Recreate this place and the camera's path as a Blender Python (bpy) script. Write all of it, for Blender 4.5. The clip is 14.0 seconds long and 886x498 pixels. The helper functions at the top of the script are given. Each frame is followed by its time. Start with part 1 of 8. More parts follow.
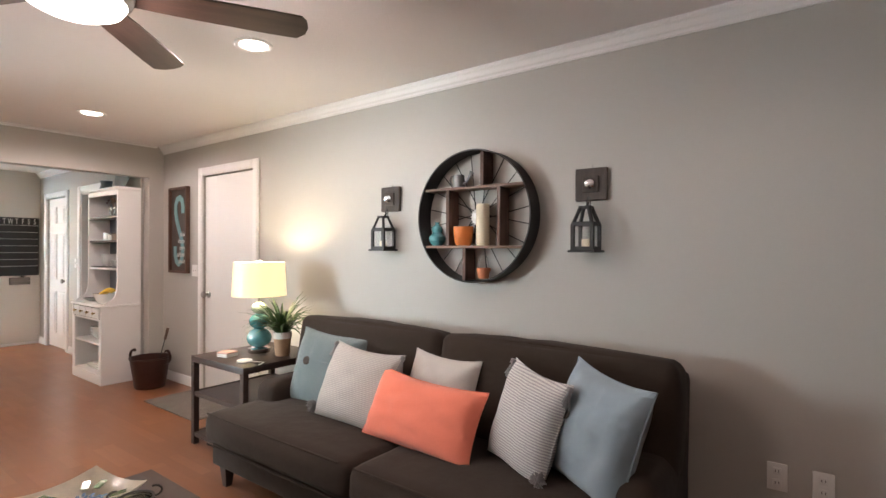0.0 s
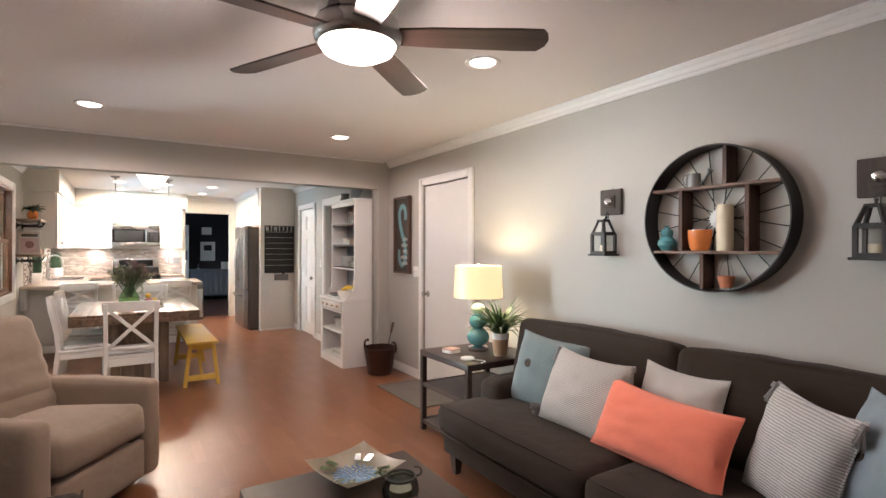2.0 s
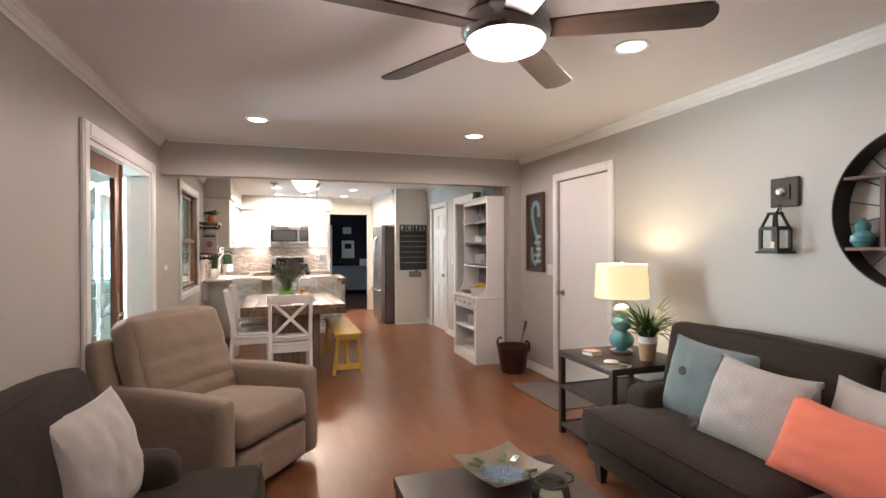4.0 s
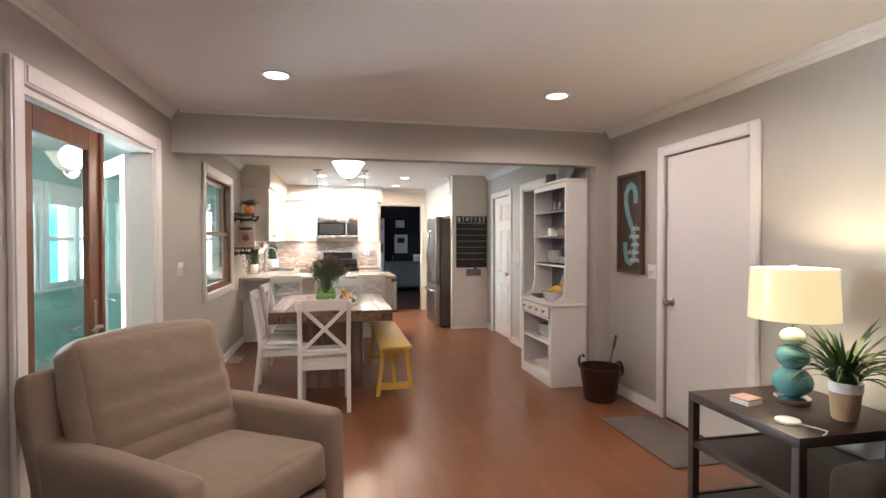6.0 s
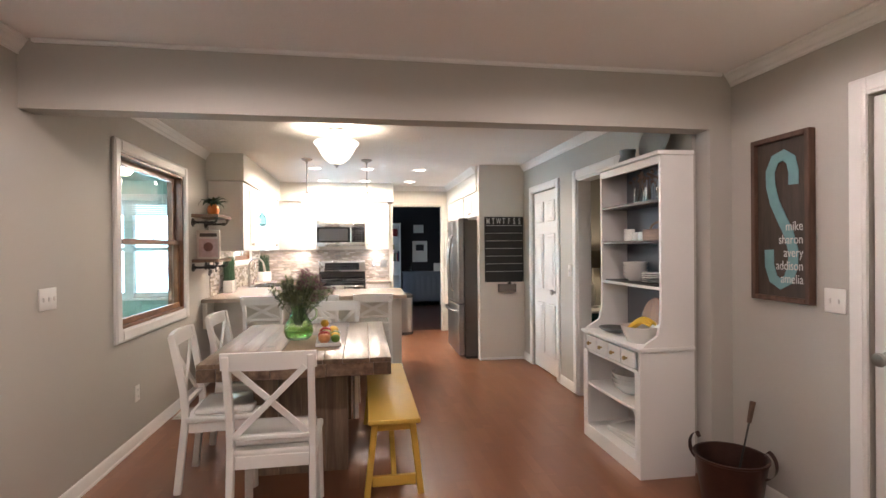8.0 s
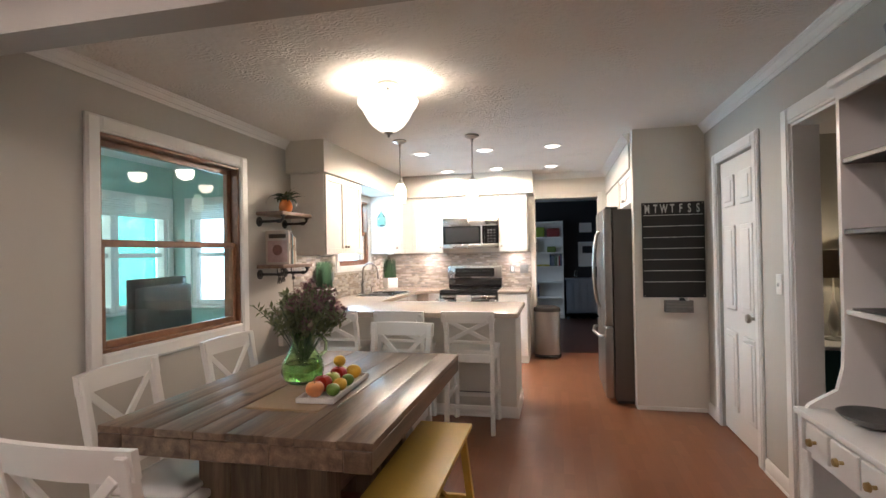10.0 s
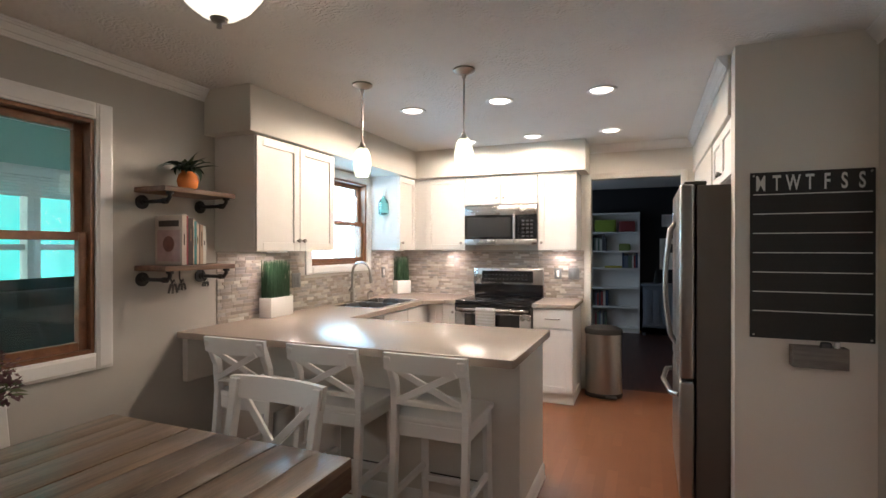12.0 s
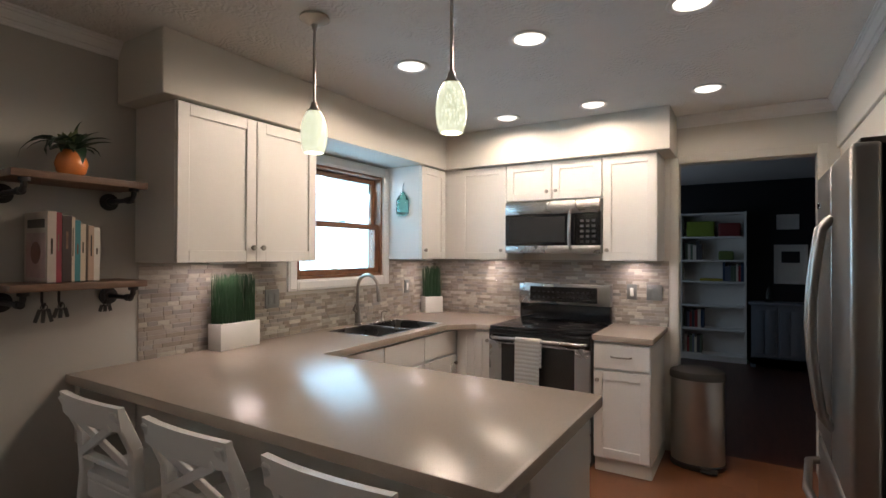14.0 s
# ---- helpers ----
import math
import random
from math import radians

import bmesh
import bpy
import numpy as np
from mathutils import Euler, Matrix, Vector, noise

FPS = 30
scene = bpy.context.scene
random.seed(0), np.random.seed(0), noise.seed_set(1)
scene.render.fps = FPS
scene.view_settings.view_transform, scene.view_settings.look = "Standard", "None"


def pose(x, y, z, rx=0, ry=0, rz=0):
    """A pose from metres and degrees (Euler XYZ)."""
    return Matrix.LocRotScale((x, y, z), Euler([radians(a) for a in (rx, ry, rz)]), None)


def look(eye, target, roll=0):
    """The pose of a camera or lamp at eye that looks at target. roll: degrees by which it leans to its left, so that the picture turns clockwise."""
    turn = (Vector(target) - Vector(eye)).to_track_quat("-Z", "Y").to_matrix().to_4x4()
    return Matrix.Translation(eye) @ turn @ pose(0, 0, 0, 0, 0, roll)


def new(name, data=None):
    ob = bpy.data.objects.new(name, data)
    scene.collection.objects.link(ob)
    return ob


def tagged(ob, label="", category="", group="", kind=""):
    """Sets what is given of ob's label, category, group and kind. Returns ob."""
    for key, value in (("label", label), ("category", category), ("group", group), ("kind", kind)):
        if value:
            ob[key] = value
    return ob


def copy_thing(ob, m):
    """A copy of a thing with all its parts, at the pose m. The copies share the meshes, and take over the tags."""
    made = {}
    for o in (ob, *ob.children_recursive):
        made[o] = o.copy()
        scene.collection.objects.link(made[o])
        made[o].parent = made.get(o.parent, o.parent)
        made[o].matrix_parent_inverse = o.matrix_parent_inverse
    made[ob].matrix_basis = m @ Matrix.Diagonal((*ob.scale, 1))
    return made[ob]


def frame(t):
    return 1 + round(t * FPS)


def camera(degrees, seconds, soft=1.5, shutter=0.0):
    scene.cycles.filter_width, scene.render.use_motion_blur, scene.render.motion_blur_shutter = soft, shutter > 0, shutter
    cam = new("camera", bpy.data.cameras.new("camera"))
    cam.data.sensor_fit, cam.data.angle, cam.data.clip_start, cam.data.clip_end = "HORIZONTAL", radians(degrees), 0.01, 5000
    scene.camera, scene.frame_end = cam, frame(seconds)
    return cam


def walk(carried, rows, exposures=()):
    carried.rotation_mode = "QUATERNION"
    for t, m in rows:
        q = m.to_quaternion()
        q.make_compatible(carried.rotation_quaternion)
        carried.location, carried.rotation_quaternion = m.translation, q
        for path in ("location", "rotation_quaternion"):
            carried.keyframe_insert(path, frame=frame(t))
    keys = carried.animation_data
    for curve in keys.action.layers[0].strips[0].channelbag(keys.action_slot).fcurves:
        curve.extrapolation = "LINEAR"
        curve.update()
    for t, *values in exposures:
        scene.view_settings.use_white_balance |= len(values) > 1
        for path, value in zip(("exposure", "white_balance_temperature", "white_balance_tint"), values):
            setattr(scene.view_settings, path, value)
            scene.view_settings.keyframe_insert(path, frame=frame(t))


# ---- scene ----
cam = camera(82.8, 14.0)
PATH = [
    (0, (0.355, 1.002, 1.379), (-0.838, 2.606, 1.378), 0.2),
    (0.5, (0.321, 1.002, 1.381), (-0.979, 2.522, 1.384), 0.4),
    (1, (0.285, 0.944, 1.397), (-1.147, 2.34, 1.396), 0.3),
    (1.5, (0.253, 0.9, 1.402), (-1.317, 2.138, 1.401), 0.2),
    (2, (0.23, 0.847, 1.408), (-1.463, 1.913, 1.406), 0.1),
    (2.5, (0.236, 0.786, 1.393), (-1.544, 1.697, 1.394), 0.0),
    (3, (0.218, 0.768, 1.409), (-1.625, 1.545, 1.408), -0.0),
    (5.5, (-0.442, 0.903, 1.413), (-2.385, 1.376, 1.381), -0.2),
    (6, (-0.887, 0.992, 1.408), (-2.844, 1.403, 1.375), 0.0),
    (6.5, (-1.336, 1.038, 1.427), (-3.294, 1.444, 1.397), -0.0),
    (7, (-1.786, 1.079, 1.426), (-3.746, 1.479, 1.401), -0.0),
    (7.5, (-2.165, 1.148, 1.435), (-4.126, 1.54, 1.414), -0.1),
    (8, (-2.538, 1.331, 1.425), (-4.513, 1.648, 1.417), -0.5),
    (8.5, (-2.892, 1.524, 1.39), (-4.888, 1.647, 1.397), -0.4),
    (8.7, (-3.02, 1.585, 1.392), (-5.02, 1.633, 1.398), -0.6),
    (10.8, (-4.682, 2.314, 1.397), (-6.586, 1.703, 1.401), -0.4),
    (11, (-4.849, 2.325, 1.41), (-6.748, 1.698, 1.406), -0.2),
    (11.5, (-5.307, 2.367, 1.419), (-7.183, 1.673, 1.415), -0.2),
    (12, (-5.752, 2.365, 1.425), (-7.605, 1.612, 1.42), -0.0),
    (12.5, (-6.187, 2.349, 1.441), (-8.009, 1.524, 1.434), 0.1),
    (13, (-6.549, 2.336, 1.436), (-8.324, 1.414, 1.438), 0.2),
    (13.5, (-6.806, 2.268, 1.45), (-8.551, 1.29, 1.453), 0.2),
    (14, (-6.954, 2.282, 1.45), (-8.661, 1.241, 1.467), 0.2),
]
walk(cam, [(t, look(eye, target, roll)) for t, eye, target, roll in PATH],
     [(0.0, 0.16), (1.0, 0.06), (2.0, -0.05), (3.0, -0.08), (5.5, -0.27), (7.5, -0.18), (8.5, -0.24), (11.0, -0.92), (12.5, -1.44), (14.0, -2.12)])

# ---- world and large lights ----
world = bpy.data.worlds.new("sky")
scene.world = world
world.use_nodes = True
wn, wl = world.node_tree.nodes, world.node_tree.links
sky = wn.new("ShaderNodeTexSky")
sky.sky_type, sky.sun_disc = "NISHITA", False
sky.sun_elevation, sky.sun_rotation = radians(48), radians(0)
wn["Background"].inputs["Strength"].default_value = 0.10
wl.new(sky.outputs[0], wn["Background"].inputs["Color"])

sun = new("sun", bpy.data.lights.new("sun", "SUN"))
sun.data.energy, sun.data.angle, sun.data.color = 2.5, radians(0.5), (1.0, 0.95, 0.88)
sun.matrix_basis = look((0, 30, 33), (0, 0, 0))

WARM = (1.0, 0.82, 0.58)
SOFT = (1.0, 0.81, 0.765)
KITCHEN = (1.0, 0.81, 0.65)
DAY = (0.80, 0.93, 1.0)


def point_lamp(name, place, watts, size, colour):
    ob = new(name, bpy.data.lights.new(name, "POINT"))
    ob.data.energy, ob.data.shadow_soft_size, ob.data.color = watts, size, colour
    ob.location = place
    return ob


def area_lamp(name, m, watts, sx, sy, colour, spread=180):
    ob = new(name, bpy.data.lights.new(name, "AREA"))
    ob.data.shape, ob.data.size, ob.data.size_y = "RECTANGLE", sx, sy
    ob.data.energy, ob.data.color, ob.data.spread = watts, colour, radians(spread)
    ob.matrix_basis = m
    return ob


def spot_lamp(name, place, watts, cone, colour, size=0.10, blend=0.6):
    ob = new(name, bpy.data.lights.new(name, "SPOT"))
    ob.data.energy, ob.data.spot_size, ob.data.spot_blend = watts, radians(cone), blend
    ob.data.shadow_soft_size, ob.data.color = size, colour
    ob.matrix_basis = look(place, (place[0], place[1] + 0.0001, 0))
    return ob


CEIL = 2.45
LIVING_CANS = [(-2.03, 2.53), (-4.27, 2.54), (-4.21, 0.62)]
KITCHEN_CANS = [(-9.16, 2.09), (-9.15, 0.74), (-9.15, 1.41), (-10.34, 1.39), (-10.36, 2.07), (-10.35, 0.76)]
FAN = (-1.56, 1.59)
DINING_LAMP = (-6.95, 1.12)
PENDANTS = [(-8.48, 0.71), (-8.47, 1.39)]
TABLE_LAMP = (-2.915, 3.15)
for (x, y), watts in zip(LIVING_CANS, (24, 62, 92)):
    spot_lamp("recessed_lamp", (x, y, CEIL - 0.03), watts, 174, SOFT, 0.13, 0.3)
for (x, y), watts in zip([(0.21, 2.53), (0.21, 0.62), (-2.03, 0.62)], (13, 8, 20)):
    spot_lamp("recessed_lamp", (x, y, CEIL - 0.03), watts, 160, SOFT)
for x, y in KITCHEN_CANS:
    spot_lamp("recessed_lamp", (x, y, CEIL - 0.03), (150 if x > -10 else 90) * (0.32 if y > 2 else 1.0), 176, KITCHEN, 0.10, 0.25)
point_lamp("fan_lamp", (*FAN, 2.10), 42, 0.10, SOFT)
point_lamp("dining_lamp", (*DINING_LAMP, 2.30), 16, 0.07, KITCHEN)
up = spot_lamp("dining_lamp_upward", (*DINING_LAMP, 2.27), 62, 160, KITCHEN, 0.12, 0.9)
up.matrix_basis = look((*DINING_LAMP, 2.27), (DINING_LAMP[0], DINING_LAMP[1] + 0.0001, 3.0))
for x, y in PENDANTS:
    point_lamp("pendant_lamp", (x, y, 1.93), 6, 0.03, SOFT)
point_lamp("table_lamp_bulb", (*TABLE_LAMP, 1.19), 25, 0.04, WARM)
point_lamp("hall_lamp_bulb", (-9.12, 4.50, 1.26), 9, 0.04, WARM)
# daylight lamps; only the kitchen one sits at a window's opening
# added fill before solid sunroom wall, sends daylight through the patio doors
area_lamp("patio_daylight_fill", look((-5.4, -2.33, 1.45), (-3.8, 1.2, 0.9)), 225, 1.3, 1.1, DAY, 105)
point_lamp("sunroom_lamp", (-5.6, -1.15, 2.10), 38, 0.10, DAY)
area_lamp("daylight_kitchen", look((-9.76, -0.47, 1.67), (-9.70, 0.8, 1.30)), 72, 0.86, 0.74, (0.42, 0.72, 1.0))
# unseen fill added to brighten the study, which has no window here
area_lamp("study_fill_lamp", look((-13.2, 0.35, 1.5), (-13.4, 4.0, 0.8)), 24, 1.6, 1.2, (0.62, 0.80, 1.0))
# strips under the wall cabinets
for m, s in (((-8.65, -0.12, 1.385), 0.16), ((-10.62, -0.12, 1.385), 0.10), ((-10.86, 0.36, 1.385), 0.10), ((-10.86, 1.56, 1.385), 0.10)):
    area_lamp("cabinet_strip", look(m, (m[0], m[1] + 0.0001, 0)), 6.0, s, 0.06, SOFT)

# ---- materials ----
def material(name):
    m = bpy.data.materials.new(name)
    m.use_nodes = True
    nt = m.node_tree
    return m, nt.nodes, nt.links, nt.nodes["Principled BSDF"]


def mixed(nodes, links, fac, a, b, mode="MIX"):
    n = nodes.new("ShaderNodeMix")
    n.data_type, n.blend_type = "RGBA", mode
    for sock, v in ((n.inputs[0], fac), (n.inputs[6], a), (n.inputs[7], b)):
        if isinstance(v, bpy.types.NodeSocket):
            links.new(v, sock)
        elif isinstance(v, (tuple, list)):
            sock.default_value = (*v[:3], 1)
        else:
            sock.default_value = v
    return n.outputs[2]


def ramp(nodes, links, fac, stops):
    n = nodes.new("ShaderNodeValToRGB")
    links.new(fac, n.inputs[0])
    while len(n.color_ramp.elements) < len(stops):
        n.color_ramp.elements.new(0.5)
    for e, (p, c) in zip(n.color_ramp.elements, stops):
        e.position, e.color = p, (*c, 1) if isinstance(c, tuple) else (c, c, c, 1)
    return n.outputs[0]


def noise_tex(nodes, links, scale, detail=4, stretch=None, coords="Object", rough=0.55):
    tc = nodes.new("ShaderNodeTexCoord")
    mp = nodes.new("ShaderNodeMapping")
    links.new(tc.outputs[coords], mp.inputs[0])
    if stretch:
        mp.inputs["Scale"].default_value = stretch
    n = nodes.new("ShaderNodeTexNoise")
    n.inputs["Scale"].default_value, n.inputs["Detail"].default_value, n.inputs["Roughness"].default_value = scale, detail, rough
    links.new(mp.outputs[0], n.inputs["Vector"])
    return n.outputs["Fac"]


def bump(nodes, links, bsdf, height, strength, distance=0.01):
    b = nodes.new("ShaderNodeBump")
    b.inputs["Strength"].default_value, b.inputs["Distance"].default_value = strength, distance
    links.new(height, b.inputs["Height"])
    links.new(b.outputs[0], bsdf.inputs["Normal"])


def scaled(c, k):
    return tuple(min(1.0, v * k) for v in c)


def plain(name, col, rough=0.5, metal=0.0, var=0.06, scale=3.0, fine=60.0, bstr=0.08, stretch=None, coat=0.0, spec=0.5, bdist=0.004):
    """Paint, plastic, ceramic or metal with faint large and small variation."""
    m, n, l, b = material(name)
    big = noise_tex(n, l, scale, 3, stretch)
    small = noise_tex(n, l, fine, 2, stretch)
    c = mixed(n, l, big, scaled(col, 1 - var), scaled(col, 1 + var))
    c = mixed(n, l, ramp(n, l, small, [(0.3, 0.0), (0.7, 0.25)]), c, scaled(col, 1 - 1.5 * var))
    l.new(c, b.inputs["Base Color"])
    r = n.new("ShaderNodeMapRange")
    r.inputs["To Min"].default_value, r.inputs["To Max"].default_value = max(0.02, rough - 0.06), min(1, rough + 0.06)
    l.new(big, r.inputs[0])
    l.new(r.outputs[0], b.inputs["Roughness"])
    b.inputs["Metallic"].default_value, b.inputs["Coat Weight"].default_value = metal, coat
    b.inputs["Specular IOR Level"].default_value = spec
    bump(n, l, b, small, bstr, bdist)
    return m


def fabric(name, col, weave=420.0, var=0.10, bstr=0.35, sheen=0.25):
    m, n, l, b = material(name)
    big = noise_tex(n, l, 5, 4)
    fine = noise_tex(n, l, weave, 2, (1, 1, 1.6))
    mid = noise_tex(n, l, 55, 3)
    c = mixed(n, l, big, scaled(col, 1 - var), scaled(col, 1 + var))
    c = mixed(n, l, ramp(n, l, fine, [(0.35, 0.0), (0.65, 0.55)]), c, scaled(col, 0.72))
    l.new(c, b.inputs["Base Color"])
    b.inputs["Roughness"].default_value, b.inputs["Sheen Weight"].default_value = 0.92, sheen
    b.inputs["Specular IOR Level"].default_value = 0.2
    h = mixed(n, l, 0.4, fine, mid)
    bump(n, l, b, h, bstr, 0.004)
    # soft creases in the cloth
    crease = n.new("ShaderNodeBump")
    crease.inputs["Strength"].default_value, crease.inputs["Distance"].default_value = 0.3, 0.03
    l.new(noise_tex(n, l, 7, 2, (1, 1, 1.5)), crease.inputs["Height"])
    l.new(crease.outputs[0], b.inputs["Normal"].links[0].from_node.inputs["Normal"])
    return m


def striped(name, col, dark, axis, count):
    """Woven ribs across a cushion."""
    m, n, l, b = material(name)
    tc = n.new("ShaderNodeTexCoord")
    w = n.new("ShaderNodeTexWave")
    w.bands_direction = axis
    w.inputs["Scale"].default_value, w.inputs["Distortion"].default_value = count, 0.6
    w.inputs["Detail"].default_value = 1
    l.new(tc.outputs["Object"], w.inputs["Vector"])
    c = mixed(n, l, ramp(n, l, w.outputs["Fac"], [(0.25, 0.0), (0.6, 1.0)]), dark, col)
    c = mixed(n, l, ramp(n, l, noise_tex(n, l, 300, 2), [(0.4, 0.0), (0.7, 0.4)]), c, scaled(dark, 0.9))
    l.new(c, b.inputs["Base Color"])
    b.inputs["Roughness"].default_value = 0.95
    bump(n, l, b, w.outputs["Fac"], 0.5, 0.004)
    return m


def timber(name, dark, light, stretch=(1.2, 14, 14), rough=0.45, scale=2.2, bstr=0.12, coat=0.0, vary=0.25, knots=False):
    """Wood whose grain runs along the axis with the smallest stretch."""
    m, n, l, b = material(name)
    info = n.new("ShaderNodeObjectInfo")
    tc = n.new("ShaderNodeTexCoord")
    add = n.new("ShaderNodeVectorMath")
    add.operation = "ADD"
    sc = n.new("ShaderNodeVectorMath")
    sc.operation = "SCALE"
    sc.inputs[0].default_value = (7.3, 3.1, 5.7)
    l.new(info.outputs["Random"], sc.inputs["Scale"])
    l.new(tc.outputs["Object"], add.inputs[0])
    l.new(sc.outputs[0], add.inputs[1])
    mp = n.new("ShaderNodeMapping")
    mp.inputs["Scale"].default_value = stretch
    l.new(add.outputs[0], mp.inputs[0])
    g = n.new("ShaderNodeTexNoise")
    g.inputs["Scale"].default_value, g.inputs["Detail"].default_value, g.inputs["Distortion"].default_value = scale, 6, 0.5
    l.new(mp.outputs[0], g.inputs["Vector"])
    f = n.new("ShaderNodeTexNoise")
    f.inputs["Scale"].default_value, f.inputs["Detail"].default_value = scale * 7, 3
    l.new(mp.outputs[0], f.inputs["Vector"])
    c = ramp(n, l, g.outputs["Fac"], [(0.28, dark), (0.72, light)])
    c = mixed(n, l, ramp(n, l, f.outputs["Fac"], [(0.4, 0.0), (0.75, 0.45)]), c, scaled(dark, 0.8))
    hs = n.new("ShaderNodeHueSaturation")
    r = n.new("ShaderNodeMapRange")
    r.inputs["To Min"].default_value, r.inputs["To Max"].default_value = 1 - vary, 1 + vary
    l.new(info.outputs["Random"], r.inputs[0])
    l.new(r.outputs[0], hs.inputs["Value"])
    l.new(c, hs.inputs["Color"])
    c = hs.outputs[0]
    if knots:
        v = n.new("ShaderNodeTexVoronoi")
        v.inputs["Scale"].default_value = 2.6
        l.new(add.outputs[0], v.inputs["Vector"])
        c = mixed(n, l, ramp(n, l, v.outputs["Distance"], [(0.04, 0.85), (0.11, 0.0)]), c, scaled(dark, 0.35))
    l.new(c, b.inputs["Base Color"])
    b.inputs["Roughness"].default_value, b.inputs["Coat Weight"].default_value = rough, coat
    b.inputs["Coat Roughness"].default_value = 0.18
    bump(n, l, b, f.outputs["Fac"], bstr, 0.003)
    return m


def glassy(name, col=(1, 1, 1), rough=0.0, ior=1.45, weight=1.0):
    m, n, l, b = material(name)
    b.inputs["Base Color"].default_value = (*col, 1)
    b.inputs["Roughness"].default_value, b.inputs["IOR"].default_value = rough, ior
    b.inputs["Transmission Weight"].default_value = weight
    return m


def glowing(name, col, strength, base=(0.9, 0.9, 0.9)):
    m, n, l, b = material(name)
    b.inputs["Base Color"].default_value = (*base, 1)
    b.inputs["Emission Color"].default_value = (*col, 1)
    b.inputs["Emission Strength"].default_value = strength
    b.inputs["Roughness"].default_value = 0.4
    return m


WALL = plain("greige_wall_paint", (0.455, 0.435, 0.395), 0.62, var=0.03, scale=1.2, fine=180, bstr=0.10, bdist=0.002)
CREAM = plain("cream_wall_paint", (0.66, 0.63, 0.57), 0.6, var=0.03, scale=1.2, fine=180, bstr=0.10, bdist=0.002)
WHITE = plain("white_trim_paint", (0.80, 0.79, 0.77), 0.35, var=0.025, scale=4, fine=90, bstr=0.04)
DOORW = plain("white_door_paint", (0.74, 0.73, 0.71), 0.42, var=0.025, scale=2, fine=120, bstr=0.05)
CABW = plain("white_cabinet_paint", (0.80, 0.78, 0.75), 0.38, var=0.02, scale=3, fine=100, bstr=0.03)
CHAIRW = plain("white_chair_lacquer", (0.78, 0.77, 0.74), 0.33, var=0.03, scale=6, fine=70, bstr=0.05)
MINT = plain("mint_wall_paint", (0.36, 0.56, 0.50), 0.6, var=0.04, scale=1.5, fine=150)
NAVY = plain("near_black_wall_paint", (0.012, 0.012, 0.016), 0.6, var=0.1, scale=1.5, fine=150)
BLACK = plain("black_iron", (0.018, 0.017, 0.016), 0.55, var=0.2, scale=14, fine=120, bstr=0.25)
BLACKGL = plain("black_gloss", (0.008, 0.008, 0.009), 0.10, var=0.1, scale=6, fine=40, bstr=0.01)
STEEL = plain("brushed_steel", (0.33, 0.315, 0.30), 0.33, 1.0, var=0.025, scale=3, fine=90, bstr=0.0)
STEELH = plain("brushed_steel_flat", (0.40, 0.39, 0.38), 0.28, 1.0, var=0.025, scale=3, fine=90, bstr=0.0)
NICKEL = plain("satin_nickel", (0.40, 0.375, 0.345), 0.32, 1.0, var=0.06, scale=20, fine=120, bstr=0.03)
CHROME = plain("polished_chrome", (0.75, 0.75, 0.75), 0.12, 1.0, var=0.03, scale=20, fine=120, bstr=0.01)
BRASS = plain("aged_brass", (0.42, 0.30, 0.14), 0.4, 1.0, var=0.15, scale=20, fine=90, bstr=0.08)
FRGREY = plain("fridge_side_grey", (0.085, 0.076, 0.068), 0.55, var=0.05, scale=3, fine=200, bstr=0.12)
SOFA_F = fabric("dark_brown_sofa_weave", (0.036, 0.025, 0.019), 380, 0.12, 0.3, 0.05)
RECL_F = fabric("beige_recliner_weave", (0.345, 0.268, 0.205), 420, 0.06, 0.25, 0.2)
TEALG_F = fabric("grey_teal_linen", (0.165, 0.205, 0.208), 500, 0.06, 0.3)
BLUE_F = fabric("pale_blue_linen", (0.265, 0.325, 0.365), 500, 0.06, 0.3)
CORAL_F = fabric("coral_cotton", (0.90, 0.25, 0.16), 500, 0.05, 0.3)
OAT_F = fabric("oatmeal_weave", (0.55, 0.52, 0.48), 260, 0.06, 0.5)
GREY_F = fabric("grey_yarn", (0.24, 0.23, 0.23), 260, 0.15, 0.8)
RIB_F = striped("ribbed_ivory_cushion", (0.56, 0.53, 0.49), (0.44, 0.42, 0.40), "Z", 33)
RIB2_F = striped("ribbed_pale_cushion", (0.64, 0.62, 0.59), (0.36, 0.35, 0.35), "Z", 28)
MAT_F = fabric("grey_doormat_pile", (0.095, 0.075, 0.060), 200, 0.2, 0.9)
RUNNER_F = fabric("burlap_runner", (0.34, 0.23, 0.12), 190, 0.15, 0.9)
TOWEL_F = striped("striped_tea_towel", (0.84, 0.82, 0.78), (0.72, 0.68, 0.62), "Z", 11)
RUG_F = fabric("grey_rug_pile", (0.22, 0.19, 0.17), 160, 0.3, 0.9)
ESPRESSO = timber("espresso_wood", (0.022, 0.013, 0.010), (0.044, 0.024, 0.018), rough=0.46, coat=0.08, vary=0.1)
BLADE = timber("fan_blade_walnut", (0.040, 0.023, 0.018), (0.072, 0.044, 0.034), (1.2, 14, 14), 0.38, coat=0.2, vary=0.1)
RECLAIM = timber("reclaimed_table_wood", (0.068, 0.040, 0.027), (0.25, 0.170, 0.115), (1.0, 13, 13), 0.34, 1.8, 0.35, 0.25, 0.30, True)
RECLAIMV = timber("reclaimed_leg_wood", (0.12, 0.08, 0.055), (0.30, 0.22, 0.155), (13, 13, 1.0), 0.55, 1.8, 0.35, 0.0, 0.22, True)
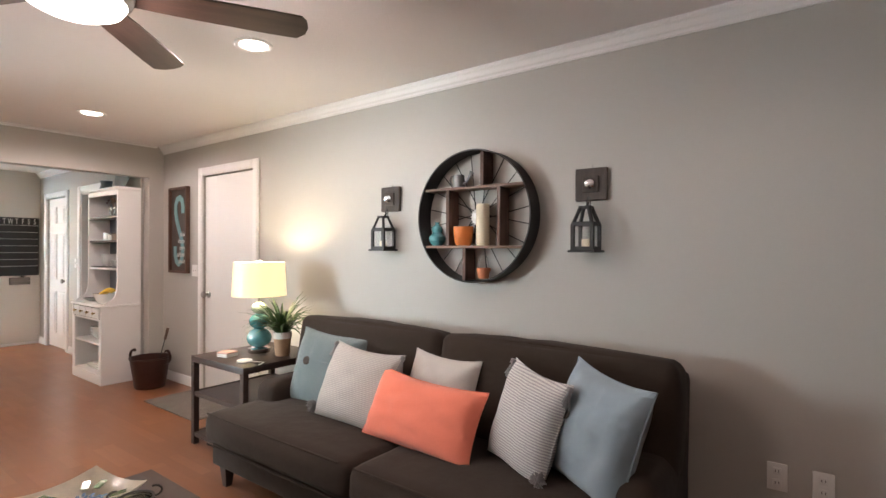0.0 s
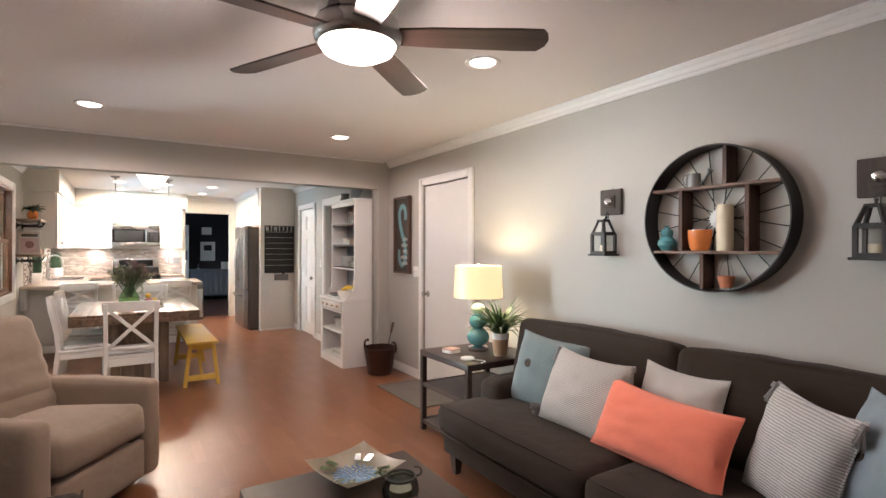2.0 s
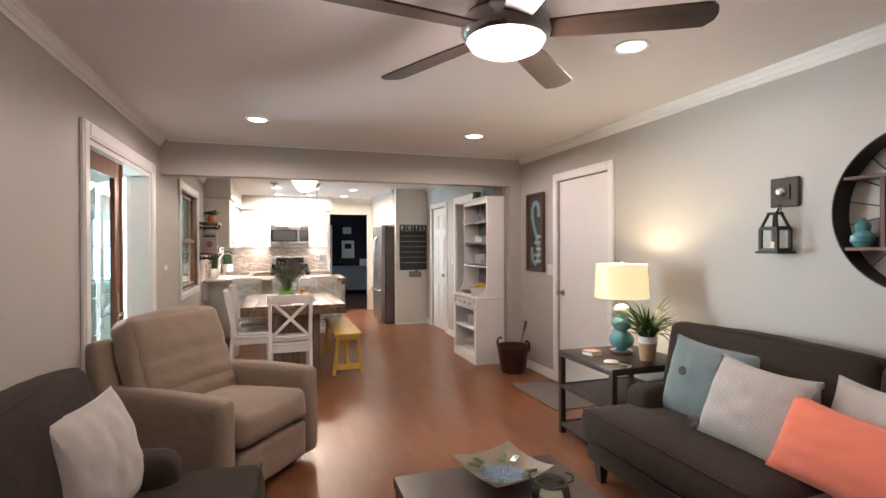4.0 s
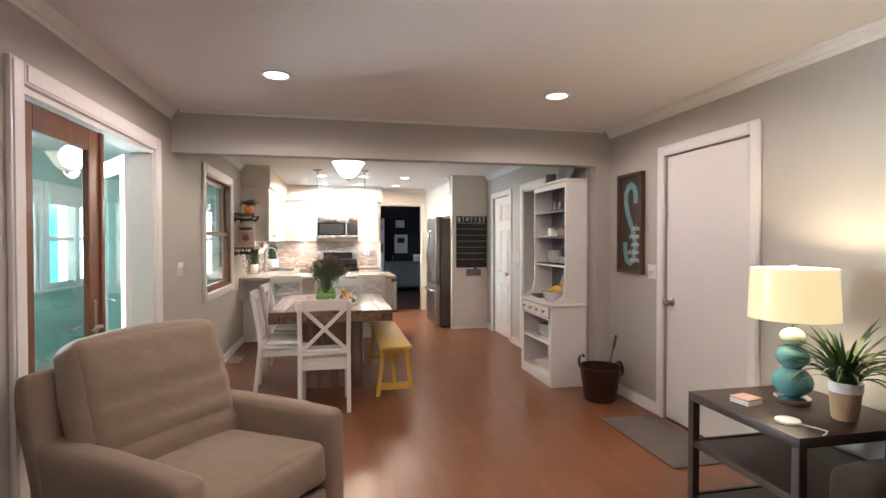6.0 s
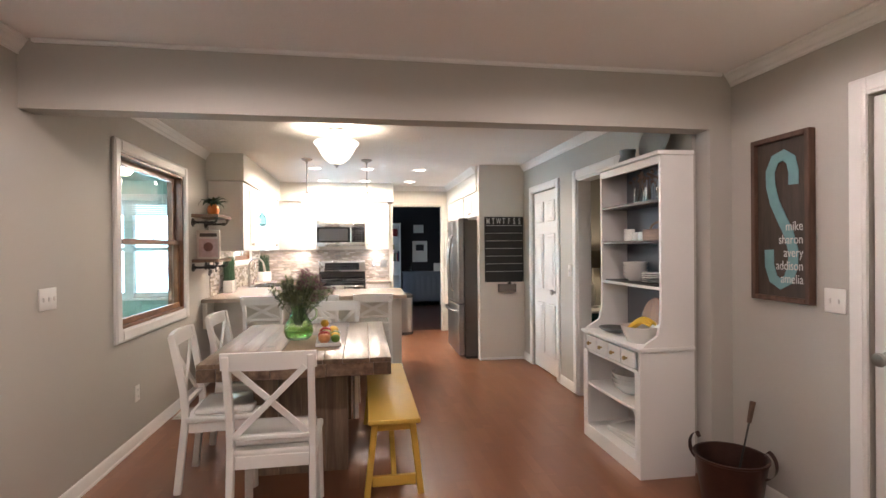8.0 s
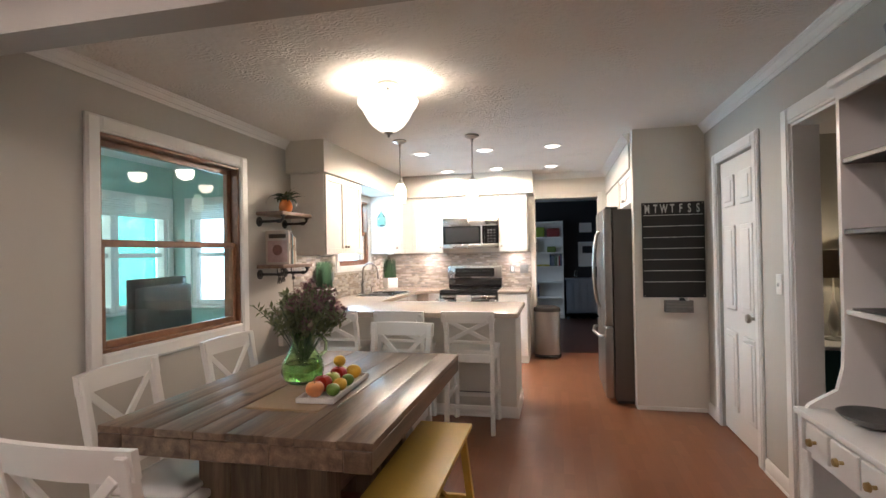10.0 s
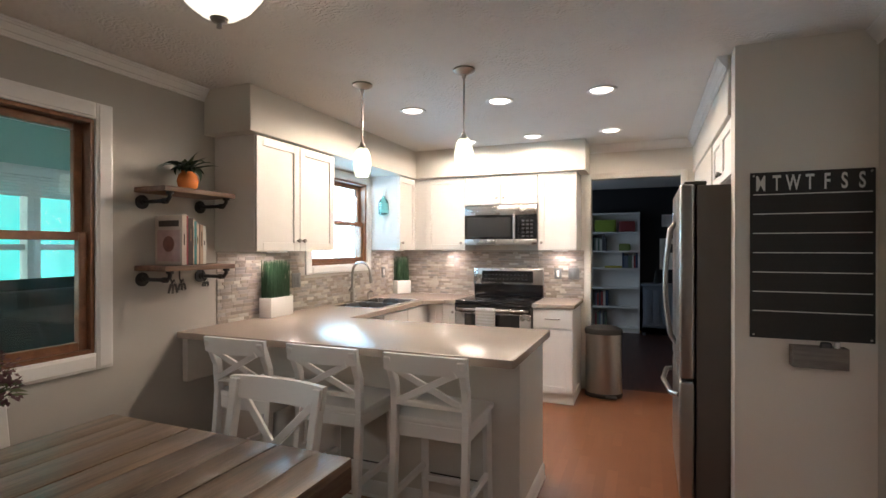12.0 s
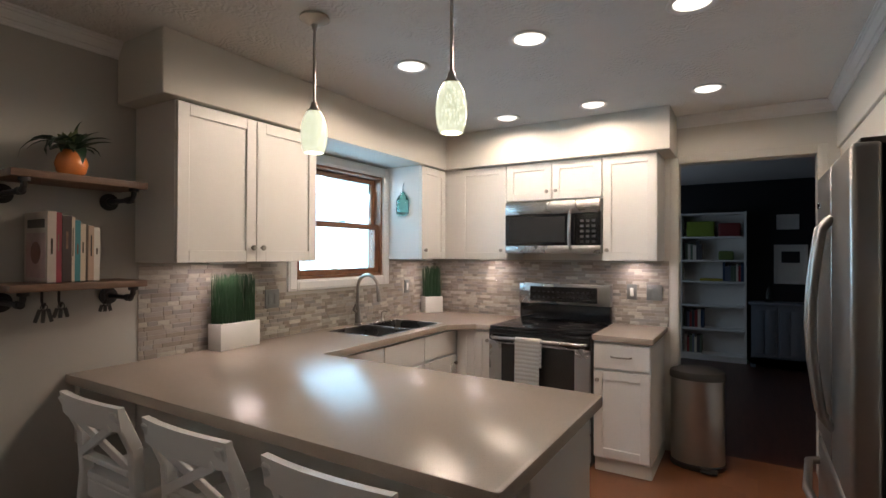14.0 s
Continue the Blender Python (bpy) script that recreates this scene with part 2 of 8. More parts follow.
SHELFW = timber("rustic_shelf_wood", (0.10, 0.055, 0.035), (0.24, 0.14, 0.09), (1.2, 14, 14), 0.55, vary=0.15)
WHEELW = timber("wheel_board_wood", (0.06, 0.030, 0.020), (0.16, 0.085, 0.055), (14, 14, 1.2), 0.6, vary=0.2)
PATIOW = timber("stained_door_wood", (0.10, 0.034, 0.015), (0.20, 0.075, 0.032), (14, 14, 1.2), 0.35, coat=0.3, vary=0.08)
SASHW = timber("stained_sash_wood", (0.15, 0.062, 0.028), (0.27, 0.125, 0.06), (6, 6, 6), 0.4, coat=0.2, vary=0.1)
BOARDW = timber("cutting_board_wood", (0.20, 0.085, 0.035), (0.36, 0.17, 0.075), (14, 14, 1.2), 0.5, vary=0.1)
SIGNW = timber("dark_sign_wood", (0.035, 0.024, 0.018), (0.07, 0.050, 0.038), (14, 14, 1.2), 0.65, vary=0.1)
YELLOW = plain("worn_yellow_paint", (0.66, 0.43, 0.085), 0.45, var=0.08, scale=6, fine=70, bstr=0.10)
BUFFET = plain("blue_grey_furniture_paint", (0.17, 0.20, 0.25), 0.5, var=0.08, scale=5, fine=80)
COPPER = plain("dark_copper_patina", (0.075, 0.036, 0.028), 0.42, 0.6, var=0.35, scale=9, fine=70, bstr=0.15)
TEAL_C = plain("teal_glazed_ceramic", (0.10, 0.30, 0.33), 0.14, var=0.2, scale=18, fine=90, bstr=0.05, coat=0.5)
MINT_C = plain("pale_green_glass_ball", (0.46, 0.56, 0.44), 0.12, var=0.1, scale=18, fine=60, bstr=0.02, coat=0.5)
ORANGE_C = plain("orange_glazed_ceramic", (0.80, 0.25, 0.07), 0.22, var=0.08, scale=14, fine=90, bstr=0.03, coat=0.3)
TERRA = plain("terracotta", (0.52, 0.20, 0.10), 0.75, var=0.12, scale=14, fine=90, bstr=0.2)
POT_C = plain("tan_stoneware", (0.42, 0.27, 0.16), 0.55, var=0.12, scale=14, fine=90, bstr=0.12)
CERAM = plain("white_glazed_ceramic", (0.76, 0.75, 0.72), 0.2, var=0.03, scale=10, fine=60, bstr=0.02, coat=0.3)
WAX = plain("ivory_wax", (0.78, 0.70, 0.52), 0.5, var=0.05, scale=8, fine=60, bstr=0.04)
PLASTIC = plain("white_plastic", (0.78, 0.77, 0.74), 0.35, var=0.02, scale=8, fine=80, bstr=0.01)
TIN = plain("galvanised_tin", (0.24, 0.25, 0.25), 0.5, 0.8, var=0.2, scale=20, fine=70, bstr=0.1)
HUTCHB = plain("grey_hutch_back", (0.135, 0.14, 0.16), 0.55, var=0.05, scale=4, fine=90)
CHALK = plain("chalkboard_black", (0.022, 0.022, 0.022), 0.75, var=0.3, scale=4, fine=120, bstr=0.05)
CHALKW = plain("chalk_white", (0.62, 0.62, 0.60), 0.9, var=0.15, scale=30, fine=160)
LEAF = plain("leaf_green", (0.055, 0.105, 0.035), 0.45, var=0.3, scale=12, fine=60, bstr=0.1)
LEAFD = plain("dark_leaf_green", (0.028, 0.060, 0.030), 0.4, var=0.3, scale=12, fine=60, bstr=0.1)
LEAFG = plain("grey_green_leaf", (0.13, 0.155, 0.07), 0.55, var=0.3, scale=12, fine=60, bstr=0.1)
BLOOM = plain("dusty_mauve_bloom", (0.16, 0.085, 0.095), 0.8, var=0.3, scale=25, fine=60, bstr=0.1)
GRASSM = plain("dark_grass_blade", (0.018, 0.055, 0.022), 0.5, var=0.4, scale=12, fine=60, bstr=0.1)
GLASS = glassy("window_glass")
GREENGL = glassy("green_bottle_glass", (0.66, 0.86, 0.55), 0.02)
CLEARGL = glassy("clear_glass", (0.95, 0.97, 0.97), 0.02)
AQUAGL = glassy("aqua_bottle_glass", (0.62, 0.95, 0.88), 0.05)
FRUITS = {"red": plain("red_apple_skin", (0.42, 0.045, 0.03), 0.28, var=0.4, scale=12, fine=60, bstr=0.03),
          "peach": plain("blush_apple_skin", (0.68, 0.26, 0.10), 0.32, var=0.3, scale=12, fine=60, bstr=0.03),
          "green": plain("green_apple_skin", (0.36, 0.40, 0.09), 0.3, var=0.2, scale=12, fine=60, bstr=0.03),
          "lime": plain("lime_skin", (0.12, 0.22, 0.03), 0.35, var=0.2, scale=12, fine=120, bstr=0.15),
          "yellow": plain("lemon_skin", (0.75, 0.46, 0.05), 0.38, var=0.12, scale=12, fine=120, bstr=0.15)}
BANANA = plain("banana_skin", (0.76, 0.50, 0.05), 0.5, var=0.15, scale=12, fine=40, bstr=0.05)
CAN_GLOW = glowing("recessed_bulb_glow", (1.0, 0.93, 0.83), 9.0)
FAN_GLOW = glowing("fan_diffuser_glow", (1.0, 0.95, 0.88), 5.0)
BOWL_GLOW = glowing("alabaster_bowl_glow", (1.0, 0.90, 0.74), 3.2)
SHADE_GLOW = glowing("lamp_shade_glow", (1.0, 0.80, 0.44), 0.95, (0.42, 0.36, 0.22))
DARKSLOT = plain("dark_slot", (0.01, 0.01, 0.01), 0.8, var=0.1)


def laminate(name):
    """Three staggered strips to a board, each with its own tone, under a clear hard coat."""
    m, n, l, b = material(name)
    info = n.new("ShaderNodeObjectInfo")
    tc = n.new("ShaderNodeTexCoord")

    def calc(op, a, c=None, d=None):
        q = n.new("ShaderNodeMath")
        q.operation = op
        for sock, v in zip(q.inputs, (a, c, d)):
            if isinstance(v, bpy.types.NodeSocket):
                l.new(v, sock)
            elif v is not None:
                sock.default_value = v
        return q.outputs[0]

    sep = n.new("ShaderNodeSeparateXYZ")
    l.new(tc.outputs["Object"], sep.inputs[0])
    strip = calc("FLOOR", calc("MULTIPLY", sep.outputs[1], 15.6))
    slip = calc("FRACT", calc("MULTIPLY", calc("ADD", strip, info.outputs["Random"]), 0.618))
    length = calc("FLOOR", calc("ADD", calc("MULTIPLY", sep.outputs[0], 2.325), slip))
    cell = n.new("ShaderNodeCombineXYZ")
    l.new(length, cell.inputs[0])
    l.new(strip, cell.inputs[1])
    l.new(info.outputs["Random"], cell.inputs[2])
    tone = n.new("ShaderNodeTexWhiteNoise")
    l.new(cell.outputs[0], tone.inputs["Vector"])
    shift = n.new("ShaderNodeVectorMath")
    shift.operation = "SCALE"
    shift.inputs[0].default_value = (9, 5, 3)
    l.new(tone.outputs["Value"], shift.inputs["Scale"])
    add = n.new("ShaderNodeVectorMath")
    l.new(tc.outputs["Object"], add.inputs[0])
    l.new(shift.outputs[0], add.inputs[1])
    mp = n.new("ShaderNodeMapping")
    mp.inputs["Scale"].default_value = (0.7, 6, 1)
    l.new(add.outputs[0], mp.inputs[0])
    g = n.new("ShaderNodeTexNoise")
    g.inputs["Scale"].default_value, g.inputs["Detail"].default_value, g.inputs["Roughness"].default_value = 2.4, 4, 0.5
    g.inputs["Distortion"].default_value = 0.6
    l.new(mp.outputs[0], g.inputs["Vector"])
    c = ramp(n, l, tone.outputs["Value"], [(0.0, (0.190, 0.074, 0.034)), (0.5, (0.208, 0.082, 0.038)), (0.85, (0.222, 0.090, 0.043)), (1.0, (0.242, 0.101, 0.050))])
    c = mixed(n, l, ramp(n, l, g.outputs["Fac"], [(0.35, 0.0), (0.75, 0.40)]), c, (0.170, 0.063, 0.028))
    l.new(c, b.inputs["Base Color"])
    geo = n.new("ShaderNodeNewGeometry")
    wear = n.new("ShaderNodeTexNoise")
    wear.inputs["Scale"].default_value = 2.3
    l.new(geo.outputs["Position"], wear.inputs["Vector"])
    rr = n.new("ShaderNodeMapRange")
    rr.inputs["To Min"].default_value, rr.inputs["To Max"].default_value = 0.26, 0.34
    l.new(wear.outputs["Fac"], rr.inputs[0])
    l.new(rr.outputs[0], b.inputs["Roughness"])
    # boards lie a little uneven, which breaks up the reflections
    wave = n.new("ShaderNodeTexNoise")
    wave.inputs["Scale"].default_value, wave.inputs["Detail"].default_value = 9.0, 1
    l.new(geo.outputs["Position"], wave.inputs["Vector"])
    bump(n, l, b, wave.outputs["Fac"], 0.10, 0.004)
    return m


FLOOR = laminate("cherry_laminate")
SUBFLOOR = plain("dark_floor_joint", (0.13, 0.052, 0.026), 0.5, var=0.1)
STUDYFL = timber("dark_study_floor", (0.055, 0.022, 0.016), (0.11, 0.045, 0.032), (1.2, 14, 14), 0.4, coat=0.1)
SUNFL = plain("pale_sunroom_tile", (0.52, 0.52, 0.47), 0.35, var=0.06, scale=3, fine=50)


def ceiling_mat(name, strength, scale, colour):
    m, n, l, b = material(name)
    b.inputs["Base Color"].default_value = (*colour, 1)
    b.inputs["Roughness"].default_value = 0.85
    a = noise_tex(n, l, scale, 3, rough=0.5)
    v = n.new("ShaderNodeTexWave")
    v.inputs["Scale"].default_value, v.inputs["Distortion"].default_value = scale * 0.55, 16
    v.inputs["Detail"].default_value, v.inputs["Detail Scale"].default_value = 3, 1.6
    tc = n.new("ShaderNodeTexCoord")
    l.new(tc.outputs["Object"], v.inputs["Vector"])
    mask = ramp(n, l, noise_tex(n, l, 3.2, 2), [(0.42, 0.0), (0.62, 1.0)])
    h = mixed(n, l, mask, a, v.outputs["Fac"])
    bump(n, l, b, h, strength, 0.012)
    tone = mixed(n, l, noise_tex(n, l, 1.3, 3), scaled(colour, 0.95), colour)
    l.new(tone, b.inputs["Base Color"])
    return m


CEILM = ceiling_mat("smooth_ceiling_paint", 0.10, 22, (0.83, 0.80, 0.79))
CEILK = ceiling_mat("brushed_texture_ceiling", 0.55, 17, (0.80, 0.77, 0.73))


def counter_mat():
    m, n, l, b = material("taupe_solid_worktop")
    sp = noise_tex(n, l, 260, 2)
    big = noise_tex(n, l, 4, 3)
    c = mixed(n, l, big, (0.335, 0.275, 0.225), (0.375, 0.31, 0.255))
    c = mixed(n, l, ramp(n, l, sp, [(0.58, 0.0), (0.70, 0.7)]), c, (0.25, 0.20, 0.165))
    l.new(c, b.inputs["Base Color"])
    b.inputs["Roughness"].default_value = 0.25
    bump(n, l, b, noise_tex(n, l, 26, 2), 0.02, 0.002)
    return m


COUNTER = counter_mat()


def tile_mat():
    m, n, l, b = material("mixed_mosaic_tile")
    info = n.new("ShaderNodeObjectInfo")
    geo = n.new("ShaderNodeNewGeometry")
    s = n.new("ShaderNodeMath"); s.operation = "ADD"
    l.new(info.outputs["Random"], s.inputs[0]); l.new(geo.outputs["Random Per Island"], s.inputs[1])
    f = n.new("ShaderNodeMath"); f.operation = "FRACT"; l.new(s.outputs[0], f.inputs[0])
    c = ramp(n, l, f.outputs[0], [(0.0, (0.47, 0.42, 0.35)), (0.25, (0.27, 0.235, 0.20)), (0.45, (0.36, 0.32, 0.28)),
                                  (0.62, (0.21, 0.20, 0.19)), (0.78, (0.56, 0.52, 0.45)), (1.0, (0.31, 0.27, 0.23))])
    c = mixed(n, l, ramp(n, l, noise_tex(n, l, 40, 4, (1, 1, 3)), [(0.4, 0.0), (0.75, 0.5)]), c, (0.22, 0.19, 0.17))
    l.new(c, b.inputs["Base Color"])
    r = n.new("ShaderNodeMapRange"); r.inputs["To Min"].default_value, r.inputs["To Max"].default_value = 0.10, 0.5
    l.new(f.outputs[0], r.inputs[0]); l.new(r.outputs[0], b.inputs["Roughness"])
    return m


TILE = tile_mat()
GROUT = plain("pale_grout", (0.40, 0.37, 0.33), 0.85, var=0.05)


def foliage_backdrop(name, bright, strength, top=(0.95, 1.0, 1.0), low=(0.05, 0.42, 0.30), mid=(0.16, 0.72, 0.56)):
    """Sunlit trees, far out of focus, beyond the windows; their daylight is put into the emission."""
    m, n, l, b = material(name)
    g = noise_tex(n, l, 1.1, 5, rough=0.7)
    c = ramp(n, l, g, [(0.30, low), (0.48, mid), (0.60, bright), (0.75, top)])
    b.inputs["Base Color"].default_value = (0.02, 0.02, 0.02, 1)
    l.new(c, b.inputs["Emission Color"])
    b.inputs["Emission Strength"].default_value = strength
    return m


OUTSIDE = foliage_backdrop("garden_glow", (0.01, 0.76, 0.62), 2.6, (0.14, 0.98, 0.88), (0.005, 0.50, 0.40), (0.008, 0.64, 0.52))
OUTSIDE2 = foliage_backdrop("garden_glow_north", (0.80, 1.0, 0.97), 7.0, (0.95, 1.0, 1.0), (0.22, 0.62, 0.52), (0.48, 0.86, 0.80))


def crackle_glass():
    m, n, l, b = material("crackled_pendant_glass")
    v = n.new("ShaderNodeTexVoronoi")
    v.feature = "DISTANCE_TO_EDGE"
    v.inputs["Scale"].default_value = 75
    tc = n.new("ShaderNodeTexCoord")
    l.new(tc.outputs["Object"], v.inputs["Vector"])
    c = mixed(n, l, ramp(n, l, v.outputs["Distance"], [(0.03, 0.0), (0.28, 1.0)]), (0.52, 0.54, 0.36), (0.96, 0.98, 0.80))
    l.new(c, b.inputs["Base Color"])
    l.new(c, b.inputs["Emission Color"])
    b.inputs["Emission Strength"].default_value = 5.0
    b.inputs["Roughness"].default_value = 0.15
    return m


PENDANT_GLASS = crackle_glass()
# strongest emission of the backdrops, for daylight behind the kitchen window
OUTSIDE3 = foliage_backdrop("garden_glow_behind_kitchen", (0.42, 0.72, 1.0), 30.0, (0.62, 0.84, 1.0), (0.12, 0.28, 0.34), (0.26, 0.50, 0.66))


# ---- building helpers ----
def finish(bm, name, mat, smooth=35):
    me = bpy.data.meshes.new(name)
    bm.normal_update()
    bm.to_mesh(me)
    bm.free()
    me.materials.append(mat)
    me.shade_smooth()
    me.set_sharp_from_angle(angle=radians(smooth))
    return me


def part(name, bm, mat, parent, label=""):
    ob = new(name, finish(bm, name, mat))
    ob.parent = parent
    return tagged(ob, label)


def thing(name, label, category, m=None, group=""):
    ob = new(name)
    ob.empty_display_size = 0.1
    if m is not None:
        ob.matrix_basis = m
    return tagged(ob, label, category, group)


def single(name, bm, mat, label, category, m=None, group=""):
    ob = new(name, finish(bm, name, mat))
    if m is not None:
        ob.matrix_basis = m
    return tagged(ob, label, category, group)


def structure(name, bm, mat, label="", parent=None):
    ob = new(name, finish(bm, name, mat))
    ob.parent = parent
    return tagged(ob, label, "", "", "structure") if parent is None else tagged(ob, label)


def B():
    return bmesh.new()


def box(bm, x0, x1, y0, y1, z0, z1, b=0.0, seg=2, m=None):
    mat = Matrix.Translation(((x0 + x1) / 2, (y0 + y1) / 2, (z0 + z1) / 2)) @ Matrix.Diagonal((abs(x1 - x0), abs(y1 - y0), abs(z1 - z0), 1))
    vs = bmesh.ops.create_cube(bm, size=1, matrix=mat)["verts"]
    if b > 0:
        es = list({e for v in vs for e in v.link_edges})
        r = bmesh.ops.bevel(bm, geom=es, offset=b, segments=seg, profile=0.5, affect="EDGES", clamp_overlap=True)
        vs = list({v for f in r["faces"] for v in f.verts} | {v for v in vs if v.is_valid})
    if m is not None:
        bmesh.ops.transform(bm, matrix=m, verts=vs)
    return bm


def bar(bm, p, q, w, h, b=0.003, up=(0, 0, 1)):
    """A straight bar of section w x h from p to q."""
    p, q = Vector(p), Vector(q)
    z = (q - p).normalized()
    x = Vector(up).cross(z)
    if x.length < 1e-4:
        x = Vector((1, 0, 0)).cross(z)
    x.normalize()
    y = z.cross(x)
    m = Matrix((x, y, z)).transposed().to_4x4()
    m.translation = p
    return box(bm, -w / 2, w / 2, -h / 2, h / 2, 0, (q - p).length, b, 1, m)


def rod(bm, p, q, r, r2=None, seg=12):
    p, q = Vector(p), Vector(q)
    m = (q - p).to_track_quat("Z", "Y").to_matrix().to_4x4()
    m.translation = (p + q) / 2
    bmesh.ops.create_cone(bm, cap_ends=True, segments=seg, radius1=r, radius2=r if r2 is None else r2, depth=(q - p).length, matrix=m)
    return bm


def lathe(bm, profile, seg=28, m=None, wave=None):
    """Turn (radius, height) pairs about z."""
    rings = []
    for r, z in profile:
        if r < 1e-5:
            rings.append([bm.verts.new((0, 0, z))])
        else:
            ring = []
            for i in range(seg):
                a = 2 * math.pi * i / seg
                k = 1 + (wave(a, z) if wave else 0)
                ring.append(bm.verts.new((r * k * math.cos(a), r * k * math.sin(a), z)))
            rings.append(ring)
    for a, b in zip(rings, rings[1:]):
        for i in range(seg):
            j = (i + 1) % seg
            if len(a) == 1 and len(b) == 1:
                continue
            if len(a) == 1:
                bm.faces.new((a[0], b[j], b[i]))
            elif len(b) == 1:
                bm.faces.new((a[i], a[j], b[0]))
            else:
                bm.faces.new((a[i], a[j], b[j], b[i]))
    bmesh.ops.recalc_face_normals(bm, faces=bm.faces)
    if m is not None:
        bmesh.ops.transform(bm, matrix=m, verts=[v for r in rings for v in r])
    return bm


def tube(bm, points, r, seg=8, taper=None, closed=False):
    """A round pipe through points."""
    pts = [Vector(p) for p in points]
    rings = []
    n = len(pts)
    side = None
    for i, p in enumerate(pts):
        a = pts[(i - 1) % n] if closed or i > 0 else p
        b = pts[(i + 1) % n] if closed or i < n - 1 else p
        t = (b - a).normalized()
        if side is None:
            side = t.orthogonal().normalized()
        side = (side - t * side.dot(t)).normalized()
        up = t.cross(side)
        k = r * (taper(i / max(1, n - 1)) if taper else 1)
        rings.append([bm.verts.new(p + (side * math.cos(2 * math.pi * j / seg) + up * math.sin(2 * math.pi * j / seg)) * k) for j in range(seg)])
    pairs = list(zip(rings, rings[1:])) + ([(rings[-1], rings[0])] if closed else [])
    for a, b in pairs:
        for j in range(seg):
            bm.faces.new((a[j], a[(j + 1) % seg], b[(j + 1) % seg], b[j]))
    if not closed:
        bm.faces.new(rings[0][::-1])
        bm.faces.new(rings[-1])
    return bm


def extrude_profile(bm, profile, p, q, inward, up=(0, 0, 1)):
    """Sweep a closed profile of (out, height) pairs straight from p to q; out is measured along inward."""
    p, q, i, u = Vector(p), Vector(q), Vector(inward), Vector(up)
    a = [bm.verts.new(p + i * x + u * z) for x, z in profile]
    b = [bm.verts.new(q + i * x + u * z) for x, z in profile]
    n = len(a)
    for k in range(n):
        bm.faces.new((a[k], a[(k + 1) % n], b[(k + 1) % n], b[k]))
    bm.faces.new(a[::-1])
    bm.faces.new(b)
    bmesh.ops.recalc_face_normals(bm, faces=bm.faces)
    return bm


def soft_box(bm, w, d, h, r, puff=0.0, n=10, m=None, wrinkle=0.0, seed=0):
    """An upholstered block, centred, with round edges and swollen faces."""
    base = sorted({round(math.sin(math.pi / 2 * (2 * i / n - 1)), 5) for i in range(n + 1)})
    half = Vector((w / 2, d / 2, h / 2))
    verts = {}

    def vert(p):
        key = tuple(round(c, 4) for c in p)
        if key not in verts:
            full = Vector((p[0] * half.x, p[1] * half.y, p[2] * half.z))
            rr = min(r, *half)
            q = Vector([max(-hf + rr, min(hf - rr, c)) for c, hf in zip(full, half)])
            e = full - q
            pos = q + e.normalized() * rr if e.length > 1e-6 else full
            swell = Vector([p[i] * (1 - p[(i + 1) % 3] ** 2) * (1 - p[(i + 2) % 3] ** 2) for i in range(3)]) * puff
            pos = pos + swell
            if wrinkle:
                k = noise.noise(pos * 9 + Vector((seed, seed * 2, 0)))
                pos += pos.normalized() * wrinkle * k
            verts[key] = bm.verts.new(pos)
        return verts[key]

    for ax in range(3):
        for s in (-1, 1):
            for i in range(len(base) - 1):
                for j in range(len(base) - 1):
                    quad = []
                    for a, b in ((i, j), (i + 1, j), (i + 1, j + 1), (i, j + 1)):
                        p = [0, 0, 0]
                        p[ax], p[(ax + 1) % 3], p[(ax + 2) % 3] = s, base[a], base[b]
                        quad.append(vert(p))
                    bm.faces.new(quad if s > 0 else quad[::-1])
    if m is not None:
        bmesh.ops.transform(bm, matrix=m, verts=list(verts.values()))
    return bm


def cushion(bm, w, h, t, m=None, seed=0, n=22, slump=0.015):
    """A throw cushion standing in the xz plane, base at z = 0, seam all round."""
    made = []
    rnd = random.Random(seed)
    sh = rnd.uniform(-20, 20)
    grid = {}
    for s in (1, -1):
        for i in range(n + 1):
            for j in range(n + 1):
                u, v = 2 * i / n - 1, 2 * j / n - 1
                edge = i in (0, n) or j in (0, n)
                if edge and s < 0:
                    grid[s, i, j] = grid[1, i, j]
                    continue
                pinch = 0.05
                x = u * (1 - pinch * (1 - v * v) * abs(u) ** 3) * w / 2
                z = v * (1 - pinch * (1 - u * u) * abs(v) ** 3) * h / 2
                k = ((1 - abs(u) ** 2.6) * (1 - abs(v) ** 2.6)) ** 0.50 if not edge else 0
                wr = noise.noise(Vector((u * 2.6 + sh, v * 2.6, s))) * 0.10 + noise.noise(Vector((u * 6 + sh, v * 2.2, s * 3))) * 0.06
                y = -s * t / 2 * k * (1 + wr * 1.6)
                z -= slump * (1 - u * u) * (v + 1) * 0.5
                grid[s, i, j] = bm.verts.new((x, y, z + h / 2))
                made.append(grid[s, i, j])
    for s in (1, -1):
        for i in range(n):
            for j in range(n):
                q = (grid[s, i, j], grid[s, i + 1, j], grid[s, i + 1, j + 1], grid[s, i, j + 1])
                bm.faces.new(q if s > 0 else q[::-1])
    if m is not None:
        bmesh.ops.transform(bm, matrix=m, verts=made)
    return bm


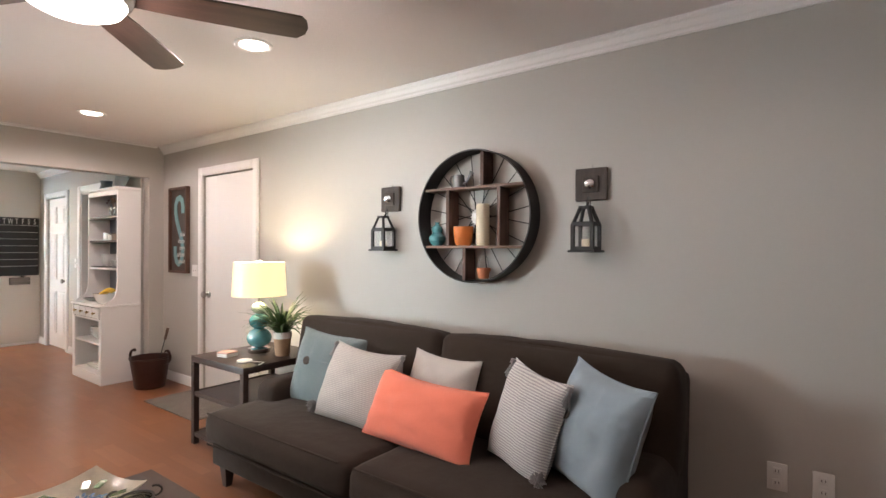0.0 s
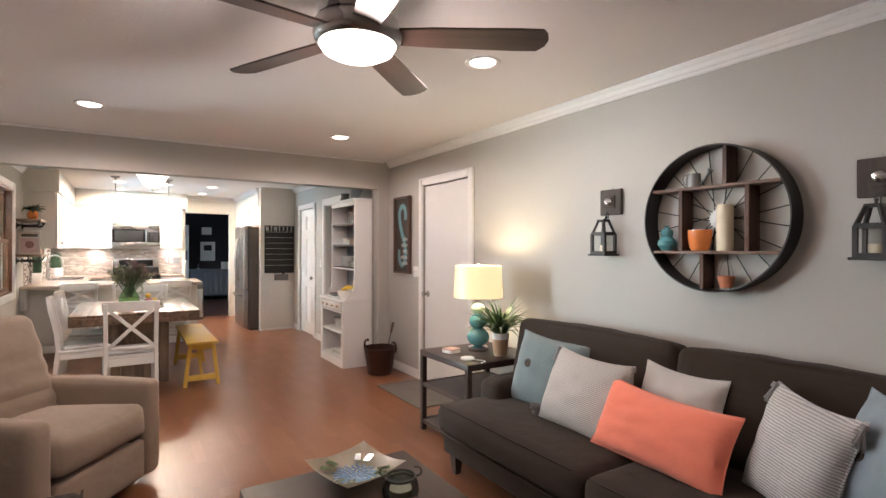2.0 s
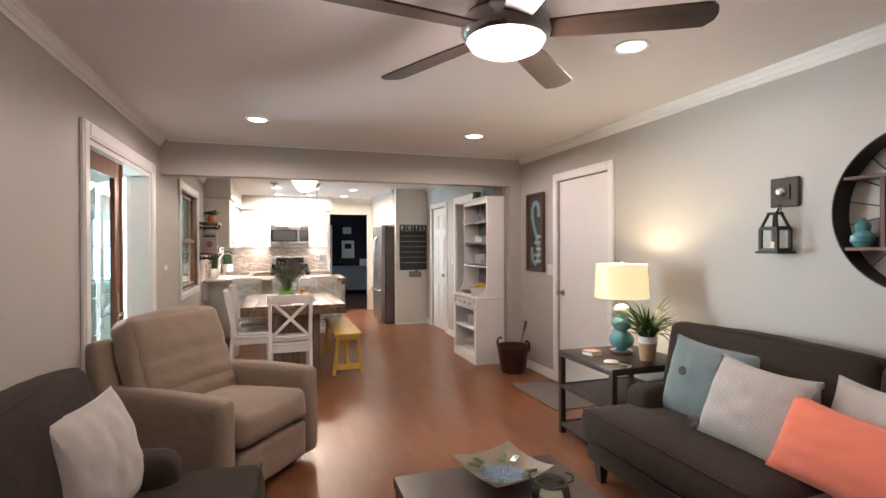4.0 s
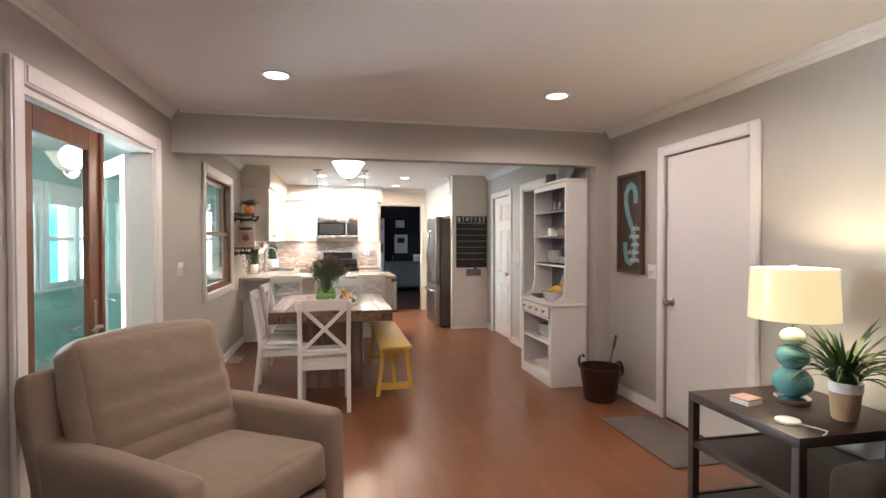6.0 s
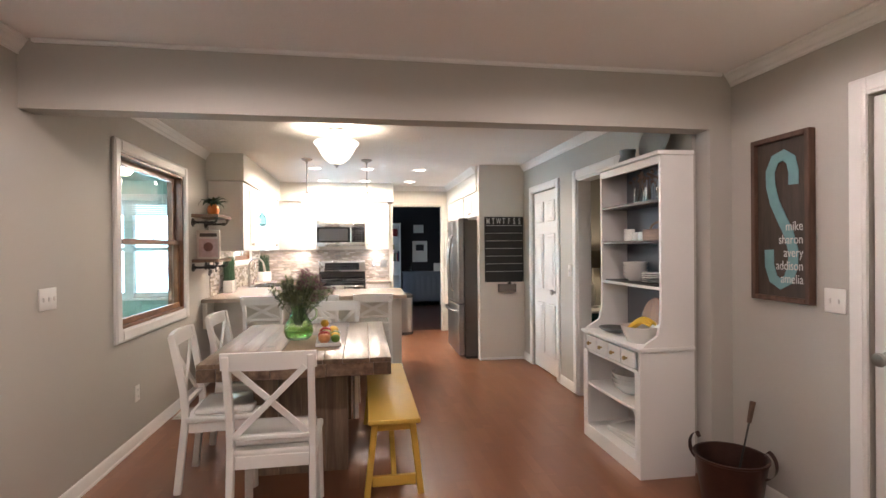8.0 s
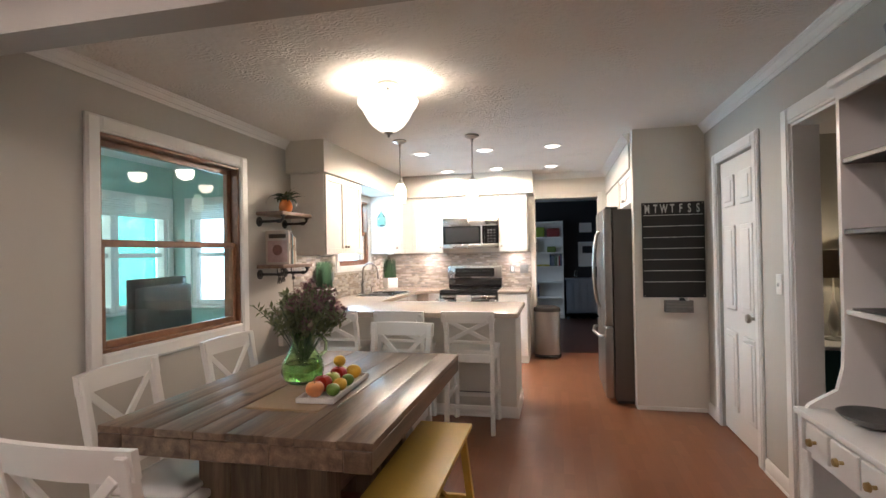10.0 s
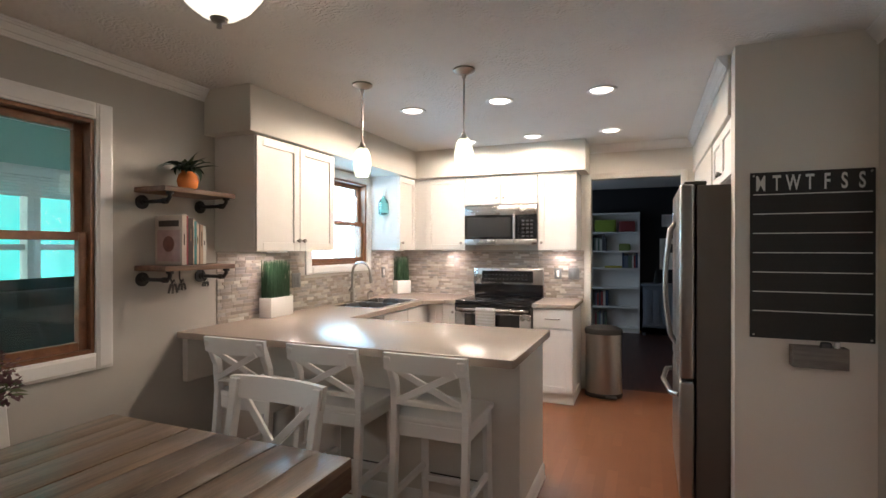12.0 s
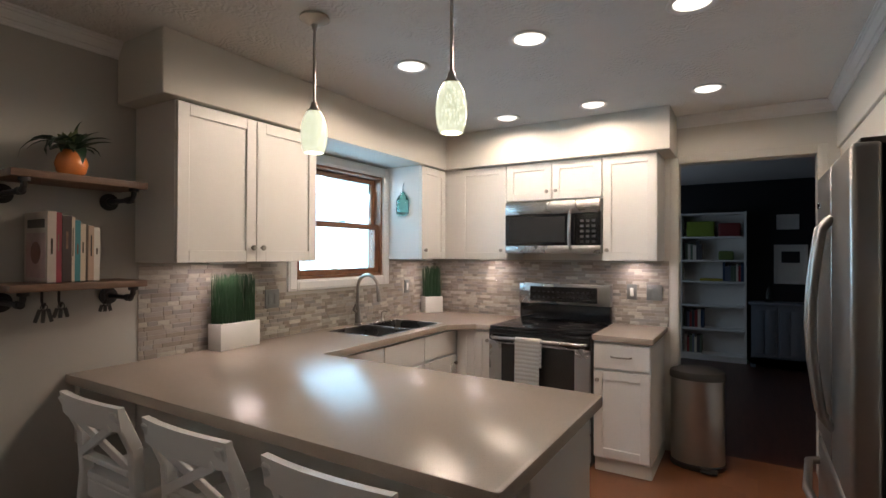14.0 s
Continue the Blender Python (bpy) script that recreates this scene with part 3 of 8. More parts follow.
def lettering(name, text, size, mat, parent, place, rot=(90, 0, 0), align="CENTER", depth=0.002, squeeze=1.0, bold=0.0):
    cu = bpy.data.curves.new(name, "FONT")
    cu.body, cu.size, cu.extrude, cu.align_x, cu.align_y, cu.offset = text, size, depth, align, "CENTER", bold
    tmp = bpy.data.objects.new(name, cu)
    scene.collection.objects.link(tmp)
    me = bpy.data.meshes.new_from_object(tmp.evaluated_get(bpy.context.evaluated_depsgraph_get()))
    bpy.data.objects.remove(tmp)
    me.materials.clear()
    me.materials.append(mat)
    ob = new(name, me)
    ob.parent = parent
    ob.matrix_basis = pose(*place, *rot) @ Matrix.Diagonal((squeeze, 1, 1, 1))
    return ob


# ---- large structure ----
def wall(name, axis, p0, p1, a0, a1, mat, openings=(), z0=0.0, z1=CEIL, label=""):
    """A wall across axis from p0 to p1 thick, from a0 to a1 long, with openings (a, a, z, z) right through."""
    cuts = sorted({a0, a1, *[v for o in openings for v in o[:2]]})
    levels = sorted({z0, z1, *[v for o in openings for v in o[2:]]})
    bm = B()
    for a, b in zip(cuts, cuts[1:]):
        for c, d in zip(levels, levels[1:]):
            ca, cz = (a + b) / 2, (c + d) / 2
            if any(o[0] < ca < o[1] and o[2] < cz < o[3] for o in openings):
                continue
            if axis == "y":
                box(bm, a, b, p0, p1, c, d)
            else:
                box(bm, p0, p1, a, b, c, d)
    bmesh.ops.remove_doubles(bm, verts=bm.verts, dist=0.0005)
    bm.verts.index_update()
    seen = {}
    for f in list(bm.faces):
        seen.setdefault(tuple(sorted(v.index for v in f.verts)), []).append(f)
    bmesh.ops.delete(bm, geom=[f for fs in seen.values() if len(fs) > 1 for f in fs], context="FACES_ONLY")
    return structure(name, bm, mat, label)


SOFA_Y, WIN_Y, BEAM_X, DIN_Y = 3.53, -0.30, -5.25, 3.36
CHALK_X, BACK_X = -8.676, -11.0
REAR_X = 2.1
wall("wall_north", "y", SOFA_Y, SOFA_Y + 0.12, BEAM_X - 0.13, REAR_X, WALL, [(-4.42, -3.575, 0, 2.075)], label="greige painted living room wall with a white door")
wall("wall_south", "y", WIN_Y - 0.12, WIN_Y, BACK_X - 0.12, REAR_X, WALL, [(-4.86, -3.30, 0, 2.06), (-7.49, -6.25, 0.88, 2.09), (-10.22, -9.30, 1.27, 2.07)], label="greige painted wall with patio doors and two windows")
wall("wall_east", "x", REAR_X, REAR_X + 0.12, WIN_Y - 0.12, SOFA_Y + 0.12, WALL, label="greige painted end wall")
wall("wall_beam", "x", BEAM_X - 0.13, BEAM_X, WIN_Y, SOFA_Y, WALL, [(WIN_Y, 3.385, 0, 2.113)], label="greige painted drop beam and short return wall")
wall("wall_dining", "y", DIN_Y, DIN_Y + 0.12, CHALK_X, BEAM_X - 0.13, WALL, [(-8.345, -7.58, 0, 2.055), (-7.06, -6.30, 0, 2.055)], label="greige painted dining wall with a door and a cased opening")
wall("wall_pantry", "x", CHALK_X - 0.12, CHALK_X, 2.777, DIN_Y + 0.12, CREAM, label="cream painted pantry wall")
wall("wall_fridge_recess", "y", DIN_Y, DIN_Y + 0.12, -9.82, CHALK_X - 0.12, CREAM)
wall("wall_fridge_side", "x", -9.82, -9.70, 2.777, DIN_Y, CREAM)
wall("wall_kitchen_north", "y", 2.777, 2.897, BACK_X, -9.82, CREAM)
wall("wall_west", "x", BACK_X - 0.12, BACK_X, WIN_Y, 2.897, CREAM, [(1.84, 2.66, 0, 2.11)], label="cream painted kitchen wall with a doorway to the study")

# soffits over the wall cabinets
bm = B(); box(bm, BACK_X, -8.19, WIN_Y, 0.085, 2.155, CEIL - 0.002, 0.004, 1); structure("soffit_south", bm, CREAM, "cream painted soffit over wall cabinets")
bm = B(); box(bm, BACK_X, -10.60, 0.085, 1.83, 2.155, CEIL - 0.002, 0.004, 1); structure("soffit_west", bm, CREAM, "cream painted soffit over the range wall")
bm = B(); box(bm, BACK_X, CHALK_X - 0.12, 2.76, DIN_Y, 2.13, CEIL - 0.002, 0.004, 1); structure("soffit_north", bm, CREAM, "cream painted soffit over the fridge")

bm = B(); box(bm, BEAM_X - 0.065, REAR_X, WIN_Y - 0.12, SOFA_Y + 0.12, CEIL, CEIL + 0.1); structure("ceiling_living", bm, CEILM, "smooth pale painted ceiling")
bm = B(); box(bm, BACK_X - 0.12, BEAM_X - 0.065, WIN_Y - 0.12, DIN_Y + 0.12, CEIL, CEIL + 0.1); structure("ceiling_kitchen", bm, CEILK, "brush-textured pale painted ceiling")
bm = B(); box(bm, BACK_X - 0.12, REAR_X, WIN_Y - 0.12, SOFA_Y + 0.12, -0.12, -0.006); floor_ob = structure("floor", bm, SUBFLOOR, "glossy cherry laminate floor in planks")


def rect_minus(spans, cuts):
    for c0, c1 in cuts:
        spans = [s for a, b in spans for s in ((a, min(b, c0)), (max(a, c1), b)) if s[1] - s[0] > 0.01]
    return spans


CROWN = [(0, 0), (0.050, 0), (0.050, -0.010), (0.044, -0.013), (0.042, -0.021), (0.035, -0.025), (0.032, -0.036), (0.024, -0.043), (0.021, -0.052), (0.013, -0.056), (0.011, -0.065), (0.008, -0.068), (0.008, -0.078), (0, -0.078)]
BASE = [(0, 0), (0.018, 0), (0.018, 0.012), (0.013, 0.018), (0.013, 0.075), (0.008, 0.086), (0.004, 0.092), (0, 0.092)]


def crown(p, q, inward):
    bm = B()
    extrude_profile(bm, CROWN, (*p, CEIL - 0.001), (*q, CEIL - 0.001), (*inward, 0))
    structure("crown_trim", bm, WHITE, "white painted crown moulding")


def skirting(p, q, inward):
    bm = B()
    extrude_profile(bm, BASE, (*p, 0.0), (*q, 0.0), (*inward, 0))
    structure("baseboard", bm, WHITE, "white painted baseboard")


crown((BEAM_X, SOFA_Y), (REAR_X, SOFA_Y), (0, -1))
crown((BEAM_X, WIN_Y), (REAR_X, WIN_Y), (0, 1))
crown((REAR_X, WIN_Y), (REAR_X, SOFA_Y), (-1, 0))
bm = B(); box(bm, BEAM_X, BEAM_X + 0.022, WIN_Y + 0.07, SOFA_Y - 0.07, CEIL - 0.022, CEIL - 0.001, 0.005, 2); structure("beam_trim", bm, WHITE, "white painted ceiling bead")
crown((-8.19, WIN_Y), (BEAM_X - 0.13, WIN_Y), (0, 1))
crown((CHALK_X, DIN_Y), (BEAM_X - 0.13, DIN_Y), (0, -1))
crown((BACK_X, 2.76), (CHALK_X - 0.12, 2.76), (0, -1))
crown((BACK_X, 1.83), (BACK_X, 2.76), (1, 0))
for a, b in rect_minus([(BEAM_X, REAR_X)], [(-4.50, -3.49)]):
    skirting((a, SOFA_Y), (b, SOFA_Y), (0, -1))
for a, b in rect_minus([(-8.27, REAR_X)], [(-4.96, -3.20)]):
    skirting((a, WIN_Y), (b, WIN_Y), (0, 1))
for a, b in rect_minus([(CHALK_X, BEAM_X - 0.13)], [(-8.44, -7.49), (-7.15, -6.21)]):
    skirting((a, DIN_Y), (b, DIN_Y), (0, -1))
bm = B(); box(bm, CHALK_X, CHALK_X + 0.012, 2.78, DIN_Y - 0.02, 0, 0.035, 0.003, 1); structure("baseboard", bm, WHITE, "thin painted floor bead")
skirting((BEAM_X, 3.385), (BEAM_X, SOFA_Y - 0.018), (1, 0))


def casing(name, axis, face, out, a0, a1, ztop, w=0.085, t=0.018, zbot=0.0, sill=False, mat=None, label="white painted door casing"):
    """A mitred-looking surround of three or four boards on a wall face; out is +1 or -1."""
    mat = mat or WHITE
    holder = tagged(new(name), label, "", "", "structure")
    lo, hi = sorted((face, face + out * t))
    boards = [(a0 - w, a0, zbot - (w if sill else 0), ztop + w), (a1, a1 + w, zbot - (w if sill else 0), ztop + w), (a0, a1, ztop, ztop + w)]
    if sill:
        boards.append((a0, a1, zbot - w, zbot))
    for u0, u1, z0, z1 in boards:
        bm = B()
        if axis == "y":
            box(bm, u0, u1, lo, hi, z0, z1, 0.005, 2)
            inner = (u0 + 0.012, u1 - 0.012)
            b0, b1 = sorted((face + out * t, face + out * (t + 0.006)))
            box(bm, inner[0], inner[1], b0, b1, z0 + 0.012, z1 - 0.012, 0.004, 1)
        else:
            box(bm, lo, hi, u0, u1, z0, z1, 0.005, 2)
        part("casing_board", bm, mat, holder)
    return holder


# closed white slab door beside the sofa
casing("door_casing_1", "y", SOFA_Y, -1, -4.42, -3.575, 2.075, 0.08)
door = tagged(new("door_1"), "closed flat white painted door with a nickel knob", "door", "", "structure")
bm = B(); box(bm, -4.41, -3.585, SOFA_Y + 0.012, SOFA_Y + 0.052, 0.012, 2.065, 0.003, 1); part("door_leaf", bm, DOORW, door)
bm = B(); box(bm, -4.42, -3.575, SOFA_Y + 0.056, SOFA_Y + 0.115, 0.0, 2.075); part("door_stop", bm, WHITE, door)
KNOB = [(0.0, 0.0), (0.033, 0.0), (0.033, 0.006), (0.014, 0.012), (0.012, 0.034), (0.026, 0.042), (0.031, 0.054), (0.026, 0.066), (0.0, 0.070)]
bm = B(); lathe(bm, KNOB, 20, pose(-4.345, SOFA_Y + 0.012, 0.93, 90)); part("door_knob", bm, NICKEL, door, "satin nickel door knob")
for z in (0.25, 1.05, 1.86):
    bm = B(); rod(bm, (-3.580, SOFA_Y + 0.006, z - 0.045), (-3.580, SOFA_Y + 0.006, z + 0.045), 0.008); part("hinge", bm, NICKEL, door)

# closed six-panel pantry door
casing("door_casing_2", "y", DIN_Y, -1, -8.345, -7.58, 2.055, 0.08)
door = tagged(new("door_2"), "closed six-panel white painted pantry door", "door", "", "structure")
bm = B(); box(bm, -8.338, -7.587, DIN_Y + 0.020, DIN_Y + 0.055, 0.012, 2.048, 0.003, 1); part("door_leaf", bm, DOORW, door)
bm = B(); box(bm, -8.345, -7.58, DIN_Y + 0.058, DIN_Y + 0.118, 0.0, 2.055); part("door_stop", bm, WHITE, door)
for x0, x1 in ((-8.245, -8.02), (-7.905, -7.68)):
    for z0, z1 in ((0.20, 0.78), (0.94, 1.56), (1.70, 1.93)):
        bm = B()
        box(bm, x0, x1, DIN_Y + 0.006, DIN_Y + 0.024, z0, z1, 0.012, 3)
        box(bm, x0 + 0.035, x1 - 0.035, DIN_Y - 0.001, DIN_Y + 0.012, z0 + 0.035, z1 - 0.035, 0.010, 3)
        part("door_panel", bm, DOORW, door)
bm = B(); lathe(bm, KNOB, 20, pose(-7.655, DIN_Y + 0.020, 0.93, 90)); part("door_knob", bm, NICKEL, door, "satin nickel door knob")
for z in (0.25, 1.05, 1.86):
    bm = B(); rod(bm, (-8.341, DIN_Y + 0.010, z - 0.045), (-8.341, DIN_Y + 0.010, z + 0.045), 0.008); part("hinge", bm, NICKEL, door)

# cased opening to the hall
casing("door_casing_3", "y", DIN_Y, -1, -7.06, -6.30, 2.055, 0.09)
for a, b in ((-7.06, -7.045), (-6.315, -6.30)):
    bm = B(); box(bm, a, b, DIN_Y - 0.004, DIN_Y + 0.124, 0, 2.04); structure("jamb", bm, WHITE, "white painted jamb")
bm = B(); box(bm, -7.06, -6.30, DIN_Y - 0.004, DIN_Y + 0.124, 2.04, 2.056); structure("jamb", bm, WHITE, "white painted head jamb")
# doorway to the study
casing("door_casing_4", "x", BACK_X, 1, 1.84, 2.66, 2.11, 0.055, 0.012, mat=CREAM, label="cream painted doorway casing")


# ---- windows ----
def double_hung(name, x0, x1, z0, z1, sash, label, meet, wall_y=WIN_Y):
    """A window in the south wall: stained jamb, two sashes, glass, white casing inside."""
    holder = tagged(new(name), label, "window", "", "structure")
    y0, y1 = wall_y - 0.12, wall_y
    for n_, (a, b, c, d) in {"jamb": (x0, x0 + 0.02, z0, z1), "jamb.": (x1 - 0.02, x1, z0, z1), "head": (x0 + 0.02, x1 - 0.02, z1 - 0.02, z1), "window_sill": (x0 + 0.02, x1 - 0.02, z0, z0 + 0.02)}.items():
        bm = B(); box(bm, a, b, y0 - 0.01, y1 + 0.004, c, d, 0.002, 1); part(n_.strip("."), bm, sash, holder)
    a, b = x0 + 0.02, x1 - 0.02
    for ys, (c, d) in ((y0 + 0.025, (meet - 0.02, z1 - 0.02)), (y0 + 0.065, (z0 + 0.02, meet + 0.02))):
        s = 0.042
        fr = B()
        for q in ((a, a + s, c, d), (b - s, b, c, d), (a + s, b - s, d - s, d), (a + s, b - s, c, c + s)):
            box(fr, q[0], q[1], ys, ys + 0.034, q[2], q[3], 0.004, 1)
        f = part("sash", fr, sash, holder)
        bm = B(); box(bm, a + s - 0.003, b - s + 0.003, ys + 0.014, ys + 0.018, c + s - 0.003, d - s + 0.003)
        g = part("pane", bm, GLASS, f, "clear glass pane"); g.visible_shadow = False
    bm = B(); box(bm, (a + b) / 2 - 0.03, (a + b) / 2 + 0.03, y0 + 0.10, y0 + 0.118, meet + 0.02, meet + 0.032, 0.003, 1); part("latch", bm, NICKEL, holder)
    return holder


double_hung("window_1", -7.49, -6.25, 0.88, 2.09, SASHW, "double-hung window with stained wood sashes and white casing", 1.485)
casing("window_casing_1", "y", WIN_Y, 1, -7.49, -6.25, 2.09, 0.088, 0.020, 0.88, True, label="white painted window casing")
double_hung("window_2", -10.22, -9.30, 1.27, 2.07, SASHW, "small double-hung kitchen window with stained wood sashes", 1.66)
casing("window_casing_2", "y", WIN_Y, 1, -10.22, -9.30, 2.07, 0.075, 0.020, 1.27, True, label="white painted window casing")

# patio doors: one leaf shut, the other swung out into the sunroom
casing("door_casing_5", "y", WIN_Y, 1, -4.86, -3.30, 2.06, 0.095, 0.022)
for a, b in ((-4.86, -4.825), (-3.335, -3.30)):
    bm = B(); box(bm, a, b, WIN_Y - 0.14, WIN_Y + 0.002, 0, 2.03); structure("jamb", bm, WHITE, "white painted patio door jamb")
bm = B(); box(bm, -4.86, -3.30, WIN_Y - 0.14, WIN_Y + 0.002, 2.03, 2.061); structure("jamb", bm, WHITE, "white painted patio door head jamb")
bm = B(); box(bm, -4.86, -3.30, WIN_Y - 0.14, WIN_Y + 0.002, 0.0, 0.022, 0.004, 1); structure("threshold", bm, PATIOW, "stained wood threshold")


def patio_leaf(name, frame_mat, m, label, w=0.745):
    leaf = tagged(new(name), label, "door", "", "structure")
    leaf.matrix_basis = m
    s = 0.115
    for n_, q in (("stile", (0, s, 0.03, 2.02)), ("stile", (w - s, w, 0.03, 2.02)), ("rail", (s, w - s, 1.90, 2.02)), ("rail", (s, w - s, 0.03, 0.26))):
        bm = B(); box(bm, q[0], q[1], -0.02, 0.02, q[2], q[3], 0.004, 1); part(n_, bm, frame_mat, leaf)
    bm = B(); box(bm, s - 0.004, w - s + 0.004, -0.004, 0.004, 0.256, 1.904); g = part("pane", bm, GLASS, leaf, "clear glass pane"); g.visible_shadow = False
    bm = B()
    for sgn in (-1, 1):
        box(bm, w - 0.075, w - 0.045, sgn * 0.020, sgn * 0.026, 0.84, 1.08, 0.003, 1)
        rod(bm, (w - 0.06, sgn * 0.02, 0.93), (w - 0.06, sgn * 0.06, 0.93), 0.009)
        rod(bm, (w - 0.06, sgn * 0.055, 0.93), (w - 0.175, sgn * 0.055, 0.925), 0.009, 0.007)
    part("lever_handle", bm, NICKEL, leaf, "nickel lever handle")
    return leaf


patio_leaf("patio_door_1", PATIOW, pose(-3.335, WIN_Y - 0.05, 0, 0, 0, 180), "closed glazed patio door leaf in dark stained wood")
bm = B(); box(bm, -4.122, -4.078, WIN_Y - 0.085, WIN_Y - 0.018, 0.03, 2.02, 0.005, 2); structure("door_astragal", bm, PATIOW, "dark stained meeting strip of the patio doors")
patio_leaf("patio_door_2", DOORW, pose(-4.82, WIN_Y - 0.155, 0, 0, 0, -146), "open glazed patio door leaf swung into the sunroom")

# ---- spaces beyond ----
# sunroom
SY, SX = -2.35, -9.16
wall("wall_sunroom_south", "y", SY - 0.12, SY, SX, -2.0, MINT, [(-9.06, -7.62, 0.84, 2.02), (-7.44, -6.04, 0.84, 2.02)], label="mint green sunroom wall with windows")
wall("wall_sunroom_west", "x", SX - 0.12, SX, SY - 0.12, WIN_Y - 0.12, MINT, [(-2.1, -0.85, 0.84, 2.02)], label="mint green sunroom end wall")
wall("wall_sunroom_east", "x", -2.0, -1.88, SY - 0.12, WIN_Y - 0.12, MINT)
bm = B(); box(bm, SX, -2.0, SY, WIN_Y - 0.122, CEIL, CEIL + 0.1); structure("ceiling_sunroom", bm, CEILM, "white sunroom ceiling")
bm = B(); box(bm, SX, -2.0, SY, WIN_Y - 0.122, -0.12, -0.002); structure("floor_sunroom", bm, SUNFL, "pale tiled sunroom floor")
wall("wall_sunroom_north", "y", WIN_Y - 0.132, WIN_Y - 0.122, SX, -2.0, MINT, [(-4.90, -3.26, 0, 2.09), (-7.53, -6.21, 0.84, 2.13)], label="mint green painted sunroom side")


def white_window(name, axis, face, a0, a1, z0, z1, lights):
    """A run of white double-hung lights with a raised pleated blind."""
    holder = tagged(new(name), "white double-hung sunroom windows with a raised blind", "window", "", "structure")

    def put(nm, u0, u1, d0, d1, c, d, mat=WHITE, bev=0.004, parent=None):
        bm = B()
        if axis == "y":
            box(bm, u0, u1, face + d0, face + d1, c, d, bev, 1)
        else:
            box(bm, face + d0, face + d1, u0, u1, c, d, bev, 1)
        return part(nm, bm, mat, parent or holder)

    put("casing_board", a0 - 0.08, a0, 0, 0.02, z0 - 0.02, z1 + 0.08)
    put("casing_board", a1, a1 + 0.08, 0, 0.02, z0 - 0.02, z1 + 0.08)
    put("casing_board", a0, a1, 0, 0.02, z1, z1 + 0.08)
    put("window_sill", a0 - 0.09, a1 + 0.09, -0.10, 0.06, z0 - 0.03, z0)
    step = (a1 - a0) / lights
    for i in range(lights):
        u0, u1 = a0 + i * step, a0 + (i + 1) * step
        put("mullion", u0, u0 + 0.05, -0.11, 0.0, z0, z1)
        put("mullion", u1 - 0.05, u1, -0.11, 0.0, z0, z1)
        put("sash", u0 + 0.05, u1 - 0.05, -0.08, -0.03, z0, z0 + 0.06)
        put("sash", u0 + 0.05, u1 - 0.05, -0.08, -0.03, z1 - 0.05, z1)
        put("sash", u0 + 0.05, u1 - 0.05, -0.08, -0.03, (z0 + z1) / 2 - 0.025, (z0 + z1) / 2 + 0.025)
        g = put("pane", u0 + 0.05, u1 - 0.05, -0.058, -0.054, z0 + 0.06, z1 - 0.05, GLASS, 0)
        g.visible_shadow = False
    put("blind_headrail", a0, a1, 0.02, 0.06, z1 - 0.01, z1 + 0.05)
    for k in range(7):
        put("blind_slat", a0 + 0.01, a1 - 0.01, 0.022, 0.058, z1 - 0.035 - 0.024 * k, z1 - 0.015 - 0.024 * k, bev=0.002)


white_window("window_3", "y", SY, -9.06, -7.62, 0.84, 2.02, 2)
white_window("window_4", "y", SY, -7.44, -6.04, 0.84, 2.02, 2)
white_window("window_5", "x", SX, -2.1, -0.85, 0.84, 2.02, 2)
# emissive panels outside; their glow stands in for daylight on the garden
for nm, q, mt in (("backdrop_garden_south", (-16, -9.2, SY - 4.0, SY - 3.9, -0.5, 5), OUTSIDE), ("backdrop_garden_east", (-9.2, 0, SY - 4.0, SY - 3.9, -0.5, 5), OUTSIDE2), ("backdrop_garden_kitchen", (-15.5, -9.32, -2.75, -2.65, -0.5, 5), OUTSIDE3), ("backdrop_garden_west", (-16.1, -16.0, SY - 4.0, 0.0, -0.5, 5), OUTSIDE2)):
    bm = B(); box(bm, *q); structure(nm, bm, mt, "glowing backdrop panel of sunlit garden trees far out of focus")
bm = B(); box(bm, -60, 60, -60, 60, -0.6, -0.5); structure("ground", bm, plain("lawn", (0.06, 0.11, 0.03), 0.9, var=0.3, scale=2, fine=30), "plain lawn round the house")

# study seen through the kitchen doorway
wall("wall_study_west", "x", -15.12, -15.0, 0.2, 4.4, NAVY, label="near-black painted study wall")
wall("wall_study_south", "y", 0.08, 0.2, -15.12, BACK_X - 0.12, NAVY)
wall("wall_study_north", "y", 4.4, 4.52, -15.12, BACK_X - 0.12, NAVY)
wall("wall_study_east", "x", BACK_X - 0.14, BACK_X - 0.12, 0.2, 4.4, NAVY, [(1.80, 2.70, 0, 2.15)])
bm = B(); box(bm, -15.0, BACK_X - 0.12, 0.2, 4.4, CEIL, CEIL + 0.1); structure("ceiling_study", bm, CEILM, "pale study ceiling")
bm = B(); box(bm, -15.0, BACK_X - 0.12, 0.2, 4.4, -0.12, -0.003); structure("floor_study", bm, STUDYFL, "dark wood study floor")
# hall room seen through the cased opening
wall("wall_hall_north", "y", 5.6, 5.72, -9.4, -5.4, WALL)
wall("wall_hall_west", "x", -9.52, -9.4, DIN_Y + 0.12, 5.6, WALL)
wall("wall_hall_east", "x", -5.5, -5.4, DIN_Y + 0.12, 5.6, WALL)
bm = B(); box(bm, -9.4, -5.5, DIN_Y + 0.121, 5.6, CEIL, CEIL + 0.1); structure("ceiling_hall", bm, CEILM, "pale hall ceiling")
bm = B(); box(bm, -9.4, -5.5, DIN_Y + 0.121, 5.6, -0.12, -0.003); structure("floor_hall", bm, STUDYFL, "dark wood hall floor")


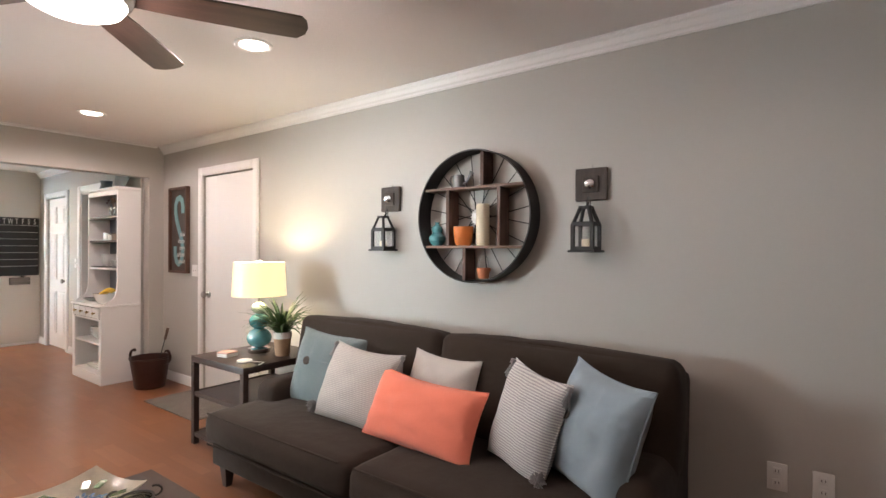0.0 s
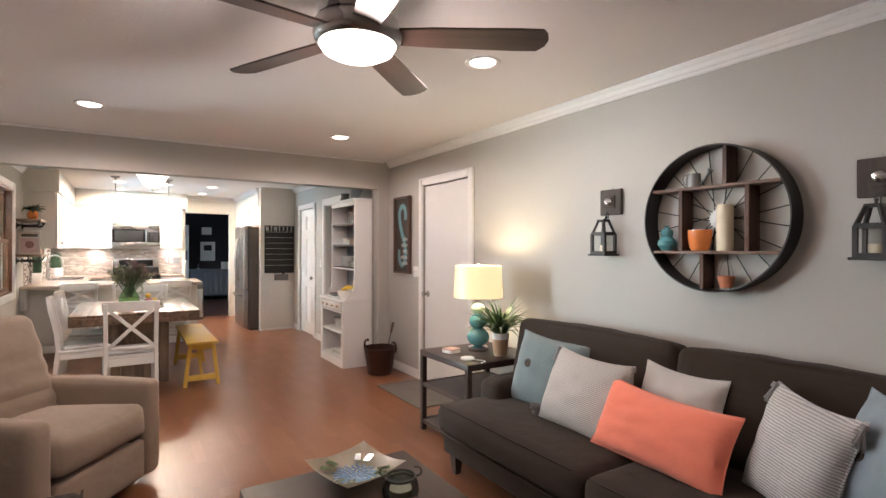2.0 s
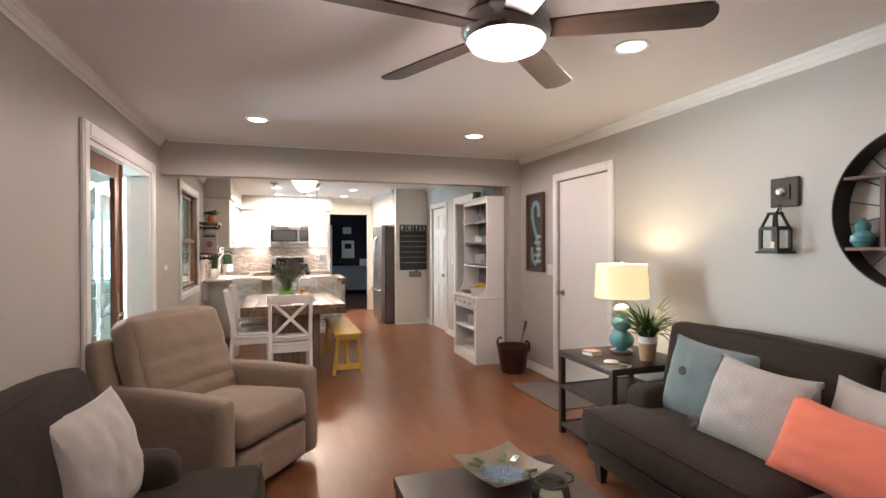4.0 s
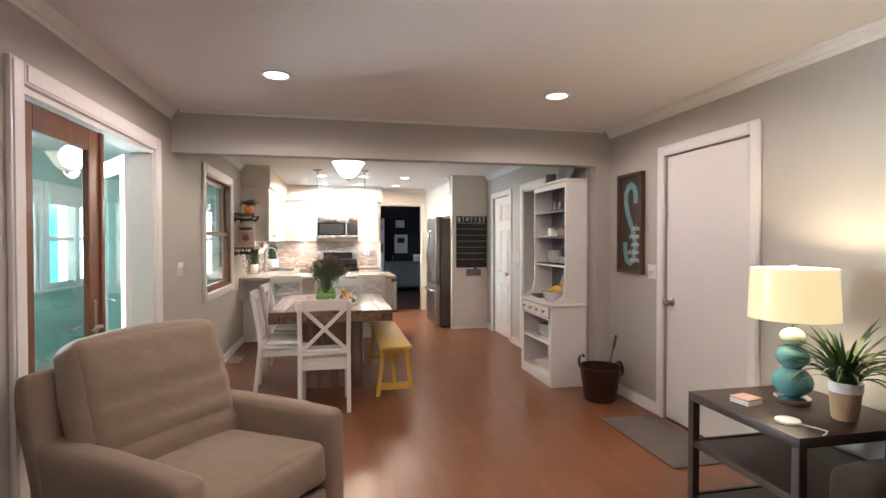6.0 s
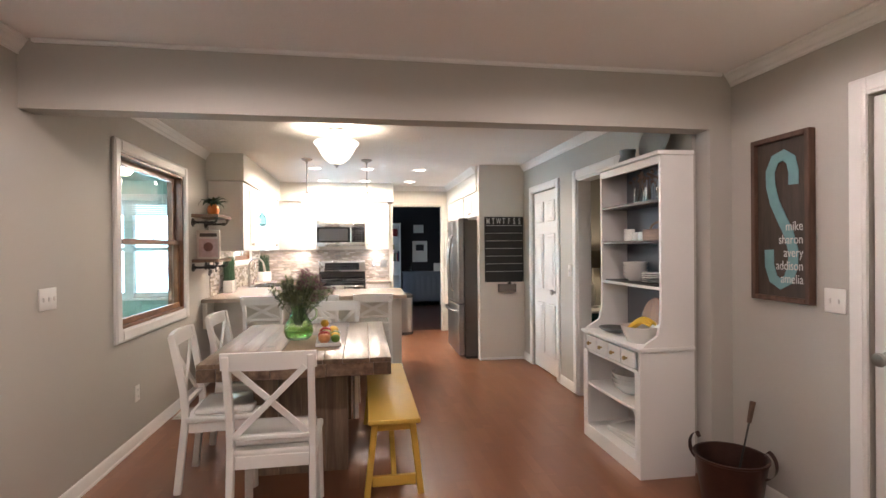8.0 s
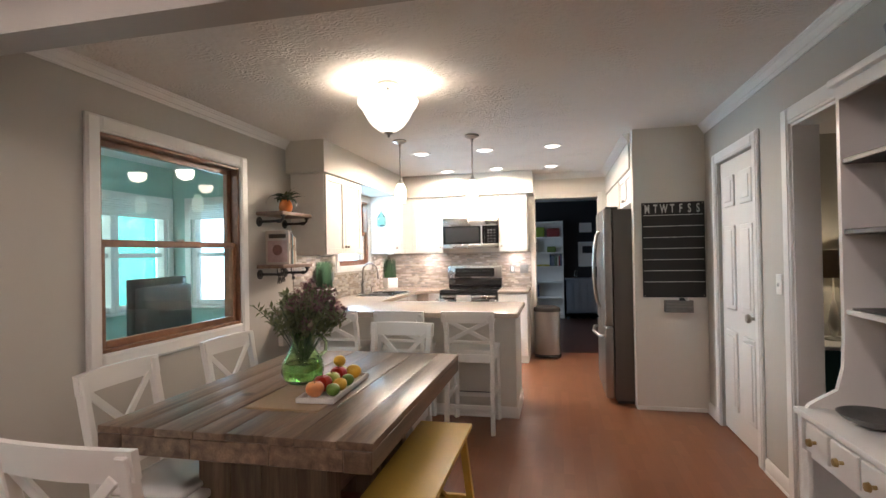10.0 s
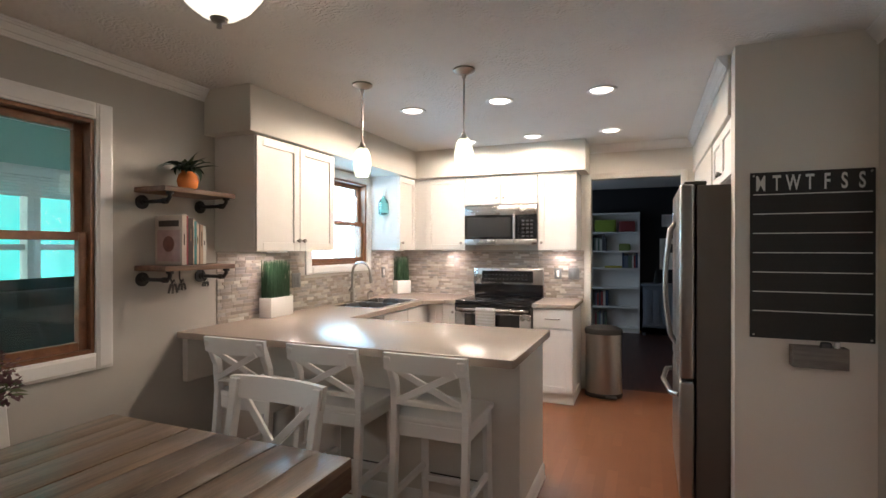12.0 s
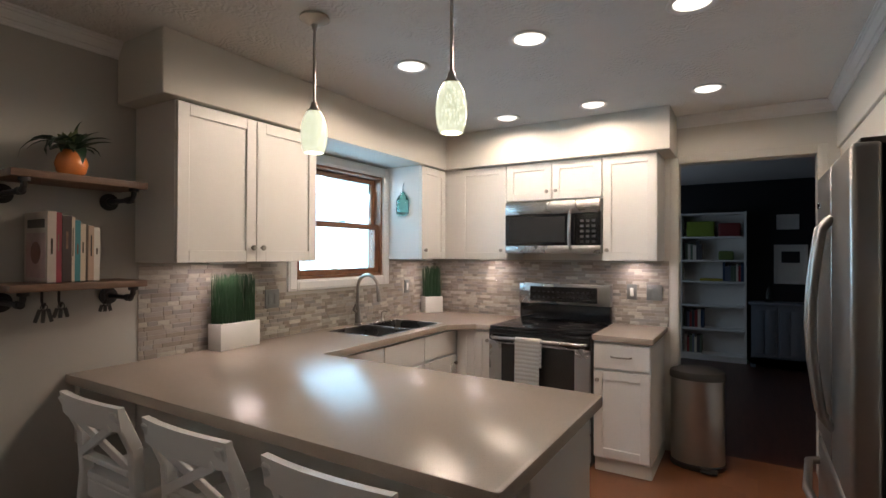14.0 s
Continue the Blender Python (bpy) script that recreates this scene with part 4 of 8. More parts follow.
# ---- shared small fittings ----
def recessed_can(x, y):
    can = thing("recessed_light", "round white recessed ceiling light, lit", "ceiling light", pose(x, y, CEIL), "recessed ceiling lights")
    bm = B(); lathe(bm, [(0.098, -0.001), (0.098, -0.006), (0.090, -0.010), (0.074, -0.006), (0.070, -0.001)], 32); part("trim_ring", bm, WHITE, can)
    bm = B(); lathe(bm, [(0.0, -0.014), (0.05, -0.012), (0.070, -0.004), (0.070, -0.001), (0.0, -0.001)], 28); part("bulb", bm, CAN_GLOW, can, "glowing frosted bulb")


def outlet(m, kind="outlet", gangs=1, mat=PLASTIC, group="outlets and switches"):
    """A cover plate in the xz plane facing -y."""
    names = {"outlet": "white plastic power outlet on the wall", "switch": "white plastic light switch plate on the wall", "steel": "metal power outlet plate on the tiles"}
    o = thing("wall_outlet" if kind != "switch" else "light_switch", names[kind], "outlet" if kind != "switch" else "switch", m, group)
    w = 0.038 * gangs + 0.034
    bm = B(); box(bm, -w / 2, w / 2, -0.007, 0, -0.058, 0.058, 0.004, 2); part("cover_plate", bm, mat, o)
    for g in range(gangs):
        x = (g - (gangs - 1) / 2) * 0.045
        if kind == "switch":
            bm = B(); box(bm, x - 0.005, x + 0.005, -0.016, -0.006, -0.012, 0.010, 0.002, 1); part("toggle", bm, PLASTIC, o)
        else:
            if kind == "steel":
                bm = B(); box(bm, x - 0.013, x + 0.013, -0.011, -0.006, -0.032, 0.032, 0.003, 2); part("rocker", bm, PLASTIC if gangs == 1 else TIN, o)
                continue
            for z in (-0.024, 0.024):
                bm = B(); box(bm, x - 0.016, x + 0.016, -0.010, -0.006, z - 0.015, z + 0.015, 0.004, 2); s = part("socket", bm, PLASTIC, o)
                bm = B()
                for sx in (-0.006, 0.006):
                    box(bm, x + sx - 0.0012, x + sx + 0.0012, -0.0106, -0.0095, z - 0.004, z + 0.006)
                part("slot", bm, DARKSLOT, s)
    return o


def blades(bm, count, length, width, spread, seed, lean=0.5, base=0.02, segs=6):
    """Arching narrow leaves from the origin upwards."""
    rnd = random.Random(seed)
    for _ in range(count):
        a = rnd.uniform(0, 2 * math.pi)
        L = length * rnd.uniform(0.65, 1.08)
        k = spread * rnd.uniform(0.25, 1.0)
        r0 = rnd.uniform(0, base)
        d = Vector((math.cos(a), math.sin(a), 0))
        s = Vector((-d.y, d.x, 0))
        prev = None
        p = d * r0
        ang = rnd.uniform(0.02, lean)
        for i in range(segs + 1):
            t = i / segs
            w = width * rnd.uniform(0.9, 1.1) * (1 - t ** 2.2) * (0.6 + 0.8 * min(1, t * 3)) / 2 + 0.0006
            tw = s * w + Vector((0, 0, 0.25 * w))
            pair = (bm.verts.new(p - tw), bm.verts.new(p + s * 0 - Vector((0, 0, w * 0.35))), bm.verts.new(p + tw))
            if prev:
                bm.faces.new((prev[0], prev[1], pair[1], pair[0]))
                bm.faces.new((prev[1], prev[2], pair[2], pair[1]))
            prev = pair
            p = p + (d * math.sin(ang) + Vector((0, 0, math.cos(ang)))) * (L / segs)
            ang += k / segs * 2
    return bm


# ---- living room ----
CANS_UNSEEN = [(0.21, 2.53), (0.21, 0.62), (-2.03, 0.62)]
for c in LIVING_CANS + CANS_UNSEEN + KITCHEN_CANS:
    recessed_can(*c)

# ceiling fan with five blades
fan = thing("ceiling_fan", "brushed nickel ceiling fan with five dark blades and lit lamp", "ceiling fan", pose(*FAN, CEIL))
bm = B(); lathe(bm, [(0.0, -0.001), (0.075, -0.001), (0.078, -0.02), (0.060, -0.045), (0.030, -0.055), (0.0, -0.055)], 32); part("canopy", bm, STEELH, fan)
bm = B(); rod(bm, (0, 0, -0.12), (0, 0, -0.04), 0.018, seg=16); part("downrod", bm, STEELH, fan)
bm = B(); lathe(bm, [(0.0, -0.085), (0.060, -0.085), (0.125, -0.105), (0.150, -0.140), (0.150, -0.180), (0.0, -0.180)], 40); part("motor_housing", bm, STEELH, fan)
bm = B(); lathe(bm, [(0.0, -0.185), (0.152, -0.185), (0.165, -0.200), (0.168, -0.240), (0.160, -0.262), (0.148, -0.272), (0.0, -0.272)], 40); part("light_collar", bm, STEELH, fan)
bm = B(); lathe(bm, [(0.146, -0.262), (0.146, -0.273), (0.132, -0.295), (0.095, -0.313), (0.045, -0.322), (0.0, -0.324)], 36); part("diffuser", bm, FAN_GLOW, fan, "glowing frosted glass diffuser")
for k in range(5):
    a = 61 + 72 * k
    m = pose(0, 0, -0.235, 0, 0, a) @ pose(0, 0, 0, -11, 0, 0)
    bm = B()
    out = [(0.15, -0.050), (0.30, -0.060), (0.60, -0.068), (0.70, -0.068), (0.722, -0.045), (0.732, -0.010), (0.728, 0.030), (0.70, 0.066), (0.60, 0.068), (0.30, 0.060), (0.15, 0.050)]
    lo = [bm.verts.new((x, y, -0.004)) for x, y in out]
    hi = [bm.verts.new((x, y, 0.004)) for x, y in out]
    bm.faces.new(lo[::-1]); bm.faces.new(hi)
    for i in range(len(out)):
        j = (i + 1) % len(out)
        bm.faces.new((lo[i], lo[j], hi[j], hi[i]))
    bl = part("blade", bm, BLADE, fan); bl.matrix_basis = m
    bm = B(); box(bm, 0.10, 0.22, -0.022, 0.022, 0.004, 0.014, 0.003, 1); br = part("blade_arm", bm, STEELH, fan); br.matrix_basis = m


def sofa(name, w, m, label):
    s = thing(name, label, "sofa", m)
    hw = w / 2
    bm = B(); box(bm, -hw + 0.02, hw - 0.02, -0.455, 0.43, 0.125, 0.262, 0.015, 3); part("frame", bm, SOFA_F, s)
    for i, x in enumerate((-hw / 2, hw / 2)):
        bm = B(); soft_box(bm, hw - 0.004, 0.74, 0.175, 0.055, 0.018, 14, pose(x, -0.135, 0.348), 0.006, i); c = part("seat_cushion", bm, SOFA_F, s)
        bm = B()
        for z in (0.262, 0.434):
            e = 0.047
            tube(bm, [(x - hw / 2 + e, -0.498, z), (x + hw / 2 - e, -0.498, z)], 0.005, 6)
        part("piping", bm, SOFA_F, c)
        bm = B(); soft_box(bm, hw - 0.006, 0.21, 0.50, 0.055, 0.022, 16, pose(x, 0.235, 0.665, -11), 0.008, i + 5); c = part("back_cushion", bm, SOFA_F, s)
        bm = B(); tube(bm, [(x - hw / 2 + 0.07, 0.205, 0.912), (x, 0.205, 0.925), (x + hw / 2 - 0.07, 0.205, 0.912)], 0.005, 6); part("piping", bm, SOFA_F, c)
    for sg in (-1, 1):
        bm = B(); soft_box(bm, 0.20, 0.60, 0.42, 0.06, 0.012, 12, pose(sg * (hw - 0.10), 0.13, 0.345), 0.004, sg); part("arm", bm, SOFA_F, s)
    bm = B(); soft_box(bm, w - 0.01, 0.15, 0.60, 0.032, 0.004, 12, pose(0, 0.375, 0.545, -6)); part("back_frame", bm, SOFA_F, s)
    for sx in (-hw + 0.09, hw - 0.09):
        for sy in (-0.40, 0.36):
            bm = B()
            bmesh.ops.create_cone(bm, cap_ends=True, segments=4, radius1=0.026, radius2=0.044, depth=0.126, matrix=pose(sx, sy, 0.063, 0, 0, 45))
            part("leg", bm, ESPRESSO, s, "dark tapered wooden leg")
    return s


sofa("sofa", 2.39, pose(-1.285, 3.0, 0), "dark brown two-seat fabric sofa with scattered cushions")
sofa("love_seat", 1.78, pose(-1.40, 0.20, 0, 0, 0, 180), "dark brown fabric love seat against the window wall")


def tassel(bm, p, s=0.022, seed=1):
    rnd = random.Random(seed)
    p = Vector(p)
    rod(bm, p, p - Vector((0, 0, 0.02)), s * 0.55, s * 0.7, 10)
    for _ in range(26):
        a = rnd.uniform(0, 6.28)
        r = s * rnd.uniform(0.3, 1.0)
        q = p + Vector((r * math.cos(a), r * math.sin(a), -0.085 * rnd.uniform(0.8, 1.1)))
        rod(bm, p - Vector((0, 0, 0.012)), q, 0.0035, 0.003, 5)


def pompom(bm, p, r, seed):
    rnd = random.Random(seed)
    for _ in range(70):
        d = Vector((rnd.gauss(0, 1), rnd.gauss(0, 1), rnd.gauss(0, 1))).normalized()
        rod(bm, p, Vector(p) + d * r * rnd.uniform(0.8, 1.08), 0.006, 0.004, 4)


def throw_cushion(label, mat, w, h, t, m, seed, trim=None, side=1):
    c = thing("throw_cushion", label, "cushion", m, "cushions on the sofa")
    bm = B(); cushion(bm, w, h, t, None, seed); part("cover", bm, mat, c)
    n = 40
    pts = []
    for i in range(4 * n):
        k, f = divmod(i, n)
        u = 2 * f / n - 1
        x, z = ((u, -1), (1, u), (-u, 1), (-1, -u))[k]
        pin = 0.05
        px = x * (1 - pin * (1 - z * z)) * w / 2
        pz = z * (1 - pin * (1 - x * x)) * h / 2 + h / 2 - 0.015 * (1 - x * x) * (z + 1) * 0.5
        pts.append((px, 0, pz))
    bm = B(); tube(bm, pts, 0.004, 5, closed=True); part("seam", bm, mat, c)
    if trim == "tassel":
        for i, (sx, sz) in enumerate(((-1, 1), (1, 1))):
            bm = B(); tassel(bm, (sx * w * 0.5, -0.012, h * 0.985), seed=seed + i); part("tassel", bm, GREY_F, c, "grey yarn tassel")
        bm = B(); pompom(bm, (side * w * 0.50, -0.035, 0.045), 0.036, seed); part("pompom", bm, GREY_F, c, "grey yarn pompom")
    if trim == "button":
        bm = B(); lathe(bm, [(0, 0), (0.020, 0.0), (0.026, 0.004), (0.020, 0.009), (0.009, 0.005), (0, 0.005)], 18, pose(-w * 0.20, -t * 0.50, h * 0.56, 90)); part("button", bm, SIGNW, c, "dark wooden button")
        bm = B(); tube(bm, [(-w * 0.42 + w * 0.84 * i / 12, -t / 2 * 1.02 * max(0.05, (1 - abs(2 * i / 12 - 1) ** 2.6)) ** 0.55, h * 0.60 - 0.02 * (i / 12)) for i in range(13)], 0.0035, 5); part("flap_edge", bm, mat, c)
    return c


throw_cushion("grey teal linen cushion with a stitched flap and dark button", TEALG_F, 0.54, 0.46, 0.20, pose(-2.05, 3.00, 0.415, -17, 3, 8), 11, "button", 1)
throw_cushion("ivory ribbed cushion with grey tassels on a dark sofa", RIB_F, 0.50, 0.43, 0.20, pose(-1.67, 2.85, 0.428, -24, 3, 2), 12, "tassel", -1)
throw_cushion("oatmeal woven cushion tucked behind a coral one", OAT_F, 0.43, 0.42, 0.17, pose(-1.22, 3.02, 0.42, -17, 2, -2), 13)
throw_cushion("coral pink lumbar cushion on a dark sofa", CORAL_F, 0.66, 0.34, 0.19, pose(-1.17, 2.80, 0.435, -26, 2, -2), 14)
throw_cushion("pale striped cushion with grey tassels on a dark sofa", RIB2_F, 0.38, 0.44, 0.17, pose(-0.69, 2.91, 0.432, -17, 6, -25), 16, "tassel", 1)
throw_cushion("pale blue linen cushion with a dark button", BLUE_F, 0.42, 0.48, 0.20, pose(-0.40, 2.92, 0.428, -16, 7, -28), 15, "button")
throw_cushion("cream woven cushion on a dark love seat", OAT_F, 0.46, 0.44, 0.18, pose(-1.98, 0.20, 0.42, -18, 0, 168), 18)

# recliner
rec = thing("recliner", "beige fabric recliner armchair with channelled back", "armchair", pose(-3.244, 0.417, 0, 0, 0, 52.6))
bm = B(); box(bm, -0.36, 0.36, -0.30, 0.30, 0.04, 0.26, 0.02, 2); part("base", bm, RECL_F, rec)
for sg in (-1, 1):
    bm = B(); soft_box(bm, 0.86, 0.13, 0.57, 0.045, 0.008, 14, pose(0.0, sg * 0.385, 0.325), 0.004, sg); part("arm", bm, RECL_F, rec)
bm = B(); soft_box(bm, 0.66, 0.615, 0.19, 0.05, 0.030, 14, pose(0.110, 0, 0.385, 0, -3), 0.006, 3); part("seat_cushion", bm, RECL_F, rec)
bm = B(); soft_box(bm, 0.05, 0.61, 0.22, 0.02, 0.006, 10, pose(0.405, 0, 0.17)); part("footrest_panel", bm, RECL_F, rec)
tilt = pose(-0.20, 0, 0.36, 0, -20)
bm = B(); soft_box(bm, 0.13, 0.90, 0.62, 0.035, 0.01, 12, tilt @ pose(-0.15, 0, 0.27), 0.004, 2); part("back_shell", bm, RECL_F, rec)
bm = B()
soft_box(bm, 0.20, 0.69, 0.67, 0.055, 0.034, 30, tilt @ pose(0, 0, 0.320), 0.005, 7)
for v in bm.verts:
    q = tilt.inverted() @ v.co
    if q.x > 0.02:
        q.x -= sum(0.013 * math.exp(-((q.z - zc) / 0.022) ** 2) for zc in (0.09, 0.18, 0.28, 0.38))
        v.co = tilt @ q
part("back_cushion", bm, RECL_F, rec)
for sx in (-0.3, 0.3):
    for sy in (-0.3, 0.3):
        bm = B(); rod(bm, (sx, sy, 0), (sx, sy, 0.05), 0.02, 0.024); part("foot", bm, ESPRESSO, rec)

# coffee table and what lies on it
ct = thing("coffee_table", "dark espresso wood coffee table", "coffee table", pose(-1.36, 1.62, 0))
bm = B(); box(bm, -0.60, 0.60, -0.38, 0.38, 0.375, 0.42, 0.006, 2); part("tabletop", bm, ESPRESSO, ct)
bm = B(); box(bm, -0.54, 0.54, -0.32, 0.32, 0.30, 0.376, 0.003, 1); part("apron", bm, ESPRESSO, ct)
bm = B(); box(bm, -0.55, 0.55, -0.33, 0.33, 0.10, 0.125, 0.003, 1); part("lower_shelf", bm, ESPRESSO, ct)
for sx in (-0.56, 0.56):
    for sy in (-0.34, 0.34):
        bm = B(); box(bm, sx - 0.032, sx + 0.032, sy - 0.032, sy + 0.032, 0, 0.376, 0.004, 1); part("leg", bm, ESPRESSO, ct)
dish = thing("square_dish", "square ceramic dish painted with blue petals and green leaves", "dish", pose(-1.80, 1.68, 0.422, 0, 0, 12))
bm = B()
n = 14
gv = [[bm.verts.new(((2 * i / n - 1) * 0.155, (2 * j / n - 1) * 0.155, 0.004 + 0.05 * max(abs(2 * i / n - 1), abs(2 * j / n - 1)) ** 3 + 0.022 * (abs((2 * i / n - 1) * (2 * j / n - 1))) ** 2)) for j in range(n + 1)] for i in range(n + 1)]
for i in range(n):
    for j in range(n):
        bm.faces.new((gv[i][j], gv[i + 1][j], gv[i + 1][j + 1], gv[i][j + 1]))
r = bmesh.ops.solidify(bm, geom=bm.faces[:], thickness=0.006)
part("plate", bm, plain("cream_dish_glaze", (0.56, 0.51, 0.39), 0.30, var=0.2, scale=20, fine=60, bstr=0.02, coat=0.15), dish)
bm = B()
rnd = random.Random(4)
for k in range(60):
    a, rr = k * 2.4, 0.012 * math.sqrt(k)
    box(bm, -0.014, 0.014, -0.006, 0.006, 0, 0.004, 0.002, 1, pose(rr * math.cos(a), rr * math.sin(a), 0.007 + 0.04 * (rr / 0.155) ** 3, 0, 0, math.degrees(a)))
part("painted_flower", bm, plain("blue_petal_glaze", (0.22, 0.34, 0.50), 0.15, var=0.3, scale=40, fine=90, bstr=0.05, coat=0.5), dish, "pale blue glazed petals")
bm = B()
for a in (40, 130, 215, 310):
    for d in (-14, 10):
        box(bm, 0.095, 0.150, -0.014, 0.014, 0, 0.003, 0.0015, 1, pose(0, 0, 0.018, 0, -9, a + d))
part("painted_leaves", bm, plain("green_leaf_glaze", (0.09, 0.15, 0.06), 0.15, var=0.3, scale=30, fine=90, bstr=0.03, coat=0.5), dish, "green glazed leaves")
jar = thing("candle_jar", "grey glass candle jar with a black wire rim", "candle holder", pose(-1.53, 1.76, 0.421))
bm = B(); lathe(bm, [(0, 0.0), (0.055, 0.0), (0.068, 0.012), (0.074, 0.04), (0.066, 0.072), (0.056, 0.082), (0.056, 0.09), (0.050, 0.09), (0.050, 0.080), (0.060, 0.065), (0.066, 0.04), (0.058, 0.014), (0, 0.010)], 30); part("jar", bm, glassy("smoked_glass", (0.40, 0.46, 0.44), 0.05), jar)
bm = B(); tube(bm, [(0.058 * math.cos(2 * math.pi * i / 24), 0.058 * math.sin(2 * math.pi * i / 24), 0.092) for i in range(24)], 0.004, 8, closed=True); part("wire_rim", bm, BLACK, jar)
for a in (60, 240):
    bm = B()
    c, s = math.cos(radians(a)), math.sin(radians(a))
    tube(bm, [(c * (0.060 + 0.022 * math.sin(t)) - s * 0, s * (0.060 + 0.022 * math.sin(t)), 0.092 + 0.018 * (1 - math.cos(t))) for t in [i * 0.5 for i in range(8)]], 0.0035, 6); part("wire_loop", bm, BLACK, jar)
bm = B(); lathe(bm, [(0, 0.012), (0.045, 0.012), (0.045, 0.045), (0, 0.045)], 20); part("candle", bm, WAX, jar)
bm = B(); soft_box(bm, 1.75, 1.25, 0.012, 0.005, 0, 6); single("area_rug", bm, RUG_F, "flat grey woven rug under the coffee table", "rug", pose(-1.22, 1.85, 0.0065))

# side table, lamp, plant and small things
et = thing("side_table", "dark espresso wood side table with two open shelves", "side table", pose(-2.865, 3.12, 0))
bm = B(); box(bm, -0.325, 0.325, -0.33, 0.33, 0.575, 0.62, 0.004, 2); part("tabletop", bm, ESPRESSO, et)
for z in (0.345, 0.06):
    bm = B(); box(bm, -0.30, 0.30, -0.305, 0.305, z, z + 0.02, 0.002, 1); part("shelf", bm, ESPRESSO, et)
    for q in ((-0.29, 0.29, -0.325, -0.305), (-0.29, 0.29, 0.305, 0.325)):
        bm = B(); box(bm, q[0], q[1], q[2], q[3], z - 0.006, z + 0.026, 0.002, 1); part("rail", bm, ESPRESSO, et)
    for q in ((-0.32, -0.30, -0.29, 0.29), (0.30, 0.32, -0.29, 0.29)):
        bm = B(); box(bm, q[0], q[1], q[2], q[3], z - 0.006, z + 0.026, 0.002, 1); part("rail", bm, ESPRESSO, et)
for sx in (-0.305, 0.305):
    for sy in (-0.31, 0.31):
        bm = B(); box(bm, sx - 0.02, sx + 0.02, sy - 0.02, sy + 0.02, 0, 0.576, 0.003, 1); part("leg", bm, ESPRESSO, et)

lamp = thing("table_lamp", "lit table lamp with stacked teal balls and cream drum shade", "table lamp", pose(TABLE_LAMP[0], TABLE_LAMP[1], 0.621))
bm = B(); lathe(bm, [(0, 0), (0.075, 0), (0.078, 0.006), (0.078, 0.030), (0.070, 0.034), (0, 0.034)], 30); part("base", bm, CHROME, lamp, "polished metal base")
prof = lambda r, z0, sq: [(max(0.0, r * math.cos(a)) if abs(a) < 1.57 else 0.0, z0 + sq * r * math.sin(a)) for a in [(-90 + 15 * i) * math.pi / 180 for i in range(13)]]
bm = B(); lathe(bm, prof(0.088, 0.105, 0.83), 32); part("lower_ball", bm, TEAL_C, lamp, "teal glazed ball")
bm = B(); lathe(bm, prof(0.071, 0.225, 0.83), 32); part("middle_ball", bm, TEAL_C, lamp, "teal glazed ball")
bm = B(); lathe(bm, prof(0.056, 0.322, 0.80), 32); part("upper_ball", bm, MINT_C, lamp, "pale green glazed ball")
bm = B(); rod(bm, (0, 0, 0.36), (0, 0, 0.658), 0.009); part("stem", bm, NICKEL, lamp)
bm = B(); lathe(bm, [(0.190, 0.412), (0.178, 0.655), (0.175, 0.655), (0.187, 0.412), (0.190, 0.412)], 40); part("shade", bm, SHADE_GLOW, lamp, "glowing cream fabric drum shade")
bm = B(); lathe(bm, [(0.0, 0.655), (0.014, 0.655), (0.016, 0.668), (0.0, 0.678)], 16); part("finial", bm, CERAM, lamp)

plant = thing("potted_plant", "spiky green grass plant in a tan pot with a white rim", "plant", pose(-2.68, 3.18, 0.621))
bm = B(); lathe(bm, [(0, 0), (0.045, 0), (0.050, 0.01), (0.060, 0.125), (0.055, 0.125), (0.0, 0.115)], 28); part("pot", bm, POT_C, plant)
bm = B(); lathe(bm, [(0.0605, 0.122), (0.064, 0.125), (0.065, 0.165), (0.058, 0.168), (0.055, 0.13), (0.0, 0.128)], 28); part("pot_rim", bm, CERAM, plant, "white glazed rim")
bm = B(); blades(bm, 120, 0.34, 0.014, 1.35, 5, 0.6, 0.035); bmesh.ops.transform(bm, matrix=pose(0, 0, 0.135), verts=bm.verts); part("leaves", bm, LEAF, plant)

co = thing("coaster_stack", "small stack of pale patterned coasters", "coasters", pose(-2.96, 2.93, 0.621, 0, 0, 12))
for i in range(3):
    bm = B(); box(bm, -0.05, 0.05, -0.05, 0.05, 0.011 * i, 0.011 * i + 0.010, 0.003, 2); part("coaster", bm, plain("blush_coaster", (0.52, 0.33, 0.27), 0.5, var=0.25, scale=40, fine=80) if i == 2 else CERAM, co)
ch = thing("charging_puck", "round white charging puck with its cable", "charger", pose(-2.70, 2.90, 0.621))
bm = B(); lathe(bm, [(0, 0), (0.046, 0), (0.050, 0.006), (0.048, 0.013), (0.040, 0.016), (0, 0.016)], 30); part("puck", bm, PLASTIC, ch)
bm = B(); tube(bm, [(0.045, 0.01, 0.006), (0.09, 0.05, 0.004), (0.13, 0.06, 0.004), (0.15, 0.03, 0.004), (0.162, 0.0, 0.004)], 0.003, 6); part("cable", bm, PLASTIC, ch)
